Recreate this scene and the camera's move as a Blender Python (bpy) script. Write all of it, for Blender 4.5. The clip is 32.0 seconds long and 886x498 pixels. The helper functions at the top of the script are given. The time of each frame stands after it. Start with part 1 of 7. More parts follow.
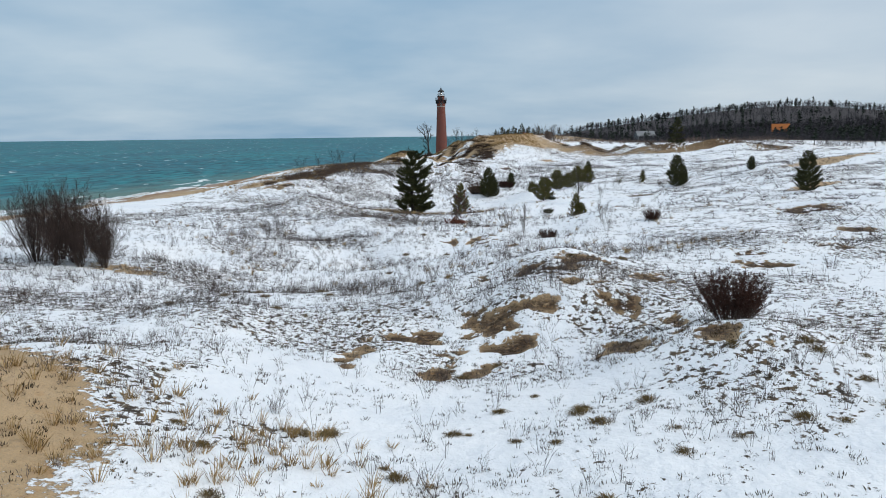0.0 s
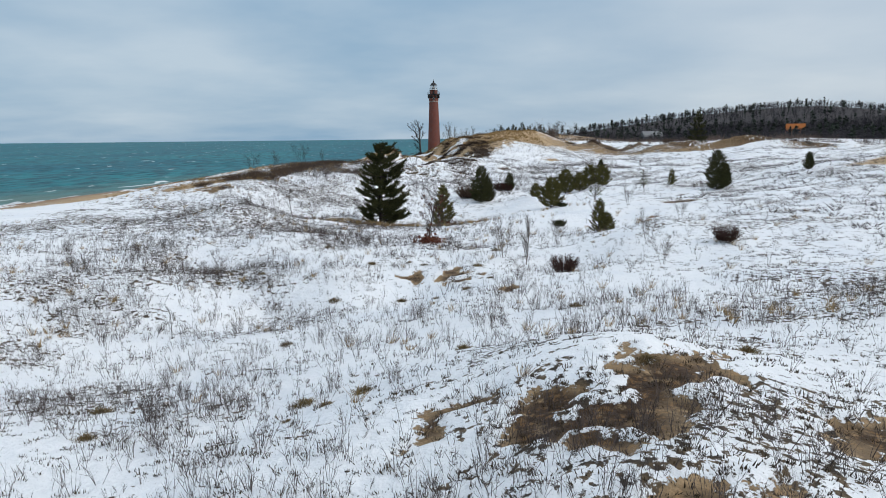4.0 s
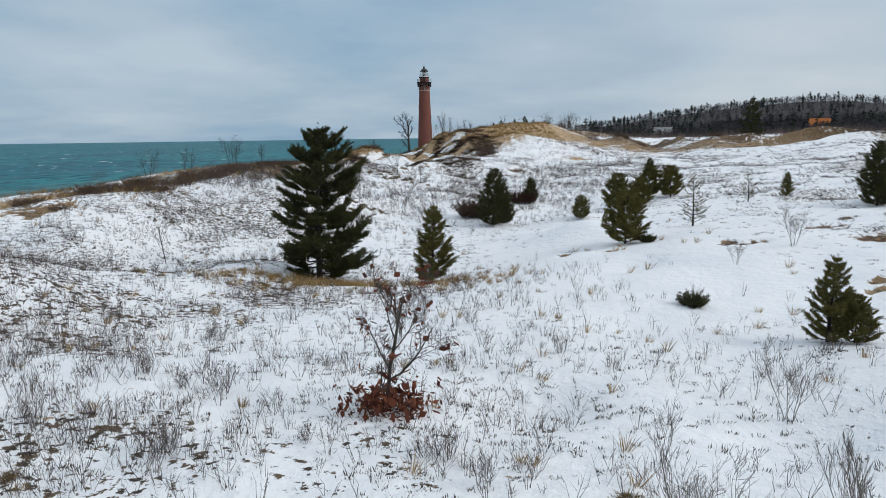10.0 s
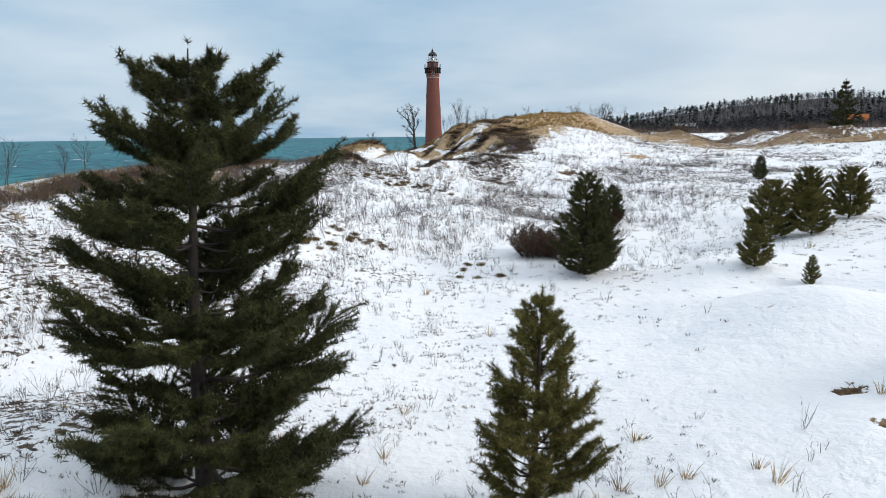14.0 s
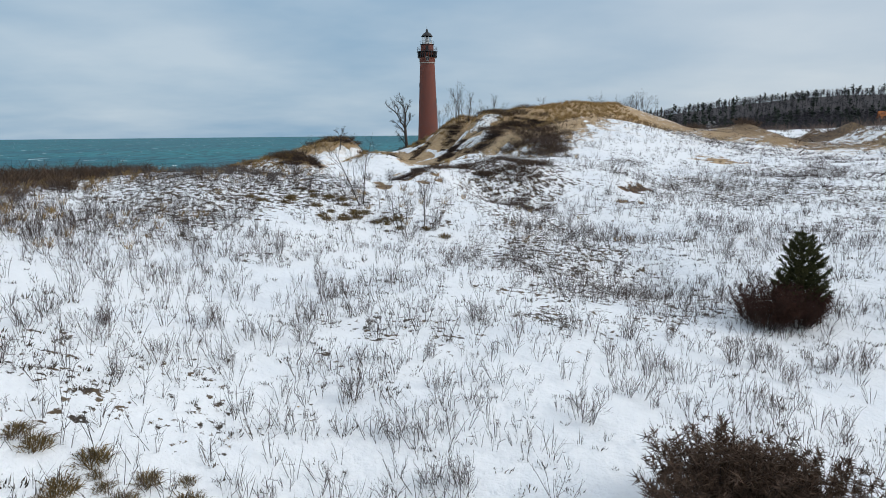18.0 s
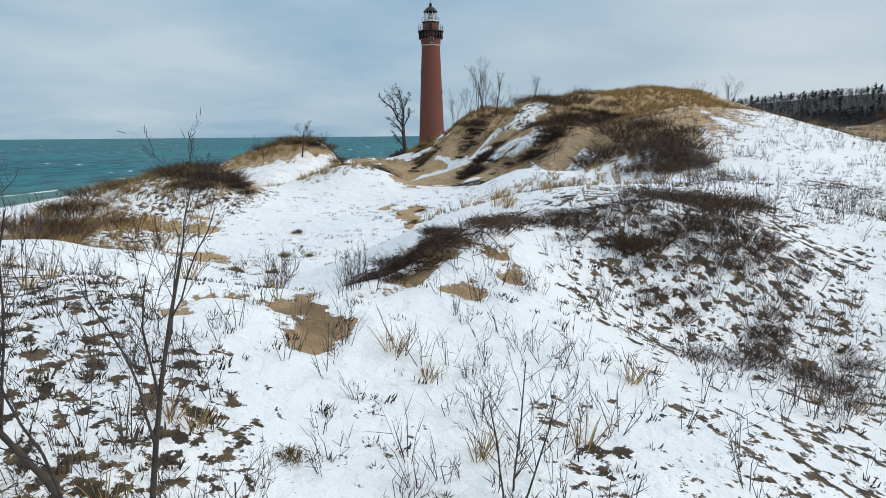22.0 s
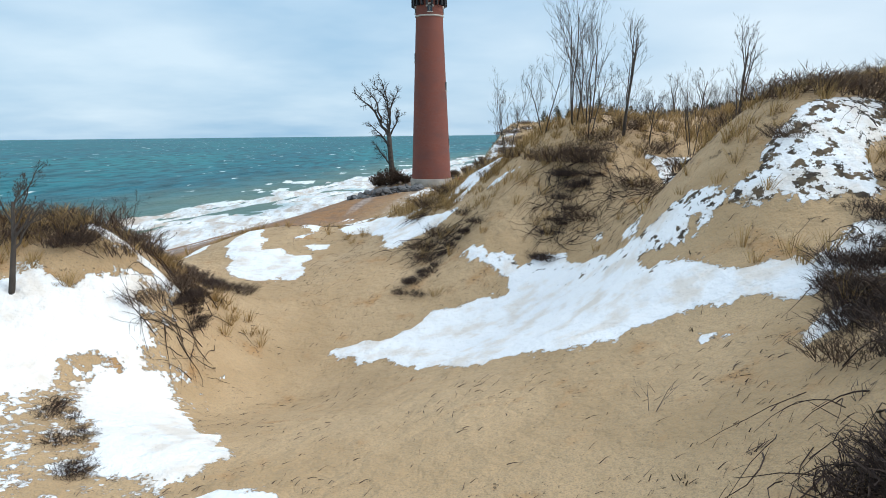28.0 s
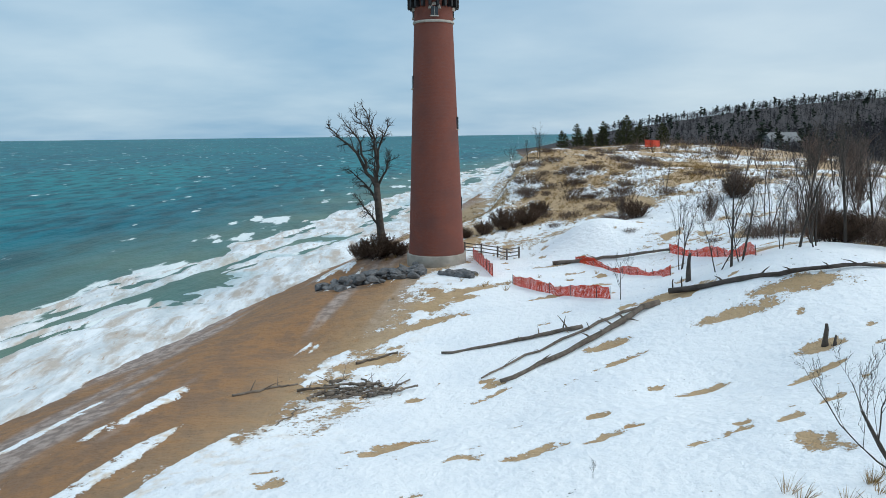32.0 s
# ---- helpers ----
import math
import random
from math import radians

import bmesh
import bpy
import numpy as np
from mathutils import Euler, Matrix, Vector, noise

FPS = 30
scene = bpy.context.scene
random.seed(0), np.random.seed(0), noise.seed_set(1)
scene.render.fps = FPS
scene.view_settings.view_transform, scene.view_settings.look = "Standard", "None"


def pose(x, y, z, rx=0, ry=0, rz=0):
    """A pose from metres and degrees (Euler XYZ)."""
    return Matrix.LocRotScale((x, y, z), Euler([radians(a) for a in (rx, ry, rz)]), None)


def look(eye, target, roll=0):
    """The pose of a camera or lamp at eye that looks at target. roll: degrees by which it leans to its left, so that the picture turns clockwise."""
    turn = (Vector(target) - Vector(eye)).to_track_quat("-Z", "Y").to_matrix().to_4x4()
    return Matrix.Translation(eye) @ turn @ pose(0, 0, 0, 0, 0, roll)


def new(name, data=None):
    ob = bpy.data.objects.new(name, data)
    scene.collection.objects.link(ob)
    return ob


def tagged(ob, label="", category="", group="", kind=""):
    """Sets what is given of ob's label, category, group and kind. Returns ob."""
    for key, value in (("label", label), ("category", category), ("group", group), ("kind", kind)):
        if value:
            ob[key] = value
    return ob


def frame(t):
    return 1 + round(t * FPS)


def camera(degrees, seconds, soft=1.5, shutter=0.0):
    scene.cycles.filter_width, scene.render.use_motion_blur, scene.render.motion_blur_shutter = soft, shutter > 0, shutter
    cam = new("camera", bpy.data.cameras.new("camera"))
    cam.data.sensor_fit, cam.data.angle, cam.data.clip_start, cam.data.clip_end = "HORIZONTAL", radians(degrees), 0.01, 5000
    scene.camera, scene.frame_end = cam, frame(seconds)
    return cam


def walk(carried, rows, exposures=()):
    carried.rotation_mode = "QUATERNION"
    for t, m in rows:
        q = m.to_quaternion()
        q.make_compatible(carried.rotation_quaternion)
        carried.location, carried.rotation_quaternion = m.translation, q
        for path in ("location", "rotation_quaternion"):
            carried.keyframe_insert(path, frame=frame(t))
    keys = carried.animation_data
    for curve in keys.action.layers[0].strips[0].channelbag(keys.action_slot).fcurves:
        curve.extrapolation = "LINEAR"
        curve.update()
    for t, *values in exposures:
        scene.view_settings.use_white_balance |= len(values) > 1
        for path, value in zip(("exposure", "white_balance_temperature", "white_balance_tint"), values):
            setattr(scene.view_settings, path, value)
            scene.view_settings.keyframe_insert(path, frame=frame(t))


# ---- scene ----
cam = camera(65.5, 32.0, 0.9)
PATH = [
    (0, (0.349, 2.792, 13.985), (0.348, 4.765, 13.656), -0.7),
    (1, (1.267, 9.396, 13.308), (1.265, 11.369, 12.983), -0.7),
    (2, (2.178, 16.687, 12.99), (2.173, 18.66, 12.665), -0.8),
    (3, (3.032, 24.367, 12.24), (3.031, 26.341, 11.917), -0.7),
    (3.5, (3.356, 28.046, 11.995), (3.355, 30.02, 11.673), -0.6),
    (5.5, (3.713, 43.716, 11.281), (3.713, 45.69, 10.962), -0.7),
    (6, (3.79, 47.591, 11.248), (3.788, 49.565, 10.927), -0.9),
    (7, (3.619, 55.358, 10.987), (3.617, 57.332, 10.666), -1.0),
    (8, (3.178, 63.186, 10.511), (3.183, 65.161, 10.19), -1.0),
    (9, (3.93, 69.934, 10.308), (3.931, 71.908, 9.987), -1.1),
    (10, (3.826, 75.874, 10.319), (3.843, 77.848, 9.996), -0.8),
    (11, (3.626, 83.806, 9.795), (3.64, 85.779, 9.473), -0.3),
    (12, (2.865, 92.901, 9.389), (2.878, 94.875, 9.067), -0.5),
    (13, (1.929, 102.017, 9.118), (1.94, 103.991, 8.794), -0.8),
    (14, (1.06, 110.675, 9.119), (1.074, 112.648, 8.792), -0.7),
    (14.5, (0.959, 114.833, 9.049), (0.975, 116.806, 8.722), -0.7),
    (16.5, (1.321, 131.804, 8.649), (1.336, 133.777, 8.317), -0.8),
    (17, (1.446, 136.246, 8.493), (1.465, 138.218, 8.162), -0.7),
    (18, (2.081, 146.111, 8.565), (2.098, 148.083, 8.235), -0.6),
    (19, (2.258, 155.569, 8.518), (2.273, 157.542, 8.188), -0.7),
    (20, (1.768, 164.859, 8.517), (1.784, 166.832, 8.187), -0.5),
    (21, (1.017, 173.519, 8.468), (1.038, 175.492, 8.14), -0.5),
    (22, (0.459, 182.27, 8.433), (0.483, 184.242, 8.105), -0.5),
    (23, (0.649, 189.46, 8.374), (0.673, 191.433, 8.045), -0.6),
    (24, (0.878, 197.5, 8.421), (0.899, 199.472, 8.092), -0.5),
    (24.5, (1.021, 201.333, 8.542), (1.044, 203.305, 8.213), -0.5),
    (26.5, (0.851, 218.21, 9.593), (0.889, 220.182, 9.261), -0.8),
    (27, (0.273, 222.256, 9.889), (0.316, 224.228, 9.559), -0.7),
    (28, (-1.038, 230.101, 10.471), (-0.985, 232.073, 10.141), -0.6),
    (29, (-1.986, 238.033, 11.462), (-1.931, 240.004, 11.132), -0.7),
    (30, (-2.432, 246.37, 12.783), (-2.377, 248.341, 12.45), -0.7),
    (31, (-2.645, 253.975, 14.292), (-2.578, 255.946, 13.959), -0.7),
    (32, (-1.825, 261.238, 16.164), (-1.752, 263.209, 15.832), -0.7),
]
EXPOSURES = ((0, -0.14, 6500, 9), (3, -0.13, 6550, 10), (6, -0.25, 6600, 10), (11, -0.24, 6650, 10), (13, -0.11, 6650, 10), (14, 0.12, 6750, 11), (15, 0.1, 6650, 10), (17, -0.15, 6550, 10), (20, -0.18, 6650, 9), (23, -0.05, 6650, 8), (26.5, 0.26, 6500, 8), (28.5, 0.34, 6450, 7), (30, 0.40, 6350, 6), (31.2, 0.14, 6250, 4), (32, -0.02, 6250, 4))
walk(cam, [(t, look(eye, target, roll)) for t, eye, target, roll in PATH], EXPOSURES)

# ---------------------------------------------------------------- sky and light: a bright overcast winter day
world = bpy.data.worlds.new("overcast_sky")
scene.world = world
world.use_nodes = True


def build_sky():
    nt = world.node_tree
    n, l = nt.nodes, nt.links
    n.clear()
    out, bg = n.new("ShaderNodeOutputWorld"), n.new("ShaderNodeBackground")
    sky = n.new("ShaderNodeTexSky")
    sky.sky_type, sky.sun_disc = "NISHITA", False
    sky.sun_elevation, sky.sun_rotation = radians(34), radians(75)
    tc, sep = n.new("ShaderNodeTexCoord"), n.new("ShaderNodeSeparateXYZ")
    l.new(tc.outputs["Generated"], sep.inputs[0])
    lift = n.new("ShaderNodeMath")
    lift.operation, lift.inputs[1].default_value = "ADD", 0.16
    l.new(sep.outputs["Z"], lift.inputs[0])
    top = n.new("ShaderNodeMath")
    top.operation, top.inputs[1].default_value = "MAXIMUM", 0.05
    l.new(lift.outputs[0], top.inputs[0])
    flat = n.new("ShaderNodeVectorMath")
    flat.operation = "DIVIDE"
    comb = n.new("ShaderNodeCombineXYZ")
    for k in range(3):
        l.new(top.outputs[0], comb.inputs[k])
    l.new(tc.outputs["Generated"], flat.inputs[0])
    l.new(comb.outputs[0], flat.inputs[1])
    cloud = n.new("ShaderNodeTexNoise")
    cloud.inputs["Scale"].default_value, cloud.inputs["Detail"].default_value = 0.75, 5
    cloud.inputs["Roughness"].default_value = 0.5
    l.new(flat.outputs[0], cloud.inputs["Vector"])
    ramp = n.new("ShaderNodeValToRGB")
    ramp.color_ramp.elements[0].position, ramp.color_ramp.elements[0].color = 0.33, (0.30, 0.485, 0.68, 1)
    ramp.color_ramp.elements[1].position, ramp.color_ramp.elements[1].color = 0.70, (0.58, 0.715, 0.84, 1)
    l.new(cloud.outputs["Fac"], ramp.inputs["Fac"])
    # thinner cloud on the sun's side, brighter towards the zenith
    side = n.new("ShaderNodeMapRange")
    side.inputs["From Min"].default_value, side.inputs["From Max"].default_value = -0.1, 0.75
    l.new(sep.outputs["X"], side.inputs["Value"])
    pale = n.new("ShaderNodeMixRGB")
    pale.inputs[2].default_value = (0.80, 0.83, 0.88, 1)
    weight = n.new("ShaderNodeMath")
    weight.operation, weight.inputs[1].default_value = "MULTIPLY", 0.5
    l.new(side.outputs[0], weight.inputs[0])
    l.new(weight.outputs[0], pale.inputs[0])
    l.new(ramp.outputs[0], pale.inputs[1])
    zen = n.new("ShaderNodeMapRange")
    zen.inputs["From Min"].default_value, zen.inputs["From Max"].default_value = 0.15, 0.9
    zen.inputs["To Min"].default_value, zen.inputs["To Max"].default_value = 1.0, 1.3
    l.new(sep.outputs["Z"], zen.inputs["Value"])
    high = n.new("ShaderNodeMapRange")
    high.inputs["From Min"].default_value, high.inputs["From Max"].default_value = 0.25, 0.8
    l.new(sep.outputs["Z"], high.inputs["Value"])
    dome = n.new("ShaderNodeMixRGB")
    dome.inputs[2].default_value = (0.66, 0.735, 0.82, 1)
    l.new(high.outputs[0], dome.inputs[0])
    l.new(pale.outputs[0], dome.inputs[1])
    scale = n.new("ShaderNodeVectorMath")
    scale.operation = "SCALE"
    l.new(dome.outputs[0], scale.inputs[0])
    l.new(zen.outputs[0], scale.inputs["Scale"])
    dim = n.new("ShaderNodeVectorMath")
    dim.operation, dim.inputs["Scale"].default_value = "SCALE", 0.08
    l.new(sky.outputs[0], dim.inputs[0])
    mix = n.new("ShaderNodeMixRGB")
    mix.inputs[0].default_value = 0.9
    l.new(dim.outputs[0], mix.inputs[1])
    l.new(scale.outputs[0], mix.inputs[2])
    l.new(mix.outputs[0], bg.inputs["Color"])
    bg.inputs["Strength"].default_value = 1.0
    l.new(bg.outputs[0], out.inputs[0])


build_sky()
sun = new("sun", bpy.data.lights.new("sun", "SUN"))
sun.data.energy, sun.data.angle, sun.data.color = 1.45, radians(24), (1.0, 0.965, 0.92)
sun.matrix_world = look((60, -15, 42), (0, 0, 0))

# ---------------------------------------------------------------- materials
def material(name, color, rough_=0.8, tint=0.25, size=3.0, bump=0.0, bump_size=20.0, metal=0.0, second=None, spec=0.3):
    """A surface of one colour that drifts to a second one at a coarse scale, with fine grain on top."""
    m = bpy.data.materials.new(name)
    m.use_nodes = True
    nt = m.node_tree
    n, l = nt.nodes, nt.links
    b = n["Principled BSDF"]
    b.inputs["Roughness"].default_value, b.inputs["Metallic"].default_value = rough_, metal
    b.inputs["Specular IOR Level"].default_value = spec
    tc = n.new("ShaderNodeTexCoord")
    coarse, fine = n.new("ShaderNodeTexNoise"), n.new("ShaderNodeTexNoise")
    coarse.inputs["Scale"].default_value, coarse.inputs["Detail"].default_value = size, 3
    fine.inputs["Scale"].default_value, fine.inputs["Detail"].default_value = size * 9, 2
    l.new(tc.outputs["Object"], coarse.inputs["Vector"])
    l.new(tc.outputs["Object"], fine.inputs["Vector"])
    info = n.new("ShaderNodeObjectInfo")
    other = second or tuple(c * (1 - 1.6 * tint) for c in color)
    mix = n.new("ShaderNodeMixRGB")
    mix.inputs[1].default_value, mix.inputs[2].default_value = (*color, 1), (*other, 1)
    ramp = n.new("ShaderNodeMapRange")
    ramp.inputs["From Min"].default_value, ramp.inputs["From Max"].default_value = 0.35, 0.68
    l.new(coarse.outputs["Fac"], ramp.inputs["Value"])
    l.new(ramp.outputs[0], mix.inputs[0])
    vary = n.new("ShaderNodeHueSaturation")
    span = n.new("ShaderNodeMapRange")
    span.inputs["To Min"].default_value, span.inputs["To Max"].default_value = 1 - tint, 1 + tint
    add = n.new("ShaderNodeMath")
    add.operation = "ADD"
    half = n.new("ShaderNodeMath")
    half.operation, half.inputs[1].default_value = "MULTIPLY", 0.5
    l.new(info.outputs["Random"], add.inputs[0])
    l.new(fine.outputs["Fac"], add.inputs[1])
    l.new(add.outputs[0], half.inputs[0])
    l.new(half.outputs[0], span.inputs["Value"])
    l.new(span.outputs[0], vary.inputs["Value"])
    l.new(mix.outputs[0], vary.inputs["Color"])
    l.new(vary.outputs[0], b.inputs["Base Color"])
    if bump:
        t, bp = n.new("ShaderNodeTexNoise"), n.new("ShaderNodeBump")
        t.inputs["Scale"].default_value, t.inputs["Detail"].default_value = bump_size, 4
        bp.inputs["Strength"].default_value, bp.inputs["Distance"].default_value = bump, 0.03
        l.new(tc.outputs["Object"], t.inputs["Vector"])
        l.new(t.outputs["Fac"], bp.inputs["Height"])
        l.new(bp.outputs[0], b.inputs["Normal"])
    return m


def leafy(name, color, other, rough_=0.75, spread=0.35):
    """Blades, needles and twigs: every strand takes its own shade."""
    m = bpy.data.materials.new(name)
    m.use_nodes = True
    nt = m.node_tree
    n, l = nt.nodes, nt.links
    b = n["Principled BSDF"]
    b.inputs["Roughness"].default_value, b.inputs["Specular IOR Level"].default_value = rough_, 0.2
    geo = n.new("ShaderNodeNewGeometry")
    mix = n.new("ShaderNodeMixRGB")
    mix.inputs[1].default_value, mix.inputs[2].default_value = (*color, 1), (*other, 1)
    tc, patch = n.new("ShaderNodeTexCoord"), n.new("ShaderNodeTexNoise")
    patch.inputs["Scale"].default_value, patch.inputs["Detail"].default_value = 0.9, 2
    l.new(tc.outputs["Object"], patch.inputs["Vector"])
    add = n.new("ShaderNodeMath")
    add.operation = "MULTIPLY_ADD"
    add.inputs[1].default_value = 0.55
    l.new(geo.outputs["Random Per Island"], add.inputs[0])
    sub = n.new("ShaderNodeMapRange")
    sub.inputs["From Min"].default_value, sub.inputs["From Max"].default_value = 0.3, 0.7
    sub.inputs["To Min"].default_value, sub.inputs["To Max"].default_value = 0.0, 0.45
    l.new(patch.outputs["Fac"], sub.inputs["Value"])
    l.new(sub.outputs[0], add.inputs[2])
    l.new(add.outputs[0], mix.inputs[0])
    vary, span = n.new("ShaderNodeHueSaturation"), n.new("ShaderNodeMapRange")
    span.inputs["To Min"].default_value, span.inputs["To Max"].default_value = 1 - spread, 1 + spread
    l.new(geo.outputs["Random Per Island"], span.inputs["Value"])
    l.new(span.outputs[0], vary.inputs["Value"])
    l.new(mix.outputs[0], vary.inputs["Color"])
    l.new(vary.outputs[0], b.inputs["Base Color"])
    return m


def ground_material():
    """Wind-packed snow with ragged edges over dry sand, plant litter and wet beach."""
    m = bpy.data.materials.new("snowy_dune_sand")
    m.use_nodes = True
    nt = m.node_tree
    n, l = nt.nodes, nt.links
    b = n["Principled BSDF"]
    b.inputs["Specular IOR Level"].default_value = 0.25
    tc = n.new("ShaderNodeTexCoord")

    def noise_(scale, detail=4, rough__=0.55):
        t = n.new("ShaderNodeTexNoise")
        t.inputs["Scale"].default_value, t.inputs["Detail"].default_value, t.inputs["Roughness"].default_value = scale, detail, rough__
        l.new(tc.outputs["Object"], t.inputs["Vector"])
        return t.outputs["Fac"]

    def attr(name):
        a = n.new("ShaderNodeAttribute")
        a.attribute_name = name
        return a.outputs["Fac"]

    def math_(op, a, c):
        t = n.new("ShaderNodeMath")
        t.operation = op
        for k, v in ((0, a), (1, c)):
            if isinstance(v, (int, float)):
                t.inputs[k].default_value = v
            else:
                l.new(v, t.inputs[k])
        return t.outputs[0]

    def ramp_(v, lo, hi):
        t = n.new("ShaderNodeMapRange")
        t.interpolation_type = "SMOOTHSTEP"
        t.inputs["From Min"].default_value, t.inputs["From Max"].default_value = lo, hi
        l.new(v, t.inputs["Value"])
        return t.outputs[0]

    def mix_(f, a, c):
        t = n.new("ShaderNodeMixRGB")
        for k, v in ((0, f), (1, a), (2, c)):
            if isinstance(v, tuple):
                t.inputs[k].default_value = (*v, 1)
            else:
                l.new(v, t.inputs[k])
        return t.outputs[0]

    edge = math_("ADD", math_("MULTIPLY", math_("SUBTRACT", noise_(1.3, 6, 0.7), 0.5), 1.5), math_("MULTIPLY", math_("SUBTRACT", noise_(6, 4, 0.65), 0.5), 0.8))
    snow = ramp_(math_("ADD", attr("snow"), edge), 0.44, 0.53)
    sand = mix_(ramp_(noise_(0.35, 4), 0.35, 0.65), (0.53, 0.370, 0.212), (0.44, 0.298, 0.160))
    sand = mix_(ramp_(noise_(30, 2), 0.4, 0.75), sand, (0.36, 0.265, 0.165))
    sand = mix_(ramp_(noise_(0.8, 4, 0.6), 0.56, 0.74), sand, (0.43, 0.255, 0.118))
    sand = mix_(attr("wet"), sand, mix_(attr("strand"), mix_(ramp_(noise_(0.6, 5, 0.65), 0.38, 0.62), (0.31, 0.165, 0.075), (0.22, 0.132, 0.078)), mix_(ramp_(noise_(1.4, 4), 0.4, 0.62), (0.23, 0.185, 0.165), (0.43, 0.35, 0.31))))
    fleck = math_("ADD", math_("SUBTRACT", noise_(3.1, 5, 0.66), 0.5), math_("MINIMUM", math_("ADD", attr("litter"), math_("MULTIPLY", math_("SUBTRACT", noise_(0.55, 3), 0.5), 0.5)), 0.265))
    sand = mix_(ramp_(math_("ADD", math_("MULTIPLY", math_("SUBTRACT", noise_(2.6, 5, 0.7), 0.5), 1.6), attr("litter")), 0.45, 0.75), sand, (0.095, 0.062, 0.036))
    sand = mix_(ramp_(math_("ADD", noise_(9, 4, 0.7), math_("MULTIPLY", noise_(0.8, 3), 0.35)), 0.80, 0.88), sand, (0.13, 0.09, 0.055))
    sand = mix_(math_("MULTIPLY", attr("turf"), ramp_(noise_(2.2, 5, 0.7), 0.22, 0.50)), sand, mix_(ramp_(noise_(3.2, 5, 0.72), 0.35, 0.49), (0.205, 0.110, 0.042), (0.050, 0.028, 0.015)))
    sand = mix_(attr("needles"), sand, (0.15, 0.062, 0.032))
    # near-black woods floor: the gloom of dense trees is painted into the ground
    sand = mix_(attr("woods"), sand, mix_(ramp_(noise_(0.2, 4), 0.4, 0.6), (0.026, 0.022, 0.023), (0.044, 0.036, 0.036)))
    white = mix_(ramp_(noise_(0.22, 4), 0.4, 0.7), (0.90, 0.912, 0.93), (0.83, 0.855, 0.89))
    dirty = math_("MULTIPLY", ramp_(noise_(0.9, 5), 0.47, 0.68), attr("sanded"))
    white = mix_(dirty, white, (0.62, 0.48, 0.33))
    white = mix_(ramp_(fleck, 0.275, 0.315), white, mix_(ramp_(noise_(2.1, 2), 0.4, 0.6), (0.050, 0.037, 0.026), (0.13, 0.092, 0.055)))
    speck = math_("ADD", math_("SUBTRACT", noise_(13, 3, 0.6), 0.5), math_("MULTIPLY", math_("MINIMUM", attr("litter"), 0.21), 0.6))
    white = mix_(ramp_(speck, 0.30, 0.36), white, (0.11, 0.085, 0.06))
    color = mix_(snow, sand, white)
    l.new(color, b.inputs["Base Color"])
    b.inputs["Roughness"].default_value = 0.75
    bp, bp2 = n.new("ShaderNodeBump"), n.new("ShaderNodeBump")
    bp.inputs["Strength"].default_value, bp.inputs["Distance"].default_value = 0.75, 0.28
    l.new(math_("ADD", math_("MULTIPLY", snow, 0.5), noise_(1.7, 5, 0.6)), bp.inputs["Height"])
    bp2.inputs["Strength"].default_value, bp2.inputs["Distance"].default_value = 0.35, 0.04
    l.new(noise_(11, 4), bp2.inputs["Height"])
    l.new(bp.outputs[0], bp2.inputs["Normal"])
    l.new(bp2.outputs[0], b.inputs["Normal"])
    return m


def ice_material():
    """Frozen spray and slush: white lumps, sand-stained hollows, pale blue pools."""
    m = bpy.data.materials.new("shore_ice")
    m.use_nodes = True
    nt = m.node_tree
    n, l = nt.nodes, nt.links
    b = n["Principled BSDF"]
    b.inputs["Roughness"].default_value = 0.55
    tc, mp = n.new("ShaderNodeTexCoord"), n.new("ShaderNodeMapping")
    mp.inputs["Rotation"].default_value = (0, 0, radians(17))
    mp.inputs["Scale"].default_value = (1.5, 0.42, 1.0)
    l.new(tc.outputs["Object"], mp.inputs["Vector"])

    def layer(scale, detail, lo, hi, below, color):
        t, r, x = n.new("ShaderNodeTexNoise"), n.new("ShaderNodeMapRange"), n.new("ShaderNodeMixRGB")
        t.inputs["Scale"].default_value, t.inputs["Detail"].default_value, t.inputs["Roughness"].default_value = scale, detail, 0.62
        r.inputs["From Min"].default_value, r.inputs["From Max"].default_value = lo, hi
        l.new(mp.outputs[0], t.inputs["Vector"])
        l.new(t.outputs["Fac"], r.inputs["Value"])
        l.new(r.outputs[0], x.inputs[0])
        if isinstance(below, tuple):
            x.inputs[1].default_value = (*below, 1)
        else:
            l.new(below, x.inputs[1])
        if isinstance(color, tuple):
            x.inputs[2].default_value = (*color, 1)
        else:
            l.new(color, x.inputs[2])
        return x.outputs[0], t.outputs["Fac"]

    c, _ = layer(0.30, 5, 0.40, 0.58, (0.84, 0.86, 0.88), (0.60, 0.63, 0.65))
    c, _ = layer(0.42, 6, 0.47, 0.62, c, (0.50, 0.43, 0.37))
    c, _ = layer(1.3, 5, 0.60, 0.72, c, (0.40, 0.28, 0.19))
    a, x = n.new("ShaderNodeAttribute"), n.new("ShaderNodeMixRGB")
    a.attribute_name = "pool"
    l.new(a.outputs["Fac"], x.inputs[0])
    l.new(c, x.inputs[1])
    x.inputs[2].default_value = (0.36, 0.52, 0.56, 1)
    l.new(x.outputs[0], b.inputs["Base Color"])
    t, bp = n.new("ShaderNodeTexNoise"), n.new("ShaderNodeBump")
    t.inputs["Scale"].default_value, t.inputs["Detail"].default_value = 1.3, 6
    bp.inputs["Strength"].default_value, bp.inputs["Distance"].default_value = 0.9, 0.3
    l.new(tc.outputs["Object"], t.inputs["Vector"])
    l.new(t.outputs["Fac"], bp.inputs["Height"])
    l.new(bp.outputs[0], b.inputs["Normal"])
    return m


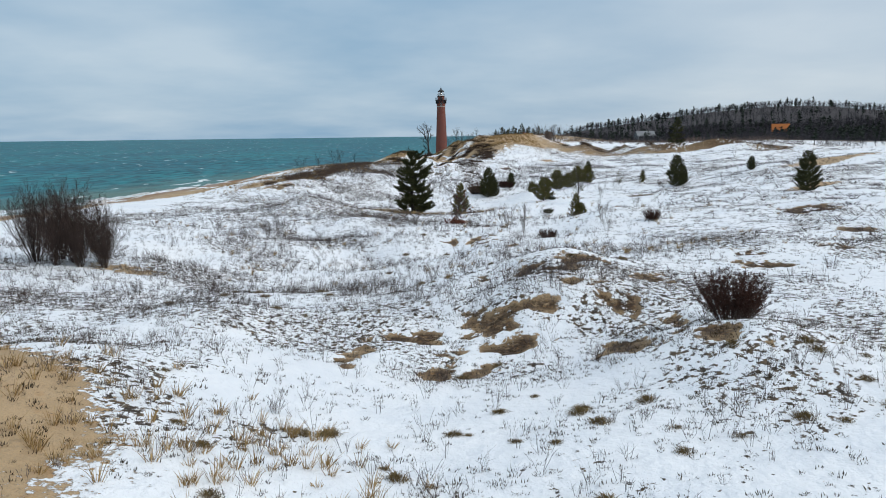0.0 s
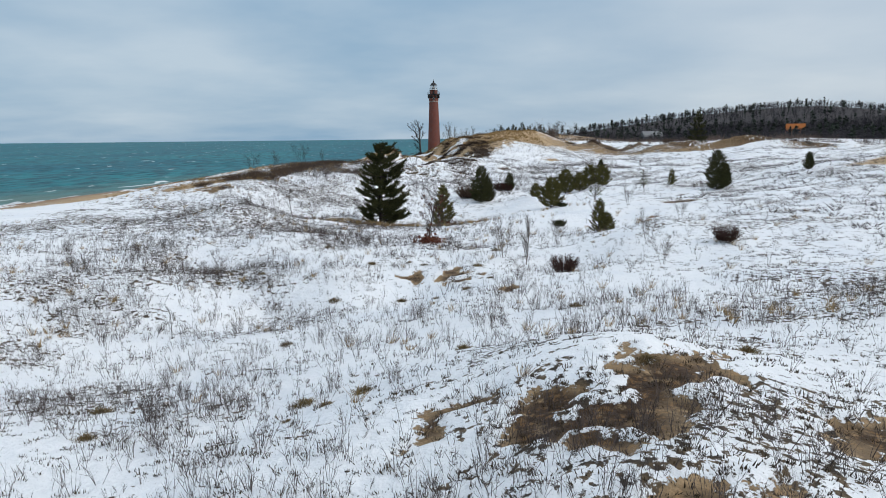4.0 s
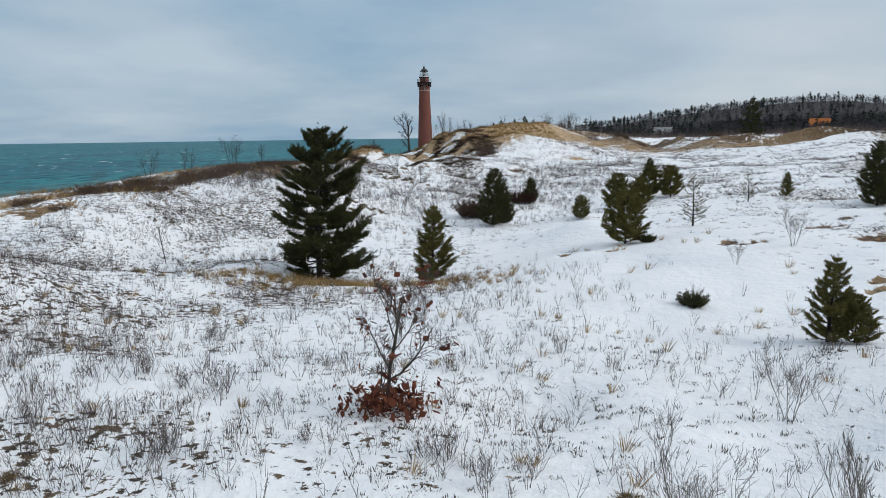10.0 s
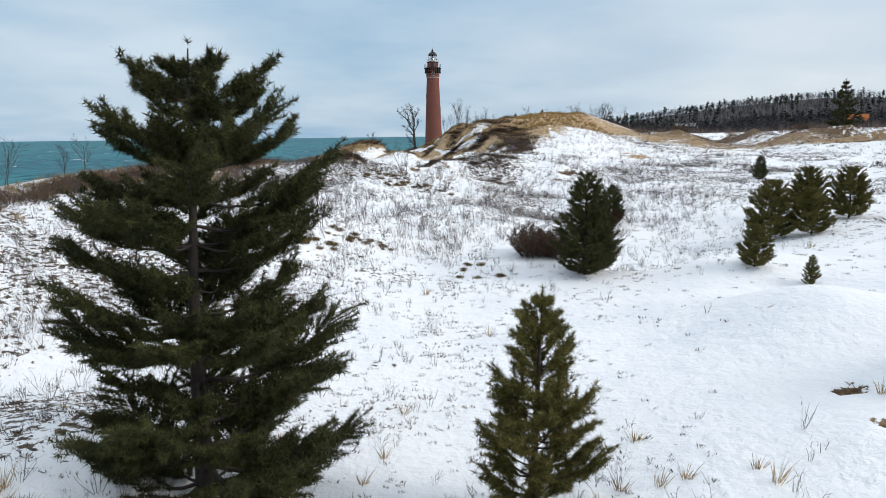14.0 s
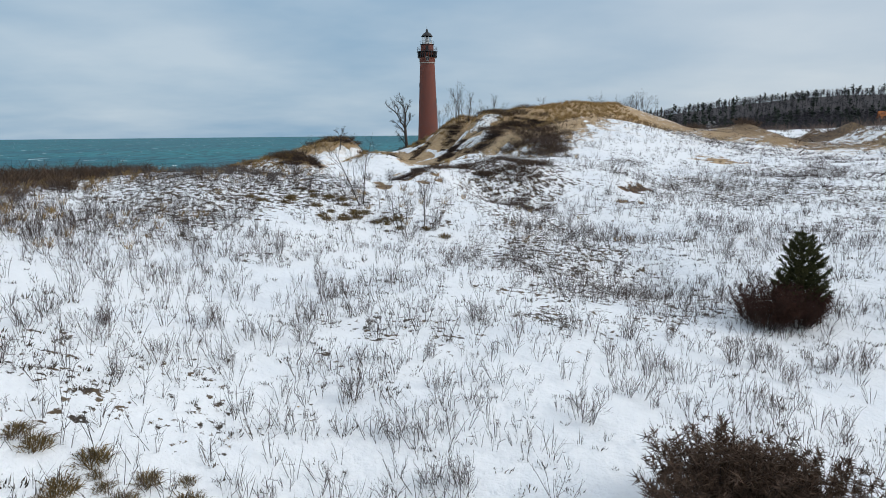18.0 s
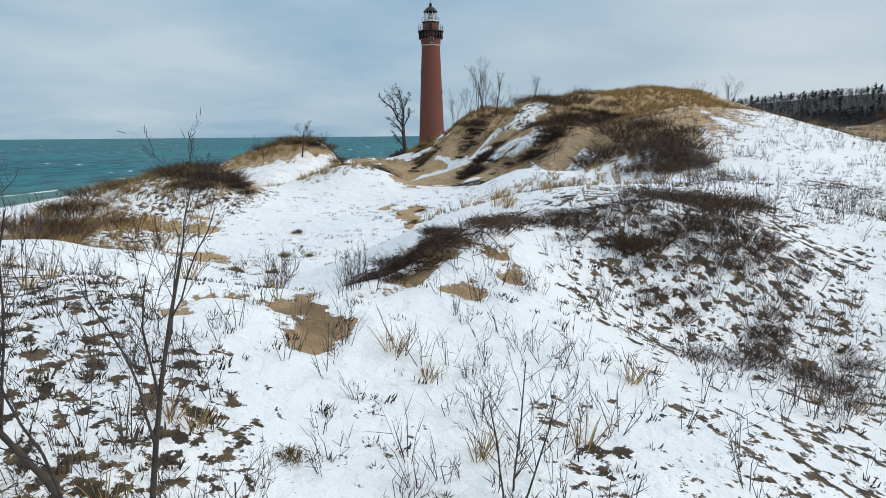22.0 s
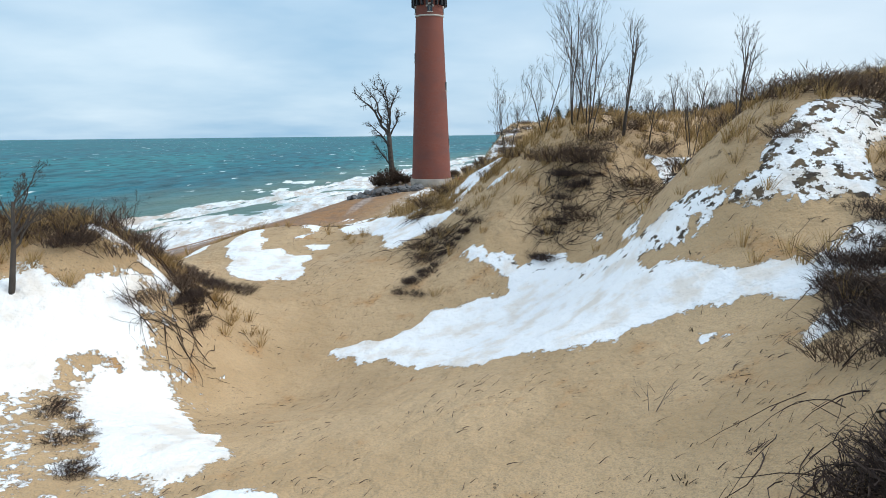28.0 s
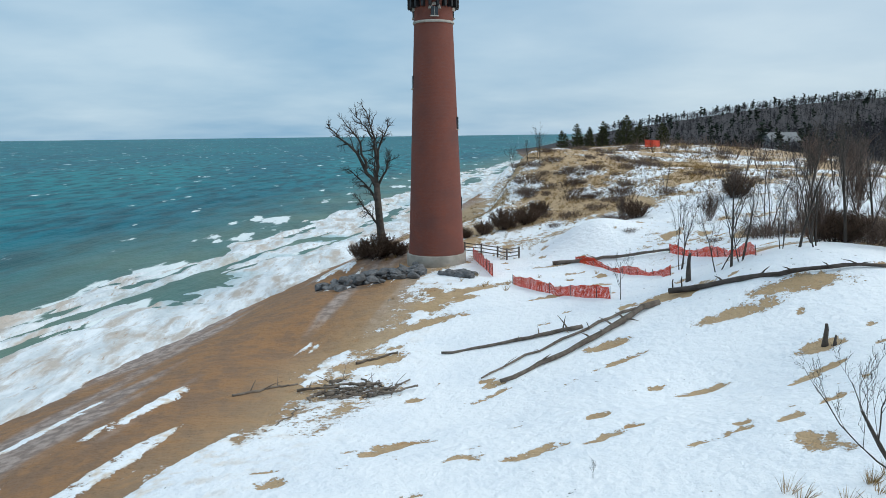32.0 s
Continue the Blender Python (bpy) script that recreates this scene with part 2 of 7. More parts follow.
def water_material():
    """Choppy green-blue lake water with short whitecaps, sandier near the shore."""
    m = bpy.data.materials.new("lake_water")
    m.use_nodes = True
    nt = m.node_tree
    n, l = nt.nodes, nt.links
    b = n["Principled BSDF"]
    b.inputs["Roughness"].default_value, b.inputs["IOR"].default_value = 0.4, 1.33
    b.inputs["Specular IOR Level"].default_value = 0.05
    tc, mp = n.new("ShaderNodeTexCoord"), n.new("ShaderNodeMapping")
    mp.inputs["Rotation"].default_value = (0, 0, radians(20))
    mp.inputs["Scale"].default_value = (1.0, 0.35, 1.0)
    l.new(tc.outputs["Object"], mp.inputs["Vector"])

    def noise_(scale, detail, src):
        t = n.new("ShaderNodeTexNoise")
        t.inputs["Scale"].default_value, t.inputs["Detail"].default_value = scale, detail
        l.new(src, t.inputs["Vector"])
        return t.outputs["Fac"]

    def ramp_(v, lo, hi):
        t = n.new("ShaderNodeMapRange")
        t.interpolation_type = "SMOOTHSTEP"
        t.inputs["From Min"].default_value, t.inputs["From Max"].default_value = lo, hi
        l.new(v, t.inputs["Value"])
        return t.outputs[0]

    def mix_(f, a, c):
        t = n.new("ShaderNodeMixRGB")
        for k, v in ((0, f), (1, a), (2, c)):
            if isinstance(v, tuple):
                t.inputs[k].default_value = (*v, 1)
            else:
                l.new(v, t.inputs[k])
        return t.outputs[0]

    a = n.new("ShaderNodeAttribute")
    a.attribute_name = "shallow"
    deep = mix_(ramp_(noise_(0.012, 4, mp.outputs[0]), 0.35, 0.65), (0.004, 0.130, 0.175), (0.014, 0.205, 0.228))
    deep = mix_(ramp_(noise_(0.25, 4, mp.outputs[0]), 0.35, 0.7), deep, (0.004, 0.062, 0.085))
    color = mix_(a.outputs["Fac"], deep, (0.13, 0.20, 0.16))
    foam = n.new("ShaderNodeMath")
    foam.operation = "MULTIPLY_ADD"
    foam.inputs[1].default_value = 0.10
    l.new(a.outputs["Fac"], foam.inputs[0])
    l.new(noise_(0.16, 6, mp.outputs[0]), foam.inputs[2])
    caps = ramp_(foam.outputs[0], 0.665, 0.70)
    color = mix_(caps, color, (0.75, 0.80, 0.80))
    l.new(color, b.inputs["Base Color"])
    bp, bp2 = n.new("ShaderNodeBump"), n.new("ShaderNodeBump")
    bp.inputs["Strength"].default_value, bp.inputs["Distance"].default_value = 0.9, 1.2
    l.new(noise_(0.22, 5, mp.outputs[0]), bp.inputs["Height"])
    bp2.inputs["Strength"].default_value, bp2.inputs["Distance"].default_value = 0.6, 0.2
    l.new(noise_(1.5, 4, mp.outputs[0]), bp2.inputs["Height"])
    l.new(bp.outputs[0], bp2.inputs["Normal"])
    l.new(bp2.outputs[0], b.inputs["Normal"])
    return m


def brick_material():
    """Red brick in running bond, weathered in soft blotches."""
    m = bpy.data.materials.new("red_brick")
    m.use_nodes = True
    nt = m.node_tree
    n, l = nt.nodes, nt.links
    b = n["Principled BSDF"]
    b.inputs["Roughness"].default_value = 0.85
    uv = n.new("ShaderNodeTexCoord")
    br = n.new("ShaderNodeTexBrick")
    br.inputs["Scale"].default_value = 1.0
    br.inputs["Brick Width"].default_value, br.inputs["Row Height"].default_value = 0.22, 0.075
    br.inputs["Mortar Size"].default_value = 0.006
    br.inputs["Color1"].default_value, br.inputs["Color2"].default_value = (0.198, 0.052, 0.029, 1), (0.150, 0.038, 0.024, 1)
    br.inputs["Mortar"].default_value = (0.17, 0.10, 0.085, 1)
    l.new(uv.outputs["UV"], br.inputs["Vector"])
    t, mr, mix = n.new("ShaderNodeTexNoise"), n.new("ShaderNodeMapRange"), n.new("ShaderNodeMixRGB")
    t.inputs["Scale"].default_value, t.inputs["Detail"].default_value = 0.45, 6
    l.new(uv.outputs["Object"], t.inputs["Vector"])
    mr.inputs["From Min"].default_value, mr.inputs["From Max"].default_value = 0.45, 0.75
    mr.inputs["To Max"].default_value = 0.6
    l.new(t.outputs["Fac"], mr.inputs["Value"])
    l.new(mr.outputs[0], mix.inputs[0])
    l.new(br.outputs["Color"], mix.inputs[1])
    mix.inputs[2].default_value = (0.10, 0.045, 0.040, 1)
    l.new(mix.outputs[0], b.inputs["Base Color"])
    bp = n.new("ShaderNodeBump")
    bp.inputs["Strength"].default_value, bp.inputs["Distance"].default_value = 0.5, 0.01
    l.new(br.outputs["Fac"], bp.inputs["Height"])
    bp.invert = True
    l.new(bp.outputs[0], b.inputs["Normal"])
    return m


GROUND, WATER, BRICK = ground_material(), water_material(), brick_material()
ICE = ice_material()
BARK = material("grey_bark", (0.085, 0.070, 0.060), 0.9, 0.3, 2.0, 0.6, 25)
PALE_BARK = material("pale_grey_bark", (0.19, 0.165, 0.145), 0.9, 0.3, 2.0, 0.5, 25)
PINE_BARK = material("pine_bark", (0.060, 0.048, 0.042), 0.95, 0.3, 2.0, 0.7, 18)
NEEDLES = leafy("dark_pine_needles", (0.012, 0.019, 0.008), (0.080, 0.078, 0.024))
YOUNG_NEEDLES = leafy("olive_pine_needles", (0.045, 0.046, 0.014), (0.19, 0.160, 0.045))
RED_NEEDLES = leafy("winter_brown_juniper", (0.026, 0.012, 0.009), (0.070, 0.027, 0.016))
TWIGS = leafy("grey_brown_twigs", (0.055, 0.044, 0.042), (0.125, 0.100, 0.090))
DARK_TWIGS = leafy("dark_brush", (0.034, 0.024, 0.021), (0.078, 0.052, 0.042))
OLIVE_NEEDLES = leafy("dark_olive_needles", (0.024, 0.030, 0.011), (0.085, 0.080, 0.026))
BROWN_TWIGS = leafy("brown_twigs", (0.095, 0.066, 0.052), (0.18, 0.13, 0.105))
STRAW = leafy("dry_beach_grass", (0.25, 0.155, 0.058), (0.42, 0.285, 0.125))
HEATH = leafy("brown_heath", (0.036, 0.029, 0.019), (0.092, 0.064, 0.038))
OAK_LEAVES = leafy("rust_oak_leaves", (0.10, 0.028, 0.016), (0.17, 0.055, 0.028))
# bluish cast of distance haze is put into the far twigs' colour
HAZED_TWIGS = leafy("hazed_bare_wood", (0.028, 0.026, 0.031), (0.048, 0.043, 0.050))
FAR_NEEDLES = leafy("far_conifers", (0.014, 0.022, 0.017), (0.030, 0.040, 0.026))
DRIFT = material("weathered_driftwood", (0.20, 0.165, 0.135), 0.85, 0.3, 2.5, 0.6, 30, second=(0.10, 0.078, 0.062))
STONE = material("grey_riprap", (0.17, 0.17, 0.175), 0.8, 0.35, 2.0, 0.6, 9)
BASE_STONE = material("pale_foundation_stone", (0.33, 0.30, 0.26), 0.85, 0.2, 1.2, 0.5, 12)
IRON = material("black_painted_iron", (0.018, 0.018, 0.020), 0.45, 0.2, 3.0, spec=0.4)
TRIM = material("pale_stone_trim", (0.45, 0.41, 0.36), 0.8, 0.15, 3.0)
WHITE = material("white_paint", (0.72, 0.73, 0.72), 0.5, 0.08, 2.0)
ORANGE = material("orange_plastic_mesh", (0.72, 0.060, 0.022), 0.55, 0.2, 2.0)
GREY_WOOD = material("grey_weathered_rail", (0.16, 0.13, 0.11), 0.85, 0.3, 3.0, 0.5, 30)
SIDING = material("grey_siding", (0.21, 0.22, 0.23), 0.7, 0.12, 0.8)
ROOF = material("grey_shingle_roof", (0.26, 0.265, 0.27), 0.8, 0.15, 1.2)
RUST_WALL = material("orange_painted_boards", (0.46, 0.15, 0.035), 0.7, 0.15, 0.8)


def glass_material():
    m = bpy.data.materials.new("clear_glass")
    m.use_nodes = True
    b = m.node_tree.nodes["Principled BSDF"]
    b.inputs["Transmission Weight"].default_value = 1.0
    b.inputs["Roughness"].default_value, b.inputs["IOR"].default_value = 0.03, 1.1
    return m


GLASS = glass_material()
DARK_PANE = material("dark_window_pane", (0.02, 0.025, 0.03), 0.1, 0.1, 1.0, spec=0.6)
# ---------------------------------------------------------------- the lie of the land
SHORE_Y = (-900, -100, 60, 128, 190, 240, 293, 322, 350, 400, 535, 900, 2000, 6000)
SHORE_X = (-420, -135, -98, -82, -64, -49, -33, -25, -16.5, -1, 32, 150, 420, 1400)
LAKE = -1.2


def smooth(a, b, v):
    s = np.clip((v - a) / (b - a), 0, 1)
    return s * s * (3 - 2 * s)


def lattice(ix, iy, seed):
    n = (ix.astype(np.int64) * 374761393 + iy.astype(np.int64) * 668265263 + seed * 974634277) & 0x7FFFFFFF
    n = ((n ^ (n >> 13)) * 1274126177) & 0x7FFFFFFF
    return ((n ^ (n >> 16)) & 0xFFFF) / 65535.0


def rough(x, y, size, seed=0):
    """Smooth value noise from -1 to 1 with features of that size."""
    x, y = np.asarray(x, float) / size, np.asarray(y, float) / size
    ix, iy = np.floor(x), np.floor(y)
    fx, fy = x - ix, y - iy
    fx, fy = fx * fx * (3 - 2 * fx), fy * fy * (3 - 2 * fy)
    a, b = lattice(ix, iy, seed), lattice(ix + 1, iy, seed)
    c, d = lattice(ix, iy + 1, seed), lattice(ix + 1, iy + 1, seed)
    return 2 * (a + (b - a) * fx + (c - a) * fy + (a - b - c + d) * fx * fy) - 1


def fractal(x, y, size, seed=0, steps=4):
    total, weight = 0, 0
    for k in range(steps):
        total = total + rough(x, y, size / 2 ** k, seed + 17 * k) / 2 ** k
        weight += 1 / 2 ** k
    return total / weight


def inland(x, y):
    return x - np.interp(y, SHORE_Y, SHORE_X)


def plain(x, y):
    """Beach, low ground behind it, and the wooded ridge far inland."""
    d = inland(x, y)
    z = np.where(d > 0, -1.7 + 3.0 * (1 - np.exp(-np.maximum(d, 0) / 13)), -1.7 + 0.06 * np.maximum(d, -60))
    z = z + 7.5 * smooth(75, 190, d) * (1 - 0.5 * smooth(280, 450, y))
    ridge = np.interp(x, (40, 130, 150, 220, 255, 325, 380, 420, 470, 547, 700, 1500), (0, 7, 11, 20.5, 24.5, 30.5, 35.5, 38.5, 33.5, 28.5, 26.5, 26.5))
    return z + ridge * smooth(430, 860, y) * smooth(1200, 900, y)


# dunes and hollows: x, y, height, spread
DUNES_SOUTH = (
    (-60, 0, 4.39, 50),
    (0, 0, 1.04, 14),
    (0, 15, -0.73, 4.5),
    (-20, 18, 2.43, 9.5),
    (96, 24, -2.13, 50),
    (-15, 26, 0.88, 4.5),
    (0, 30, -1.55, 6.5),
    (13.3, 31.8, 1.29, 3),
    (8.1, 39, -0.94, 3),
    (-7.7, 40.1, -0.95, 3),
    (1.4, 41, -0.66, 3),
    (-12, 42.9, 1.78, 3),
    (7.6, 43.9, 1.26, 3),
    (12.5, 51.1, 0.37, 6.5),
    (8.8, 52.4, 1.31, 3),
)
DUNES_PINE_SLACK_SOUTH = (
    (-12, 60, -1.47, 9),
    (27.6, 63.2, 0.53, 4.5),
    (-27.1, 67.9, 0.55, 9.5),
    (0, 72, -0.09, 14),
    (-7.9, 76, -1.57, 3),
    (0.9, 76.5, -1.03, 3),
    (-3.8, 79.7, 0.66, 3),
    (12.6, 83.3, -1.23, 3),
    (-15.8, 87.4, -1.36, 3),
    (-50, 90, 0.72, 22),
    (22.8, 92.3, 1.38, 4.5),
    (-10.6, 96.2, 1.05, 4.5),
    (200, 100, -0.56, 22),
    (0, 108, -0.55, 9),
)
DUNES_PINE_SLACK = (
    (-20, 111.2, 2.33, 4.5),
    (120, 120, 1.01, 22),
    (25.3, 125.1, 0.56, 4.5),
    (-10.5, 129.9, 0.78, 3),
    (-17.9, 130.1, -0.82, 3),
    (-23.1, 130.1, 1.21, 3),
    (18, 140.6, 1.62, 3),
    (-0.6, 142, -2.31, 14),
    (-24, 144, 1.91, 9),
    (-36, 144, 1.73, 9),
    (20.2, 145, -0.95, 3),
    (50, 147.1, -0.65, 9.5),
    (84, 150, 2.3, 14),
    (18.7, 152.1, 0.88, 3),
    (96, 156, -2.31, 50),
    (-30, 156, 0.96, 6.5),
    (15.1, 158.4, -0.92, 3),
    (-12.1, 158.5, 3.12, 6.5),
)
DUNES_SHRUB_HUMMOCKS = (
    (20, 165, -1.61, 6.5),
    (-60, 168, 2.07, 34),
    (-24, 168, 1.93, 9),
    (25, 175, -0.54, 14),
    (11.8, 179.6, -0.71, 3),
    (-4.3, 183.4, -0.61, 3),
    (-12, 188.4, 0.91, 3),
    (-30, 190, 3.04, 14),
    (12, 190, -0.99, 3),
    (9.6, 198.7, -1.07, 3),
    (-5.7, 199.3, 2.61, 9.5),
    (100, 200, -1.3, 9.5),
    (-4, 203, -0.89, 3),
    (23.9, 204, -0.75, 4.5),
)
DUNES_BLOWOUT_SOUTH = (
    (2.2, 208.1, 1.02, 4.5),
    (-15.1, 210.5, 0.78, 3),
    (10, 212, 2.26, 6.5),
    (-9, 214, -2.12, 6.5),
    (-1.2, 216, -1.59, 4.5),
    (60, 216, -1.76, 22),
    (-48, 216, 1.52, 14),
    (7.5, 216.6, -2.06, 3),
    (-14.6, 227, 1.2, 3),
    (-20, 228, 1.82, 6.5),
    (15.7, 229.8, 2.04, 9.5),
    (3.7, 232.2, -0.52, 3),
    (-5.6, 232.5, 2.1, 3),
    (-0.6, 236.8, -0.71, 3),
    (8.4, 237.6, 1.86, 3),
)
DUNES_BLOWOUT = (
    (24, 240, 3.57, 9),
    (96, 240, 1.77, 14),
    (60, 240, -1.28, 6.5),
    (-30, 240, -0.72, 6.5),
    (-10.2, 244.7, 0.55, 3),
    (-5, 250, -1.27, 4.5),
    (9, 250, 4.22, 3),
    (-22, 250, 1.05, 6.5),
    (-12.1, 251.3, 3.22, 3),
    (3.2, 252.1, -0.6, 3),
    (15, 253, 2.56, 3),
    (-1.4, 258.6, 0.87, 3),
    (5.5, 260.4, 2.38, 3),
    (23, 262, 6.31, 9.5),
    (48, 264, 5.93, 50),
    (5.5, 265.5, 3.84, 4.5),
    (-9.5, 266.5, 1.74, 3),
    (-1, 267.5, 1.24, 3),
    (-9.6, 250.4, 1.5, 1.6),
    (1.0, 199.4, 0.6, 1.5),
    (-14.2, 226.4, 0.7, 2.2),
)
DUNES_LIGHTHOUSE_FLAT = (
    (8, 271, -1.32, 3),
    (34, 275, 4.27, 6.5),
    (-24, 276, -2.42, 9),
    (3, 283, -0.26, 9.5),
    (48, 285, 4.64, 14),
    (20, 285, 0.64, 6.5),
    (48, 285, 1.44, 3),
    (45, 292, -1.7, 3),
    (12.5, 292.1, -0.87, 3),
    (0, 300, -2.07, 9),
    (80, 300, 0.86, 9.5),
    (23, 304.1, 2.2, 4.5),
    (-10.7, 311, -1.16, 22),
    (-10.7, 311, -0.8, 3),
    (27, 312, 0.89, 4.5),
)
DUNES_NORTH = (
    (14, 322, -1.59, 6.5),
    (-9, 330, -1.67, 3),
    (16.9, 333.3, 2.1, 3),
    (45, 335, 2.79, 22),
    (8.9, 335, -1, 4.5),
    (-12, 336, 1.55, 9),
    (120, 348, 2.05, 34),
    (12, 348, -1.17, 14),
    (36, 360, 1.21, 14),
    (8, 372, -0.88, 6.5),
    (18, 388, 4.64, 14),
    (100, 400, 0.67, 14),
    (60, 420, 11.07, 50),
    (20, 430, 1.03, 22),
)
DUNES_SOUTH_FINE = (
    (4.7, 41.9, 0.41, 1.6),
    (-11.6, 43.9, -1.01, 2.5),
    (4.7, 52.5, 0.66, 6.5),
    (-3.3, 54, -0.33, 2.5),
    (24.7, 67.9, -0.38, 1.6),
    (-5.4, 68.3, -0.71, 6.5),
    (-25.5, 68.4, -1.01, 1.6),
    (-17.1, 68.6, -1.18, 6.5),
    (-1.2, 82.5, -0.34, 1.6),
    (-1.7, 91.4, 0.34, 2.5),
    (13.8, 93.2, -0.55, 1.6),
    (13.6, 97.2, -0.45, 6.5),
    (2.5, 97.2, 0.39, 1.6),
    (7, 97.6, -0.86, 1.6),
    (24, 107.2, -1.01, 6.5),
    (12.7, 107.6, -0.53, 1.6),
)
DUNES_SLACK_FINE = (
    (17.3, 122, -0.6, 1.6),
    (14.1, 128.3, 0.42, 1.6),
    (1.7, 129.5, -1.08, 6.5),
    (-17.4, 133.8, -1.3, 6.5),
    (41.1, 137.2, 0.59, 1.6),
    (-22.1, 147.9, -0.41, 6.5),
    (-2.5, 156.9, -0.46, 4),
    (-11.9, 157.9, -0.94, 6.5),
    (13.2, 180.7, -0.39, 6.5),
    (13.2, 180.7, -0.65, 1.6),
    (3.1, 183, -0.48, 2.5),
    (-5.6, 183.1, 0.81, 2.5),
    (-15.2, 184.9, -0.59, 4),
    (12.5, 186.9, 0.43, 1.6),
    (1.3, 187.5, -0.23, 4),
    (-10, 188.9, -0.43, 1.6),
    (-0.3, 191.9, -0.45, 1.6),
)
DUNES_HOLLOW_FINE = (
    (5.6, 198.2, -0.62, 1.6),
    (-3, 199, -0.52, 1.6),
    (0.6, 201.7, 0.47, 1.6),
    (-3, 202, -0.46, 1.6),
    (8, 202.4, 1.11, 2.5),
    (-6, 203, -1.8, 4),
    (-10, 203, -0.63, 1.6),
    (2.2, 205.5, -0.44, 1.6),
    (18.7, 205.8, 0.63, 4),
    (-3, 206, -0.76, 1.6),
    (-6, 207, -0.56, 2.5),
    (-10, 208, -0.71, 1.6),
    (-10.5, 210.5, 0.75, 1.6),
    (36.3, 216.5, -1.04, 1.6),
    (-6, 219.2, 0.73, 4),
    (-2.2, 219.8, 0.56, 2.5),
    (11.2, 221.6, -0.76, 1.6),
    (-14.7, 221.7, -0.37, 1.6),
    (5.7, 225.2, 0.69, 1.6),
    (15, 225.8, 0.53, 1.6),
    (-4.4, 226.4, -0.38, 1.6),
    (9.3, 227.2, -0.24, 1.6),
    (10.7, 228.2, -0.79, 1.6),
    (13.4, 229.2, 0.91, 2.5),
    (11, 230.3, 0.89, 1.6),
)
DUNES_NORTH_FINE = (
    (6.8, 238.5, 0.35, 4),
    (-13.9, 242.8, 1.16, 1.6),
    (7.8, 244.1, 0.34, 1.6),
    (-8.5, 249.4, -1.31, 2.5),
    (-3, 253.4, -0.4, 4),
    (-18, 253.6, 1.33, 6.5),
    (-18, 253.6, 1.09, 2.5),
    (1.4, 255.9, 0.48, 1.6),
    (9, 256.1, -0.63, 1.6),
    (15.7, 256.9, -1.07, 1.6),
    (6.2, 257.7, 0.69, 1.6),
    (-15.7, 258, 0.47, 1.6),
    (1.6, 258.2, 0.52, 1.6),
    (-0.5, 258.3, -0.91, 1.6),
    (-14, 259, 0.97, 1.6),
    (-14, 259, 0.97, 1.6),
    (1.5, 264.2, -0.69, 4),
    (-9.5, 265.4, -0.36, 1.6),
    (-1.8, 273.2, 0.43, 4),
    (-15.5, 275.5, 1.29, 6.5),
)
DUNES_INLAND = (
    (52, 285, -4.0, 8), (61, 277, -2.2, 9), (78, 262, -2.4, 11), (95, 252, -2.5, 11), (110, 236, -2.7, 11), (126, 230, -2.0, 13),
    (34, 274, -0.8, 5), (80, 300, -1.2, 12), (106, 394, -2.0, 25), (145, 251, -2.0, 15), (11.5, 266, 1.0, 2.5), (17, 266.5, 0.8, 3),
)
DUNES = DUNES_INLAND + DUNES_SOUTH_FINE + DUNES_SLACK_FINE + DUNES_HOLLOW_FINE + DUNES_NORTH_FINE + DUNES_SOUTH + DUNES_PINE_SLACK_SOUTH + DUNES_PINE_SLACK + DUNES_SHRUB_HUMMOCKS + DUNES_BLOWOUT_SOUTH + DUNES_BLOWOUT + DUNES_LIGHTHOUSE_FLAT + DUNES_NORTH


def ground(x, y):
    """Height of the ground."""
    x, y = np.asarray(x, float), np.asarray(y, float)
    d = np.clip((inland(x, y) - 3) / 12, 0, 1)
    z = 0.0 * x
    for cx, cy, h, s in DUNES:
        z = z + h * np.exp(-((x - cx) ** 2 + (y - cy) ** 2) / (2 * s * s))
    z = plain(x, y) + z * d * d * (3 - 2 * d)
    wild = smooth(6, 22, inland(x, y)) * (1 - 0.7 * smooth(262, 275, y) * smooth(345, 330, y) * smooth(30, 14, x))
    knolls = np.exp(-((0.52 * (x - 82) + 0.854 * (y - 247)) / 15) ** 2) * smooth(38, 55, x) * smooth(150, 115, x)
    z = z + 4.6 * knolls * ((1 - np.abs(rough(x, y, 10.0, 44))) ** 2 - 0.45)
    strip = smooth(352, 372, y) * smooth(450, 425, y) * smooth(24, 15, inland(x, y))
    z = z - strip * np.maximum(z - 0.6, 0)
    return z + wild * (0.20 * fractal(x, y, 5.0, 3, 3) + 0.45 * rough(x, y, 19.0, 8) * smooth(20, 40, np.abs(x)) + 1.1 * ((1 - np.abs(rough(x, y, 13.0, 45))) ** 2 - 0.4) * smooth(34, 60, x) * smooth(300, 250, y))


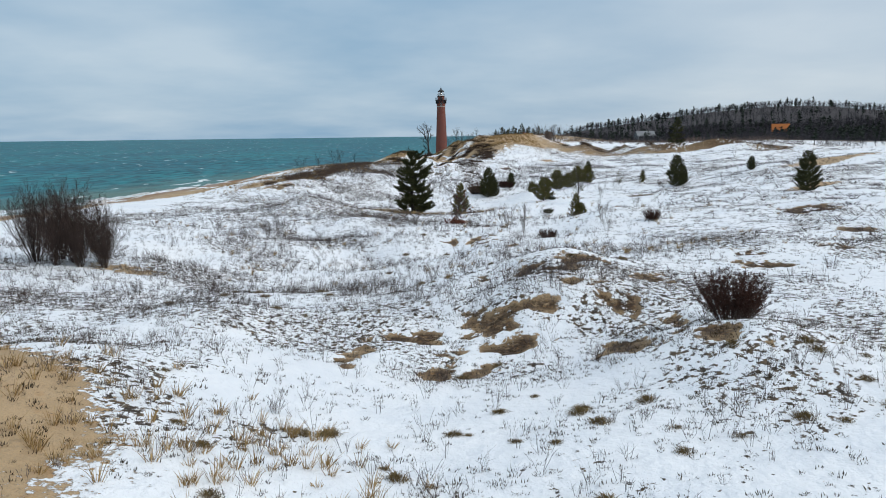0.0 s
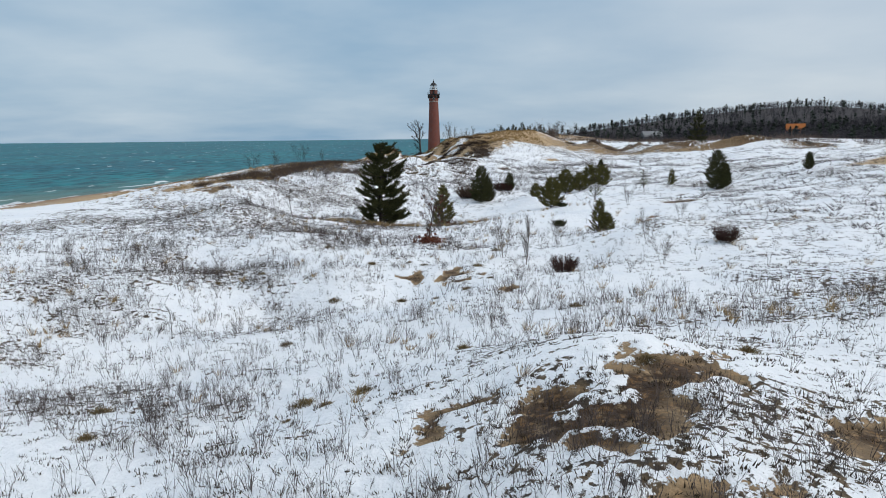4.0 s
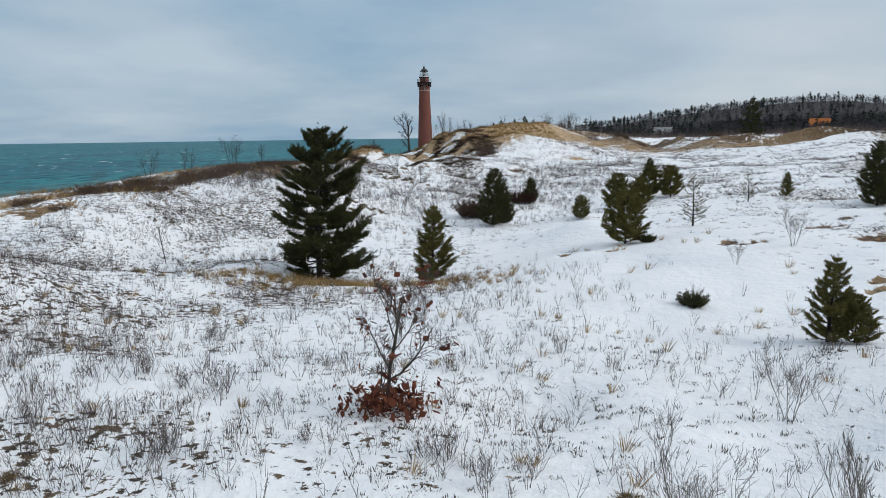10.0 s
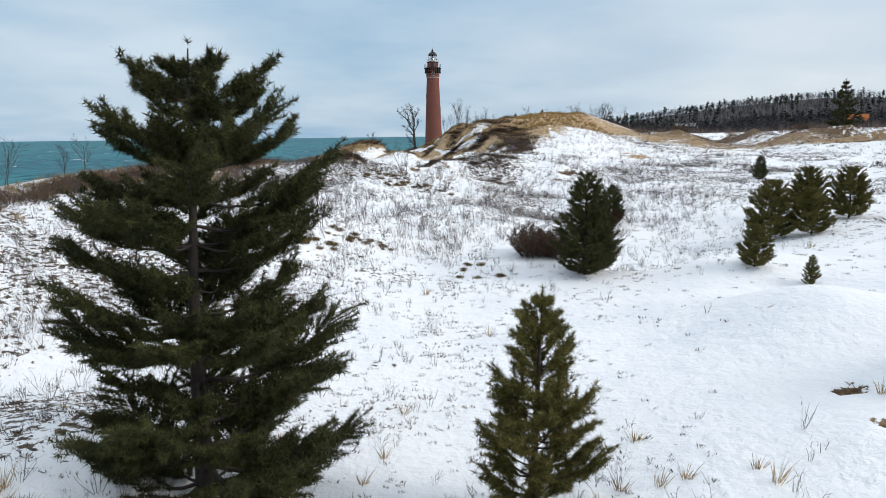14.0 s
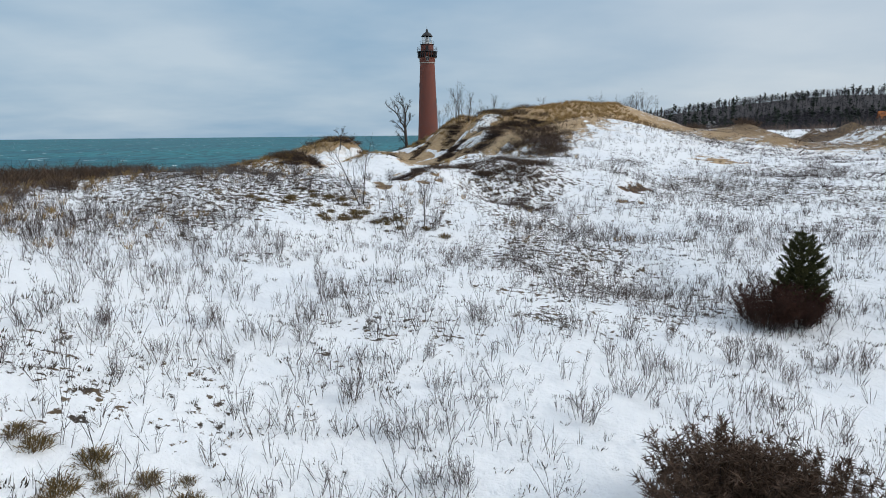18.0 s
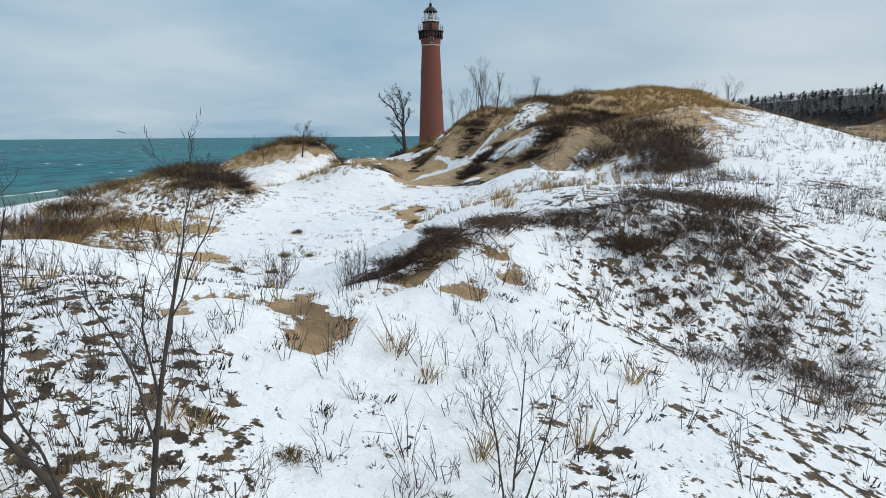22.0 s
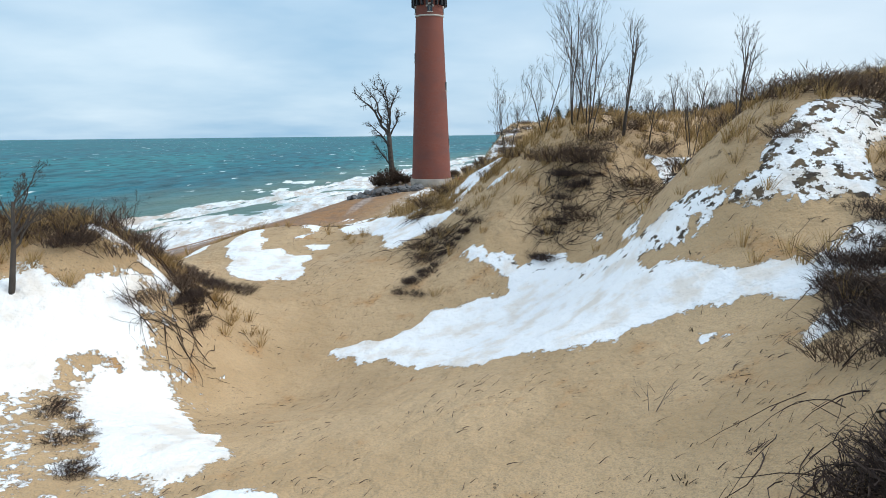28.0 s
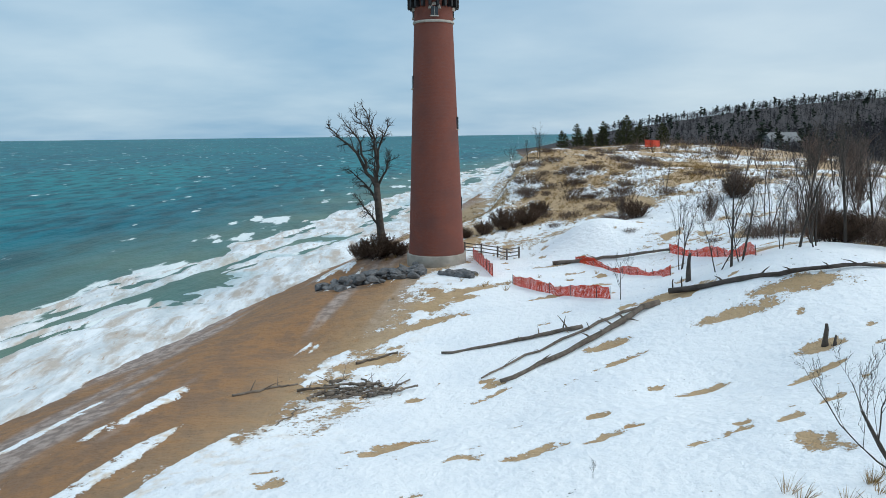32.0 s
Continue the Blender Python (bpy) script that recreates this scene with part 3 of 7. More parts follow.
# ---------------------------------------------------------------- helpers for meshes
class Soup:
    """Collects vertices, quads and triangles, and makes one mesh of them."""

    def __init__(self):
        self.v, self.q, self.t, self.count = [], [], [], 0

    def add(self, v, quads=None, tris=None):
        v = np.asarray(v, float).reshape(-1, 3)
        if quads is not None and len(quads):
            self.q.append(np.asarray(quads, int) + self.count)
        if tris is not None and len(tris):
            self.t.append(np.asarray(tris, int) + self.count)
        self.v.append(v)
        self.count += len(v)

    def mesh(self, name, mat, smooth_=False):
        me = bpy.data.meshes.new(name)
        v = np.concatenate(self.v) if self.v else np.zeros((0, 3))
        q = np.concatenate(self.q) if self.q else np.zeros((0, 4), int)
        t = np.concatenate(self.t) if self.t else np.zeros((0, 3), int)
        me.vertices.add(len(v))
        me.vertices.foreach_set("co", v.astype(np.float32).ravel())
        loops = np.concatenate([q.ravel(), t.ravel()])
        me.loops.add(len(loops))
        me.loops.foreach_set("vertex_index", loops.astype(np.int32))
        me.polygons.add(len(q) + len(t))
        start = np.concatenate([np.arange(len(q)) * 4, len(q) * 4 + np.arange(len(t)) * 3])
        me.polygons.foreach_set("loop_start", start.astype(np.int32))
        if smooth_:
            me.polygons.foreach_set("use_smooth", np.ones(len(q) + len(t), bool))
        me.update(calc_edges=True)
        me.materials.append(mat)
        return me


RNG = np.random.default_rng(7)


def unit(v):
    v = np.asarray(v, float)
    return v / np.maximum(np.linalg.norm(v, axis=-1, keepdims=True), 1e-9)


def ribbons(soup, start, end, width, sag, rng):
    """Blades and twigs: narrow tapering strips in two steps, bent sideways by sag."""
    start, end = np.asarray(start, float), np.asarray(end, float)
    n = len(start)
    if not n:
        return
    way = end - start
    side = unit(np.cross(way, rng.normal(size=(n, 3)))) * np.reshape(width, (-1, 1))
    mid = start + 0.55 * way + np.asarray(sag)
    v = np.stack([start - side, start + side, mid - 0.7 * side, mid + 0.7 * side, end], 1)
    k = 5 * np.arange(n)[:, None]
    soup.add(v, k + [[0, 1, 3, 2]], k + [[2, 3, 4]])


def tube(soup, points, radii, sides=6, cap=True):
    """A round limb along points, as thick as radii says."""
    p = np.asarray(points, float)
    r = np.asarray(radii, float)
    m = len(p)
    way = unit(np.gradient(p, axis=0))
    ref = np.array([0, 0, 1.0]) if abs(way[0][2]) < 0.8 else np.array([1.0, 0, 0])
    a = unit(np.cross(way, ref))
    c = np.cross(way, a)
    ang = np.linspace(0, 2 * np.pi, sides, endpoint=False)
    v = p[:, None] + r[:, None, None] * (np.cos(ang)[None, :, None] * a[:, None] + np.sin(ang)[None, :, None] * c[:, None])
    v = v.reshape(-1, 3)
    i, j = np.meshgrid(np.arange(m - 1), np.arange(sides), indexing="ij")
    b = (j + 1) % sides
    quads = np.stack([i * sides + j, i * sides + b, (i + 1) * sides + b, (i + 1) * sides + j], -1).reshape(-1, 4)
    tris = []
    if cap:
        v = np.vstack([v, p[0], p[-1]])
        k = np.arange(sides)
        tris = np.vstack([np.stack([(k + 1) % sides, k, np.full(sides, m * sides)], 1),
                          np.stack([(m - 1) * sides + k, (m - 1) * sides + (k + 1) % sides, np.full(sides, m * sides + 1)], 1)])
    soup.add(v, quads, tris if len(tris) else None)


def thing(name, label, category, at=(0, 0, 0), group="", turn=0.0):
    ob = new(name)
    ob.matrix_world = pose(*at, 0, 0, turn)
    ob.empty_display_size = 0.2
    return tagged(ob, label, category, group)


def part(name, soup, mat, parent, label="", smooth_=False):
    """Links a soup or bmesh as one mesh under a thing or part."""
    if isinstance(soup, Soup):
        me = soup.mesh(name, mat, smooth_)
    else:
        me = bpy.data.meshes.new(name)
        soup.to_mesh(me)
        soup.free()
        me.materials.append(mat)
        if smooth_:
            me.polygons.foreach_set("use_smooth", np.ones(len(me.polygons), bool))
    ob = new(name, me)
    ob.parent = parent
    return tagged(ob, label)


def lathe(profile, sides=48, closed=True):
    """A turned shape from (radius, height) pairs."""
    s = Soup()
    ang = np.linspace(0, 2 * np.pi, sides, endpoint=False)
    pr = np.array(profile, float)
    v = np.stack([pr[:, 0, None] * np.cos(ang), pr[:, 0, None] * np.sin(ang), np.repeat(pr[:, 1, None], sides, 1)], -1).reshape(-1, 3)
    m = len(pr)
    i, j = np.meshgrid(np.arange(m - 1), np.arange(sides), indexing="ij")
    b = (j + 1) % sides
    s.add(v, np.stack([i * sides + j, i * sides + b, (i + 1) * sides + b, (i + 1) * sides + j], -1).reshape(-1, 4))
    return s


def box(lo, hi, bevel=0.0):
    bm = bmesh.new()
    bmesh.ops.create_cube(bm, size=1.0)
    lo, hi = Vector(lo), Vector(hi)
    for v in bm.verts:
        v.co = Vector((lo[k] + (v.co[k] + 0.5) * (hi[k] - lo[k]) for k in range(3)))
    if bevel:
        bmesh.ops.bevel(bm, geom=list(bm.edges), offset=bevel, segments=1, affect="EDGES")
    return bm


# ---------------------------------------------------------------- ground cover: where the snow lies and where sand shows
# bare sand: x, y, half length, half width, turn, strength
BARE_SOUTH = (
    (-14.8, 22.4, 6.5, 3.0, -50, 1.5), (-27, 60, 3.5, 2, 0, 0.7), (60, 112, 6, 2, 20, 0.9), (84, 150, 12, 5, 30, 1.1),
    (-45, 146, 14, 4, 60, 0.8), (-33, 186, 12, 4, 60, 0.6), (-38, 205, 14, 5, 70, 0.8), (-36, 140, 5, 2.5, 60, 0.9), (-30, 148, 6, 2, 70, 0.7), (-26, 166, 8, 2, 80, 0.5), (-24, 194, 6, 3, 60, 0.8), (-20, 212, 6, 3, 70, 0.7),
)
BARE_BLOWOUT = (
    (-14, 226.8, 3.0, 2.0, 10, 1.0), (2, 247, 11, 12, 0, 1.3), (6, 259, 12, 8, 0, 1.3), (14, 240, 9, 13, 0, 1.2), (28, 264, 17, 17, -30, 1.0),
    (-15, 252, 5.5, 4.0, 20, 0.9), (-8, 263, 5, 6, 0, 1.1), (-13, 268, 5, 4, 0, 0.9), (50, 284, 10, 6, 0, 0.9),
)
BARE_FLAT = (
    (35, 306, 6, 3, 0, 0.9), (30, 300, 4, 1.4, 20, 0.8), (40, 318, 7, 3, 0, 0.8),
    (17.4, 292.4, 1.0, 0.7, 0, 1.1), (16.6, 299.4, 2.4, 0.7, -15, 1.0), (15.4, 306, 2.4, 0.9, -20, 1.1), (9.4, 301, 1.4, 0.7, 0, 1.1),
    (11.8, 292.2, 1.3, 0.35, 10, 1.0), (20.5, 300, 2.6, 0.9, -20, 0.9), (-3, 311, 5, 0.6, 25, 0.8), (4, 320, 5, 0.7, 30, 0.8), (12, 327, 3, 0.5, 0, 0.8),
    (24, 309, 3, 2, 0, 0.8), (22, 291, 1.6, 0.6, 0, 0.9), (-5, 305.6, 2.6, 0.5, 15, 0.8), (7, 297, 3, 0.3, 30, 0.6),
)
RIDGE_SAND = ((45, 290, 8, 4, 0, 0.9), (57, 273, 5, 3, -20, 0.8))
# outlines of snow lying on the sand
SNOW_BEDS_A = (
    ((-6.3, 231.3), (-5.6, 231.6), (-4.9, 233.1), (-6.1, 239.3), (-2.8, 232.4), (-3.1, 231.5), (-2.5, 230.4), (-1.9, 229.5), (-5, 229.1)),
    ((-15.6, 246.6), (-14.5, 247), (-12.6, 246.5), (-12.2, 248.1), (-12, 249.1), (-10.9, 248.8), (-9.6, 249.6), (-8.4, 250), (-9.7, 247.6), (-11.7, 243.8), (-12.9, 242.2)),
    ((-9.5, 247.1), (-8.2, 248.4), (-5.2, 243.7), (-5.9, 242), (-7.4, 242.9)),
    ((-5.7, 241.2), (-3.9, 241.2), (-2, 239.7), (-0.4, 236.8), (-1.1, 236.3), (-2.5, 238.8), (-5.5, 240.6)),
    ((4.9, 237.1), (5.4, 237), (6.5, 236.4), (7.2, 236.3), (7.6, 236), (8.3, 237.4), (8.9, 236.9), (9, 235.3), (8.6, 235), (7.3, 235.3), (6, 235), (5.2, 235.2), (4.8, 235.5)),
)
SNOW_BEDS_B = (
    ((8.2, 234.3), (9.5, 235.2), (10.7, 235.8), (9.9, 234.8)),
    ((-0.7, 229.8), (-0.4, 230.9), (0.7, 231), (1.9, 232), (3.5, 232.1), (4, 232.2), (2.7, 231.1), (1.5, 229.5)),
    ((2.3, 233.1), (3.1, 233.7), (4.2, 233.2), (3.9, 232.7), (3.3, 232.3)),
    ((4.9, 234), (5.5, 233.3), (5.2, 233.2)),
    ((4.7, 232.6), (5.6, 232.7), (6, 232.6), (4.7, 232.2)),
    ((0, 233.1), (1.4, 233.6), (0.8, 232.7)),
    ((-11.1, 250.9), (-9.9, 250.8), (-8.7, 251.3), (-9, 250.8), (-9.8, 250.5)),
    ((-10.8, 249.3), (-9.8, 249.7), (-9.2, 250.8), (-8.7, 251.3), (-9.3, 249.8), (-9.3, 249.3), (-8.3, 250), (-8.7, 249), (-9.2, 248), (-9.9, 247.5)),
    ((-18.4, 280.2), (-15.1, 278.2), (-15.5, 276.8)),
)
SNOW_BEDS_C = (
    ((-14.7, 289.3), (-9.7, 293), (-1.1, 282), (-6.7, 270.2), (-13.5, 276.6)),
    ((-10.2, 221.2), (-10, 230.5), (-6.8, 229), (-4, 229.5), (-2.2, 227.8), (-3.4, 223.4), (-9.7, 217.5)),
    ((7.5, 232.6), (7.4, 224.4), (10.5, 229), (10.6, 228.2), (8, 223.3), (4.2, 222.9), (6.2, 221.9), (6.1, 224.3)),
    ((5.4, 234.8), (8.3, 235.6), (9.5, 235.4), (8.9, 234.4), (6.5, 233.8)),
    ((21.3, 235.9), (22.2, 229.4), (20.8, 231.1), (22.8, 245.4)),
)
SNOW_BEDS_D = (
    ((-4, 252.3), (-2.8, 252.7), (-1.7, 253), (-0.1, 253.6), (1.7, 253.4), (1.7, 254.1), (1, 255.2), (0.4, 256.5), (1.5, 255.7), (2.6, 254.8), (4, 254.1), (4.9, 251.2), (4.7, 250.6), (5, 248.2), (5.7, 246.8), (6.5, 245.5), (7.1, 244.9), (7.1, 244.5), (6.7, 244.3), (5.8, 244.8), (4.9, 245.1), (3.9, 245.3), (2.8, 245.8), (1.5, 246.7), (-0.3, 248.4), (-2, 250.4)),
    ((5.7, 249.5), (6.3, 249), (7, 248), (7.7, 247.7), (8, 247.8), (8.1, 248.2), (8.8, 248.2), (8.9, 248.4), (10.2, 248.6), (11.6, 248.9), (10.9, 247.9), (9.9, 247.3), (9.8, 247), (9.3, 246.7), (9.7, 246.3), (8.8, 246.2), (7.9, 246.5), (7.4, 247.1), (6.7, 247.7), (6.5, 247.5), (5.8, 248.7)),
)
SNOW_BEDS_E = (
    ((7.8, 258.5), (10.8, 258.3), (9.3, 257.7), (8.6, 256.4), (8.2, 256.4), (7.8, 257.6)),
    ((4.8, 255.3), (5.6, 251.3), (5.4, 250.5), (5, 254.3)),
    ((5.1, 250.2), (5.4, 248.9), (6.2, 247.4), (5.6, 247.8), (5.2, 248.8)),
    ((6.6, 244), (7.4, 244.5), (8.1, 245), (9.4, 245.3), (8, 243.1), (7.4, 243.8), (6.7, 243.6)),
    ((4.7, 243.9), (5.5, 243.2), (5.3, 242.9), (4.7, 243.5)),
    ((3.7, 243.4), (4.3, 243.2), (4, 243.1)),
    ((0.2, 263.8), (1.8, 265), (1.4, 262.9), (0.3, 263.1)),
    ((3.5, 258.5), (4.4, 258.5), (4.1, 258.1), (3.6, 258.2)),
    ((-11.2, 264.5), (-10.6, 266.8), (-9.6, 266.9), (-8.8, 262.8), (-6.5, 260.9), (-6.3, 258.7), (-8.2, 258.6), (-9.3, 259.3), (-9.6, 261.3)),
)
SNOW_BEDS_F = (
    ((6, 242), (6.6, 242.2), (6.2, 241.7), (5.8, 241.5)),
    ((-5.9, 266.7), (-4.5, 267.3), (-3.5, 266.8), (-3, 266), (-2.3, 264.9), (-1.1, 263), (-0.7, 262.1), (0.7, 261.1), (0.4, 260.7), (-0.3, 260.6), (-1.1, 260.7), (-1.9, 260.8), (-2, 260.2), (-2.6, 259.9), (-2.9, 260.8), (-2.6, 261.3), (-3.1, 263.2), (-3.4, 264), (-5, 265.4)),
    ((-10.5, 267.2), (-9.5, 266.6), (-9.1, 264.8), (-9, 263.4), (-8.4, 263.2), (-7.6, 262.5), (-6.5, 262), (-6.4, 260.9), (-9.6, 261.3), (-9.4, 262), (-10.5, 263), (-11, 264), (-11.1, 265.3), (-10.5, 265.6)),
    ((-7.6, 267.2), (-7, 267.5), (-6.5, 265.8), (-7, 265.1), (-7.6, 264.8), (-7.4, 265.4), (-7, 265.8)),
)
SNOW_BEDS_G = (
    ((-6.8, 263.6), (-6.6, 264.3), (-6.5, 264), (-5.9, 263.5), (-6.2, 263.2)),
    ((0.3, 264.3), (1.3, 265.1), (1.9, 267.2), (3, 264.3), (2.5, 263.7), (2, 263.5), (1.4, 262.7), (0.9, 262.2), (0.6, 261.8), (0.4, 262.2), (1.1, 263.2), (1.9, 264), (1.2, 263.8), (0.7, 263.8)),
    ((1.7, 260.5), (2, 260.2), (2.6, 259.9), (2.9, 259.5), (2.4, 259.6), (2, 260), (1.7, 260.3)),
    ((3.7, 258.9), (4, 259), (4.7, 258.7), (4.4, 258.6), (4.1, 258.5), (4.1, 258.1), (3.7, 258.4), (3.9, 258.6)),
    ((-2, 267.1), (-1.4, 269.1), (-1.8, 266.9)),
    ((-1.4, 264.7), (-0.8, 264.7), (-0.9, 264.4)),
    ((-18.4, 280.7), (-17.6, 281.6), (-14.7, 277.6), (-14.7, 275.8)),
)
SNOW_BEDS_H = (
    ((-13, 265.1), (-15.3, 270.6), (-14.1, 271.2), (-13.5, 274), (-12.7, 275.8), (-11.1, 275.3), (-12.4, 274.2), (-13.1, 272.5), (-12.5, 267.4), (-12.5, 265.2)),
)
SNOW_BEDS = SNOW_BEDS_A + SNOW_BEDS_B + SNOW_BEDS_C + SNOW_BEDS_D + SNOW_BEDS_E + SNOW_BEDS_F + SNOW_BEDS_G + SNOW_BEDS_H
# outlines of bare sand and turf
SCARPS_A = (
    ((-3, 231.5), (-2.7, 233.9), (-2.5, 238.3), (-1, 235.8), (2.1, 233.3), (1.9, 232.1), (0.7, 231.2), (-0.5, 230.9), (-0.7, 229.6), (-1.9, 229.5)),
    ((-3.6, 39.5), (-2.2, 41.3), (-0.6, 42.2), (1.3, 42.2), (0, 40.1), (0, 39.1), (-2.1, 39.8)),
    ((1.6, 42.9), (4.4, 42.2), (6.9, 42.1), (7, 41), (4.3, 41), (3.7, 39.7), (1.8, 39.8)),
    ((2.7, 37.7), (4.1, 38.9), (5.9, 38.9), (5, 37.7), (3.6, 36.1)),
    ((9.1, 42.1), (11, 43.1), (11.6, 41.7), (10.9, 40.6), (9.4, 41)),
    ((11.9, 39.3), (13.2, 39.1), (12.7, 32), (12.8, 30.4), (12.3, 30.3), (11.6, 33.9)),
    ((8.8, 36.7), (9.8, 36), (9.6, 33.2), (8.7, 33.8)),
)
SCARPS_B = (
    ((5.2, 50.8), (7.2, 50.2), (12.3, 53), (10.2, 48.5), (7.3, 44.9), (5.5, 46.6)),
    ((7.4, 43.6), (10.2, 44.5), (9.1, 43.3)),
    ((13.1, 48.2), (16, 48.2), (14.1, 46.2)),
    ((-4.9, 37.1), (-3.7, 40.3), (-3.2, 36.7), (-4.1, 36.6)),
    ((-0.4, 37), (0.8, 38.4), (1.5, 36.7), (0.1, 36.9)),
    ((-5.2, 35.2), (-4.5, 36.1), (-4.6, 34.5)),
    ((-0.4, 34.5), (0.6, 35), (2.2, 34.7), (1.9, 33.7), (0.9, 34.3), (0.2, 34)),
    ((12.5, 29.8), (13.6, 29.9), (13, 29.3)),
    ((2.5, 51.1), (5.2, 50.8), (3.1, 49.1)),
    ((23, 54.7), (26.3, 52.4), (24.7, 50.2), (21.8, 51.3)),
    ((42.6, 87.1), (47, 87), (41.9, 81.2)),
)
SCARPS_C = (
    ((0.3, 81.3), (1.8, 81.9), (1.9, 80), (0.7, 80)),
    ((3.2, 81.5), (4.6, 83.3), (5.2, 81.3), (4.6, 78.5), (3.6, 79.6)),
    ((4.9, 79.8), (5.7, 79.6), (5.4, 78.4)),
    ((7.5, 73.8), (8.4, 73.6), (8.8, 72.4), (7.6, 72.5)),
    ((-35, 135.8), (-30, 140.2), (-30.8, 133.8)),
    ((27.4, 113.2), (29.5, 112.5), (27.5, 111.2)),
    ((-2.1, 195.2), (-2, 195.6), (-0.9, 195.6), (0.1, 196.2), (0.4, 196), (-0.1, 195.5), (-0.6, 194.8), (-1.1, 194.7), (-1.6, 194.6)),
    ((-6.1, 196.2), (-4.5, 196.2), (-3.9, 195.3), (-4.6, 195.2), (-5.5, 195.5)),
    ((-1.5, 197), (-0.1, 197), (0.2, 197.3), (-0.2, 196.2), (-1, 196.3), (-2, 196.2)),
)
SCARPS_D = (
    ((-1.3, 197), (-0.6, 198.4), (0, 200), (0.6, 202.5), (1.3, 202.9), (0.9, 198.3), (0.3, 197.8), (-0.6, 196.9)),
    ((-4.1, 194.7), (-3.5, 195.3), (-3.5, 195), (-4, 194.7)),
    ((-3.6, 225), (-0.3, 222), (0.3, 218.5), (-0.8, 219)),
    ((1.2, 198.3), (1.9, 198.9), (2.2, 198.1), (1.4, 198.1)),
    ((0.7, 197.3), (1.2, 197.6), (1.2, 196.9), (0.7, 196.9)),
    ((-13.9, 216.6), (-9.9, 217.4), (-10.2, 216.7)),
    ((-20.9, 219.8), (-18.5, 220.5), (-12.4, 221.8), (-12.3, 220.4), (-15.6, 220.4), (-18.1, 217.7)),
)
SCARPS = SCARPS_A + SCARPS_B + SCARPS_C + SCARPS_D
SCARS = (
    (24.7, 57.4, 1.2, 1.2, 0, 0.95), (32.6, 58.5, 1.3, 1.4, 0, 0.9), (40.1, 68, 1.4, 1.9, 0, 0.95), (45.7, 85.3, 1.8, 1.8, 0, 0.95),
    (25.6, 124.1, 1.5, 1.0, 0, 0.95), (34.8, 122, 2.2, 1.2, 0, 0.95), (34.8, 130.1, 1.6, 1.0, 0, 0.9), (39.4, 134.7, 1.3, 0.8, 0, 0.95),
    (13.6, 128.3, 0.6, 0.7, 0, 0.9), (17.1, 128.6, 0.6, 0.4, 0, 0.9), (14.6, 132.4, 0.7, 0.4, 0, 0.9), (33.9, 223.8, 2.8, 2.0, 0, 0.95),
    (18.3, 203.2, 1.0, 1.3, 0, 0.9), (17.3, 199.3, 1.0, 0.6, 0, 0.9), (19.6, 205.3, 1.0, 1.4, 0, 0.9),
)
# dark plant litter: x, y, half length, half width, turn, strength
LITTER = (
    (-15, 193, 9, 7, 0, 0.2),
    (6, 203, 3, 1.8, 0, 0.2), (10, 204, 3, 2.5, 0, 0.16), (-5.6, 232.2, 2.0, 1.2, 0, 0.42),
    (-36, 140, 6, 4, 60, 0.25), (-29, 150, 8, 3, 70, 0.2), (-26, 170, 12, 4, 80, 0.2), (-24, 195, 8, 5, 60, 0.28), (-20, 214, 8, 4, 70, 0.28), (24, 366, 20, 24, 0, 0.16), (48, 412, 36, 24, 0, 0.22),
    (5, 203.7, 2.0, 0.8, 30, 0.18), (10, 205.8, 2.0, 1.2, 0, 0.18), (8, 200.3, 3.0, 2.0, 0, 0.10), (7, 195, 5, 5, 0, 0.12), (-14, 226.4, 3.4, 2.6, 0, 0.5),
    (13, 248, 4.0, 8, 0, 0.30), (6, 257, 4, 3, 0, 0.42), (9, 251.5, 4, 4, 0, 0.36), (13, 228, 4, 3, 0, 0.36), (9.5, 236, 2, 3, 0, 0.34), (-8, 192, 9, 6, 0, 0.10), (0, 186, 16, 8, 0, 0.03), (3, 42, 12, 4, 0, 0.05),
    (10, 57, 6, 2, 0, 0.2), (-15, 145, 12, 14, 0, 0.05), (10, 176, 7, 4, 0, 0.08), (3, 80, 20, 18, 0, 0.05), (26, 92, 10, 6, 0, 0.08),
)
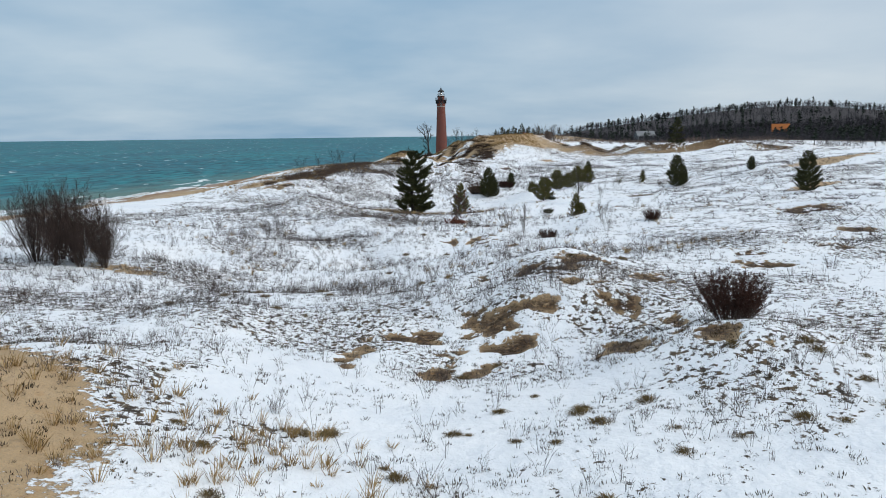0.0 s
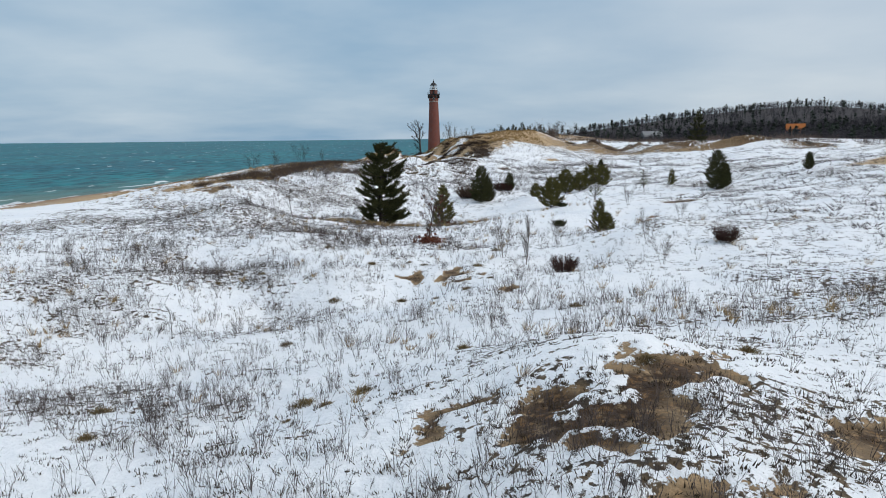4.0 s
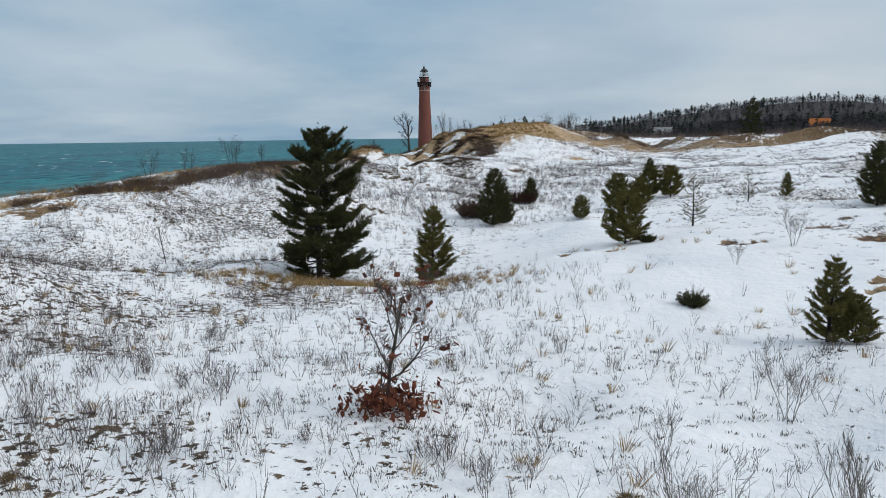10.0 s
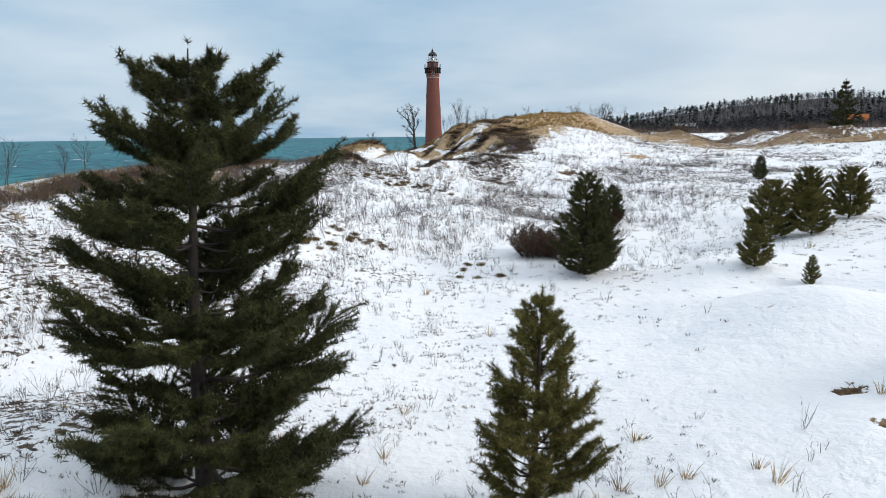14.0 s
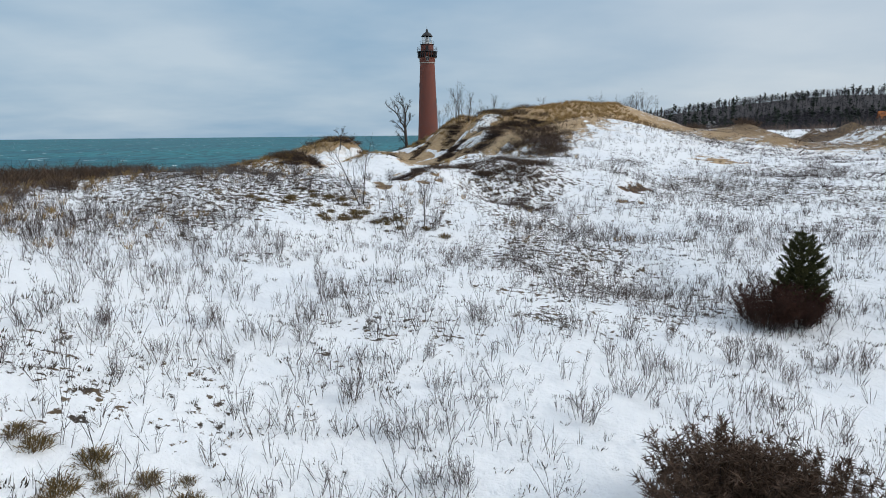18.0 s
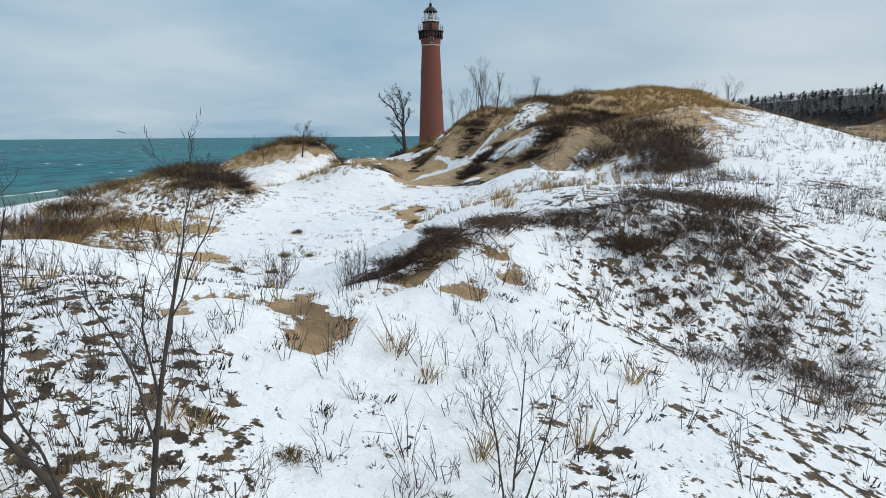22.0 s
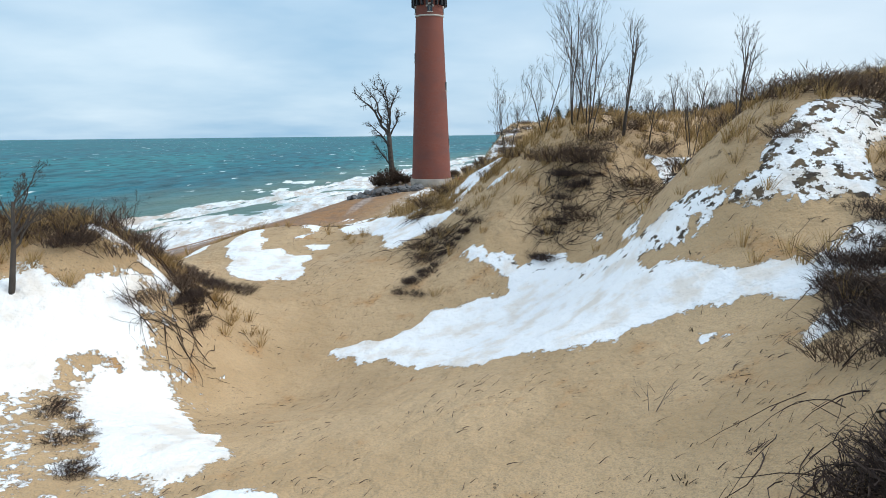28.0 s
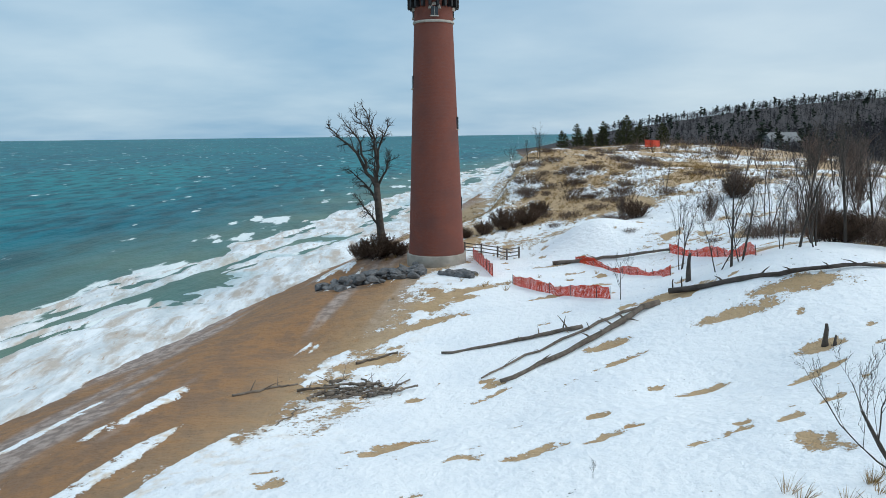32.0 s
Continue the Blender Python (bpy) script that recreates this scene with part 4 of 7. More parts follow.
# ground where dead stalks and moss show through the snow
GROWTH = (
    (-44.2, 93.8, 8, 10, 0, 0.9), (-35.2, 127.9, 7, 8, 0, 1), (-17.1, 105.1, 5, 5, 0, 0.7), (-24.6, 139.6, 6, 7, 0, 1), (-24.7, 146.8, 7, 8, 0, 0.8), (-20, 134.8, 4, 4, 0, 0.5), (-28, 100, 14, 40, 0, 0.6),
    (4, 26, 30, 10, 0, 0.35), (-30, 68, 18, 40, 0, 0.8), (34, 45, 20, 25, 0, 0.5), (70, 140, 34, 60, 0, 0.8),
    (36, 226, 22, 26, 0, 1.0), (-18, 56, 18, 30, 0, 0.5), (26, 40, 14, 20, 0, 0.5), (90, 190, 40, 40, 0, 0.6),
    (0, 60, 40, 50, 0, 0.65), (-14, 135, 20, 28, 0, 1.0), (0, 180, 18, 14, 0, 0.35), (-12, 190, 8, 6, 0, 0.4), (14, 195, 22, 18, 0, 0.2), (-6, 218, 12, 8, 0, 0.5), (30, 80, 18, 40, 0, 0.7), (18, 128, 16, 20, 0, -0.4), (12, 108, 12, 12, 0, -0.4), (45, 180, 30, 40, 0, 0.5),
    (80, 150, 40, 60, 0, 0.6), (-40, 120, 18, 60, 0, 0.8), (12, 213, 14, 8, 0, 0.8), (14, 120, 9, 18, 0, -1.2), (21, 170, 7, 18, 0, -1.3), (-4, 208, 6, 8, 0, -1.0), (0, 194, 4, 3, 0, -0.8), (11, 74, 8, 12, 0, -1.0), (-28, 112, 10, 14, 0, 0.9), (-16, 142, 9, 12, 0, 0.5), (-9, 187, 8, 5, 0, 0.8), (12, 183, 5, 3, 0, 0.8), (-16, 40, 9, 8, 0, 0.7), (-4, 189, 5, 6, 0, -0.5), (-12, 28, 12, 8, 0, 0.6),
)
NEEDLE_BEDS = ((4.8, 127.6, 1.9, 0.7, 5, 1.0), (17.3, 131.2, 1.6, 0.6, 0, 1.0), (-5, 126.4, 4.6, 1.6, 0, 0.8), (2.3, 96.2, 0.9, 0.5, 0, 1.0), (9.9, 151, 1.9, 0.6, 0, 0.7))


def spots(x, y, table):
    total = 0 * x
    for cx, cy, a, b, turn, k in table:
        c, s = math.cos(radians(turn)), math.sin(radians(turn))
        u, v = ((x - cx) * c + (y - cy) * s) / a, (-(x - cx) * s + (y - cy) * c) / b
        r = u * u + v * v
        near = r < 6
        total = total + np.where(near, k * np.exp(-np.minimum(r, 6) ** 1.5 * 0.55), 0)
    return total


def beds(x, y, table, soft):
    """1 inside the outlines, 0 outside, with a ragged soft rim."""
    total = np.zeros(np.shape(x))
    fx, fy, ft = np.ravel(x), np.ravel(y), total.ravel()
    for ring in table:
        p = np.array(ring)
        lo, hi = p.min(0) - 1.5, p.max(0) + 1.5
        near = np.nonzero((fx > lo[0]) & (fx < hi[0]) & (fy > lo[1]) & (fy < hi[1]))[0]
        if not len(near):
            continue
        u, v = fx[near], fy[near]
        far, inside = np.full(len(u), 1e9), np.zeros(len(u), bool)
        for (ax, ay), (bx, by) in zip(p, np.roll(p, -1, 0)):
            ex, ey = bx - ax, by - ay
            k = np.clip(((u - ax) * ex + (v - ay) * ey) / max(ex * ex + ey * ey, 1e-6), 0, 1)
            far = np.minimum(far, np.hypot(u - ax - k * ex, v - ay - k * ey))
            cross = (ay > v) != (by > v)
            inside ^= cross & (u < ex * (v - ay) / (ey if abs(ey) > 1e-9 else 1e-9) + ax)
        d = np.where(inside, far, -far) + soft * (0.9 * rough(u, v, 0.8, 81) + 0.6 * rough(u, v, 2.1, 82))
        ft[near] = np.maximum(ft[near], smooth(-soft, soft, d))
    return ft.reshape(np.shape(x))


def patchy(x, y):
    """Where low growth gathers (1) and where the snow lies clean (0)."""
    x, y = np.asarray(x, float), np.asarray(y, float)
    return 0.25 + 0.75 * smooth(-0.25, 0.25, 0.6 * fractal(0.6 * x, y, 3.4, 91, 3) + 0.4 * fractal(0.6 * x, y, 9.0, 92, 2))


# mask of the ground under the far woods: snowless, with painted-in shade
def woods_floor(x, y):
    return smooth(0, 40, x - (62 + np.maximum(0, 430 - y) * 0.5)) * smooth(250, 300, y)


def knolls(x, y):
    return np.exp(-((0.52 * (x - 82) + 0.854 * (y - 247)) / 15) ** 2) * smooth(38, 55, x) * smooth(150, 115, x)


def snow_cover(x, y):
    d = inland(x, y)
    s = 0.96 - 0.14 * patchy(x, y) * smooth(232, 222, y) + 0.14 * fractal(x, y, 7.0, 21, 3)
    s = s - 0.75 * np.minimum(spots(x, y, BARE_SOUTH + BARE_BLOWOUT + BARE_FLAT + RIDGE_SAND) + (spots(x, y, SCARS) + 1.3 * beds(x, y, SCARPS, 0.85)) * (1.0 + 0.9 * fractal(x, y, 1.4, 70, 3) + 1.3 * fractal(x, y, 0.6, 72, 2)), 1.25)
    bed = beds(x, y, SNOW_BEDS, 0.35)
    s = s * (1 - bed) + bed * np.maximum(s, 1.05 + 0.12 * fractal(x, y, 2.0, 83, 2))
    flat = smooth(276, 286, y) * smooth(345, 330, y) * smooth(34, 26, x)
    s = s - 0.7 * flat * smooth(0.36, 0.6, fractal(0.5 * x + 0.2 * y, y - 0.3 * x, 1.3, 61, 3) + 0.25 * rough(x, y, 9, 64))
    reach = np.interp(y, (300, 340, 362), (0, 0, -17))
    beach = smooth(31 + reach + 6 * rough(x, y, 9.0, 5) + 7 * fractal(1.4 * d, 0.5 * y, 3.0, 15, 3), 18 + reach, d)
    strand = fractal(2.2 * d, 0.28 * y, 4.0, 62, 3)
    s = s - 0.95 * beach * (1 - 0.75 * smooth(0.20, 0.42, strand + 0.35 * rough(x, y, 5, 67)) * smooth(3, 9, d))
    k = knolls(x, y)
    s = s - k * (0.5 + 0.75 * smooth(-0.1, 0.4, fractal(x, y, 8.0, 63, 3)))
    rugged = spots(x, y, ((24, 370, 24, 26, 0, 1.3), (34, 398, 16, 12, 0, 0.8), (48, 412, 40, 26, 0, 1.2), (60, 380, 20, 30, 0, 0.8), (72, 248, 40, 14, 0, 0.5), (34, 322, 12, 12, 0, 0.6)))
    s = s + np.minimum(rugged, 1) * (1.2 * fractal(x, y, 5.0, 27, 4) - 0.52)
    return np.clip(s - 1.2 * woods_floor(x, y), -0.6, 1.4)


def graded(lo, hi, a, b, step, growth):
    """Grid lines: even steps between a and b, growing outside."""
    mid = list(np.arange(a, b + 1e-6, step))
    left, right, k = [], [], step
    v = a
    while v > lo:
        k *= growth
        v -= k
        left.append(max(v, lo))
    k, v = step, mid[-1]
    while v < hi:
        k *= growth
        v += k
        right.append(min(v, hi))
    return np.array(left[::-1] + mid + right)


def sheet(name, gx, gy, height, mat, fields):
    x, y = np.meshgrid(gx, gy)
    z = height(x, y)
    s = Soup()
    w, h = len(gx), len(gy)
    i, j = np.meshgrid(np.arange(h - 1), np.arange(w - 1), indexing="ij")
    k = (i * w + j).ravel()
    s.add(np.stack([x, y, z], -1), np.stack([k, k + 1, k + w + 1, k + w], 1))
    me = s.mesh(name, mat, True)
    for key, f in fields.items():
        a = me.attributes.new(key, "FLOAT", "POINT")
        a.data.foreach_set("value", np.asarray(f(x, y), np.float32).ravel())
    return new(name, me)


def snowy_ground(x, y):
    return ground(x, y) + (0.10 + 0.12 * smooth(215, 205, y)) * smooth(0.3, 0.8, snow_cover(x, y)) * smooth(4, 14, inland(x, y))


GX = graded(-3500, 4300, -22, 27, 0.33, 1.06)
GY = graded(-700, 4600, 14, 312, 0.36, 1.035)
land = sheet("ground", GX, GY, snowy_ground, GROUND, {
    "snow": snow_cover,
    "litter": lambda x, y: np.minimum(spots(x, y, LITTER) + 0.135 * np.clip(spots(x, y, GROWTH), -0.6, 1.5) * (0.1 + 1.25 * patchy(x, y)) + 0.08 * np.minimum(spots(x, y, SCARS), 1) + 0.13 * knolls(x, y), 0.42) + 0.17 * fractal(x, y, 7, 40, 3) * (1 - smooth(222, 232, y) * smooth(276, 268, y)),
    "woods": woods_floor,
    "needles": lambda x, y: np.clip(spots(x, y, NEEDLE_BEDS), 0, 1),
    "strand": lambda x, y: smooth(0.0, 0.35, fractal(1.8 * inland(x, y), 0.22 * y, 5.0, 68, 4)) * 0.85,
    "turf": lambda x, y: np.clip(1.4 * spots(x, y, SCARS) * smooth(214, 206, y) + 1.0 * beds(x, y, SCARPS, 0.85) * np.maximum(smooth(120, 100, y), 0.6 * smooth(212, 206, y)) + knolls(x, y), 0, 1),
    "wet": lambda x, y: smooth(27 + 4 * rough(x, y, 7.0, 6) + np.interp(y, (340, 362), (0, -15)), 15 + np.interp(y, (340, 362), (0, -9)), inland(x, y)),
    "sanded": lambda x, y: np.clip(0.45 * smooth(225, 240, y) * smooth(272, 262, y) + smooth(30, 16, inland(x, y)) * 0.9, 0, 1),
})
tagged(land, "sand dunes under patchy wind-packed snow", "dunes", kind="structure")

LX = graded(-4300, 4300, -110, 20, 1.3, 1.05)
LY = graded(-900, 4780, 120, 460, 1.6, 1.05)


def waves(x, y):
    d = -inland(x, y)
    a = smooth(10, 60, d) * smooth(900, 300, d)
    u = x * 0.90 - y * 0.44
    return LAKE + a * (0.22 * np.sin(u * 0.42 + 2.5 * rough(x, y, 40, 2)) * (0.6 + 0.6 * rough(x, y, 25, 9)) + 0.14 * fractal(x, y, 7, 12, 2))


lake = sheet("water", LX, LY, waves, WATER, {"shallow": lambda x, y: smooth(70, 14, -inland(x, y)) * (0.75 + 0.25 * rough(x, y, 12, 4))})
tagged(lake, "choppy green-blue lake with whitecaps", "lake", kind="structure")


def ice_height(x, y):
    d = -inland(x, y)
    w = 21 + 4 * rough(x, y, 22, 31) + 3.5 * rough(x, y, 6, 36)
    inside = smooth(-6.5, -3.0, d) * smooth(w + 1.5, w - 2.5, d)
    rim = np.exp(-((d - w + 4) / 2.6) ** 2) + 0.8 * np.exp(-((d - 1) / 3.0) ** 2)
    lump = 0.55 + 0.9 * fractal(x, y, 5.0, 33, 4)
    pool = smooth(0.05, 0.35, rough(x, y, 8.0, 35)) * np.exp(-((d - 9) / 4) ** 2)
    return LAKE - 0.35 + inside * (0.55 + 0.55 * rim * lump + 0.34 * fractal(x, y, 2.4, 34, 3) - 0.28 * pool - 0.55 * smooth(0.08, 0.32, fractal(2.0 * d, 0.22 * y, 4.0, 37, 3)) * smooth(3, 7, d))


def shelf(name):
    ys = np.concatenate([np.arange(-60, 90, 3.0), np.arange(90, 420, 0.55), np.arange(420, 900, 3.0)])
    ds = np.arange(-7, 31, 0.5)
    d, y = np.meshgrid(ds, ys)
    x = np.interp(y, SHORE_Y, SHORE_X) - d
    s = Soup()
    w, h = len(ds), len(ys)
    i, j = np.meshgrid(np.arange(h - 1), np.arange(w - 1), indexing="ij")
    k = (i * w + j).ravel()
    s.add(np.stack([x, y, ice_height(x, y)], -1), np.stack([k, k + w, k + w + 1, k + 1], 1))
    me = s.mesh(name, ICE, True)
    a = me.attributes.new("pool", "FLOAT", "POINT")
    a.data.foreach_set("value", np.asarray(smooth(0.0, 0.3, rough(x, y, 8.0, 35)) * np.exp(-((-inland(x, y) - 9) / 4) ** 2) * 0.9, np.float32).ravel())
    return new(name, me)


tagged(shelf("shore_ice"), "lumpy white shelf ice stained with sand along the waterline", "ice", kind="structure")

# ---------------------------------------------------------------- the lighthouse
def lighthouse(at):
    tower = thing("lighthouse", "tall tapering red brick lighthouse with a black iron lantern", "lighthouse", at)

    def brick_shell(name, profile, label=""):
        sides = 64
        ob = part(name, lathe(profile, sides), BRICK, tower, label, True)
        me = ob.data
        uv = me.uv_layers.new(name="wrap")
        co = np.array([v.co[:] for v in me.vertices])
        vi = np.empty(len(me.loops), int)
        me.loops.foreach_get("vertex_index", vi)
        ang = np.arctan2(co[vi, 1], co[vi, 0]) % (2 * np.pi)
        ang = ang.reshape(-1, 4)
        ang = np.where((ang.max(1, keepdims=True) - ang.min(1, keepdims=True) > 3) & (ang < 1), ang + 2 * np.pi, ang).ravel()
        uv.data.foreach_set("uv", np.stack([ang * 2.4, co[vi, 2]], 1).astype(np.float32).ravel())
        return ob

    part("foundation", lathe([(0, -1.5), (3.05, -1.5), (3.05, 0.95), (2.98, 1.05), (2.8, 1.05)]), BASE_STONE, tower, "pale round stone foundation ring")
    zs = np.linspace(1.0, 23.6, 24)
    brick_shell("shaft", [(2.82 + 0.06 * max(0, 1 - (z - 1) / 1.2) - (2.82 - 1.90) * (z - 1.0) / 22.6, z) for z in zs])
    part("belt_course", lathe([(1.86, 23.55), (2.02, 23.6), (2.02, 23.78), (1.86, 23.82)]), TRIM, tower, "pale stone band")
    brick_shell("frieze", [(1.93, 23.8), (1.93, 25.2), (2.0, 25.25), (2.0, 25.5), (2.2, 25.9), (2.2, 26.4)])
    for k in range(20):
        a = 2 * math.pi * (k + 0.5) / 20
        ob = part("corbel", box((1.92, -0.13, 25.0), (2.52, 0.13, 26.35), 0.05), IRON, tower)
        ob.matrix_basis = pose(0, 0, 0, 0, 0, math.degrees(a))
    part("gallery_deck", lathe([(1.5, 26.35), (2.62, 26.38), (2.7, 26.45), (2.7, 26.62), (1.5, 26.66)]), IRON, tower, "black iron gallery deck")
    for k in range(20):
        a = 2 * math.pi * k / 20
        s = Soup()
        tube(s, [(2.58 * math.cos(a), 2.58 * math.sin(a), 26.6), (2.58 * math.cos(a), 2.58 * math.sin(a), 27.7)], (0.025, 0.025), 6)
        part("rail_post", s, IRON, tower)
    for z in (26.95, 27.3, 27.7):
        s = Soup()
        ring = np.linspace(0, 2 * np.pi, 49)
        tube(s, np.stack([2.58 * np.cos(ring), 2.58 * np.sin(ring), 0 * ring + z], 1), np.full(49, 0.022), 5, False)
        part("handrail", s, IRON, tower)
    brick_shell("watch_room", [(1.66, 26.6), (1.66, 28.3), (1.5, 28.34)], "dark red watch room below the lantern")
    part("watch_room_door", box((-0.36, -1.72, 26.66), (0.36, -1.60, 28.0), 0.02), IRON, tower)
    part("lantern_gallery", lathe([(1.3, 28.28), (1.86, 28.3), (1.86, 28.42), (1.3, 28.45)]), IRON, tower)
    for k in range(14):
        a = 2 * math.pi * k / 14
        s = Soup()
        tube(s, [(1.8 * math.cos(a), 1.8 * math.sin(a), 28.4), (1.8 * math.cos(a), 1.8 * math.sin(a), 29.2)], (0.018, 0.018), 5)
        part("lantern_rail_post", s, IRON, tower)
    s = Soup()
    ring = np.linspace(0, 2 * np.pi, 41)
    tube(s, np.stack([1.8 * np.cos(ring), 1.8 * np.sin(ring), 0 * ring + 29.2], 1), np.full(41, 0.018), 5, False)
    part("lantern_rail", s, IRON, tower)
    part("lantern_base", lathe([(1.32, 28.4), (1.32, 28.8), (1.26, 28.8)], 10), WHITE, tower, "white lantern wall")
    for k in range(10):
        a, b = 2 * math.pi * k / 10, 2 * math.pi * (k + 1) / 10
        s = Soup()
        tube(s, [(1.3 * math.cos(a), 1.3 * math.sin(a), 28.8), (1.3 * math.cos(a), 1.3 * math.sin(a), 30.4)], (0.05, 0.05), 5)
        part("mullion", s, WHITE, tower)
        s = Soup()
        s.add([(1.27 * math.cos(t), 1.27 * math.sin(t), z) for z in (28.8, 30.4) for t in (a, b)], [[0, 1, 3, 2]])
        pane = part("lantern_pane", s, GLASS, tower)
        pane.visible_shadow = False
    part("lens", lathe([(0.0, 28.9), (0.35, 28.9), (0.5, 29.3), (0.55, 29.7), (0.45, 30.1), (0.2, 30.3), (0, 30.3)], 20), WHITE, tower, "pale lens behind the glass", True)
    part("roof", lathe([(1.2, 30.38), (1.5, 30.4), (1.5, 30.5), (1.3, 30.72), (0.95, 31.15), (0.5, 31.45), (0.3, 31.55), (0.3, 31.68)], 20), IRON, tower, "black domed roof", True)
    part("ventilator_ball", lathe([(0.05, 31.6), (0.24, 31.72), (0.33, 31.95), (0.24, 32.16), (0.06, 32.25), (0.02, 32.9)], 16), IRON, tower, "", True)
    # windows: one arched window facing the camera and three more round the frieze, small ones down the shaft
    for k, turn in enumerate((2, 92, 182, 272)):
        win = part("arched_window", box((-0.34, -2.0, 24.15), (0.34, -1.86, 25.0), 0.02), DARK_PANE, tower)
        win.matrix_basis = pose(0, 0, 0, 0, 0, turn)
        ang = np.linspace(0, math.pi, 13)
        s = Soup()
        for r0, r1, z0 in ((0.36, 0.60, 24.75),):
            inner = np.stack([r0 * np.cos(ang), 0 * ang - 2.06, z0 + r0 * np.sin(ang)], 1)
            outer = np.stack([r1 * np.cos(ang), 0 * ang - 2.06, z0 + r1 * np.sin(ang)], 1)
            back_i, back_o = inner + (0, 0.25, 0), outer + (0, 0.25, 0)
            i = np.arange(12)
            s.add(np.vstack([inner, outer, back_i, back_o]), np.vstack([
                np.stack([i, i + 1, i + 14, i + 13], 1), np.stack([i + 13, i + 14, i + 40, i + 39], 1), np.stack([i, i + 26, i + 27, i + 1], 1)]))
        part("arch", s, TRIM, win, "pale arched hood")
        part("window_bar", box((-0.02, -2.03, 24.15), (0.02, -1.99, 25.0)), TRIM, win)
        part("window_sill", box((-0.42, -2.08, 24.05), (0.42, -1.86, 24.16), 0.02), TRIM, win)
    for turn, z, r in ((76, 13.5, 2.32), (-84, 17.5, 2.16), (84, 5.5, 2.64)):
        win = part("slit_window", box((-0.3, -r - 0.04, z), (0.3, -r + 0.2, z + 1.2), 0.02), DARK_PANE, tower)
        win.matrix_basis = pose(0, 0, 0, 0, 0, turn)
        part("sill", box((-0.4, -r - 0.1, z - 0.12), (0.4, -r + 0.1, z), 0.02), TRIM, win)
    return tower


lighthouse((0.1, 331.3, 3.05))

# ---------------------------------------------------------------- plants
def gz(x, y):
    return float(snowy_ground(np.array([float(x)]), np.array([float(y)]))[0])


def needle_tufts(soup, points, ways, size, count, rng):
    """Bottle-brush tufts: short stiff needles round each shoot."""
    n = len(points)
    p = np.repeat(points, count, 0)
    w = np.repeat(unit(ways), count, 0)
    spread = rng.normal(size=(n * count, 3))
    end = unit(w * rng.uniform(0.0, 0.9, (n * count, 1)) + 0.9 * unit(spread)) * (size * rng.uniform(0.6, 1.1, (n * count, 1)))
    start = p - w * (size * rng.uniform(0, 0.7, (n * count, 1)))
    side = unit(np.cross(end, rng.normal(size=end.shape))) * (size * 0.05)
    v = np.stack([start - side, start + side, start + end], 1)
    k = 3 * np.arange(n * count)[:, None]
    soup.add(v, None, k + [[0, 1, 2]])


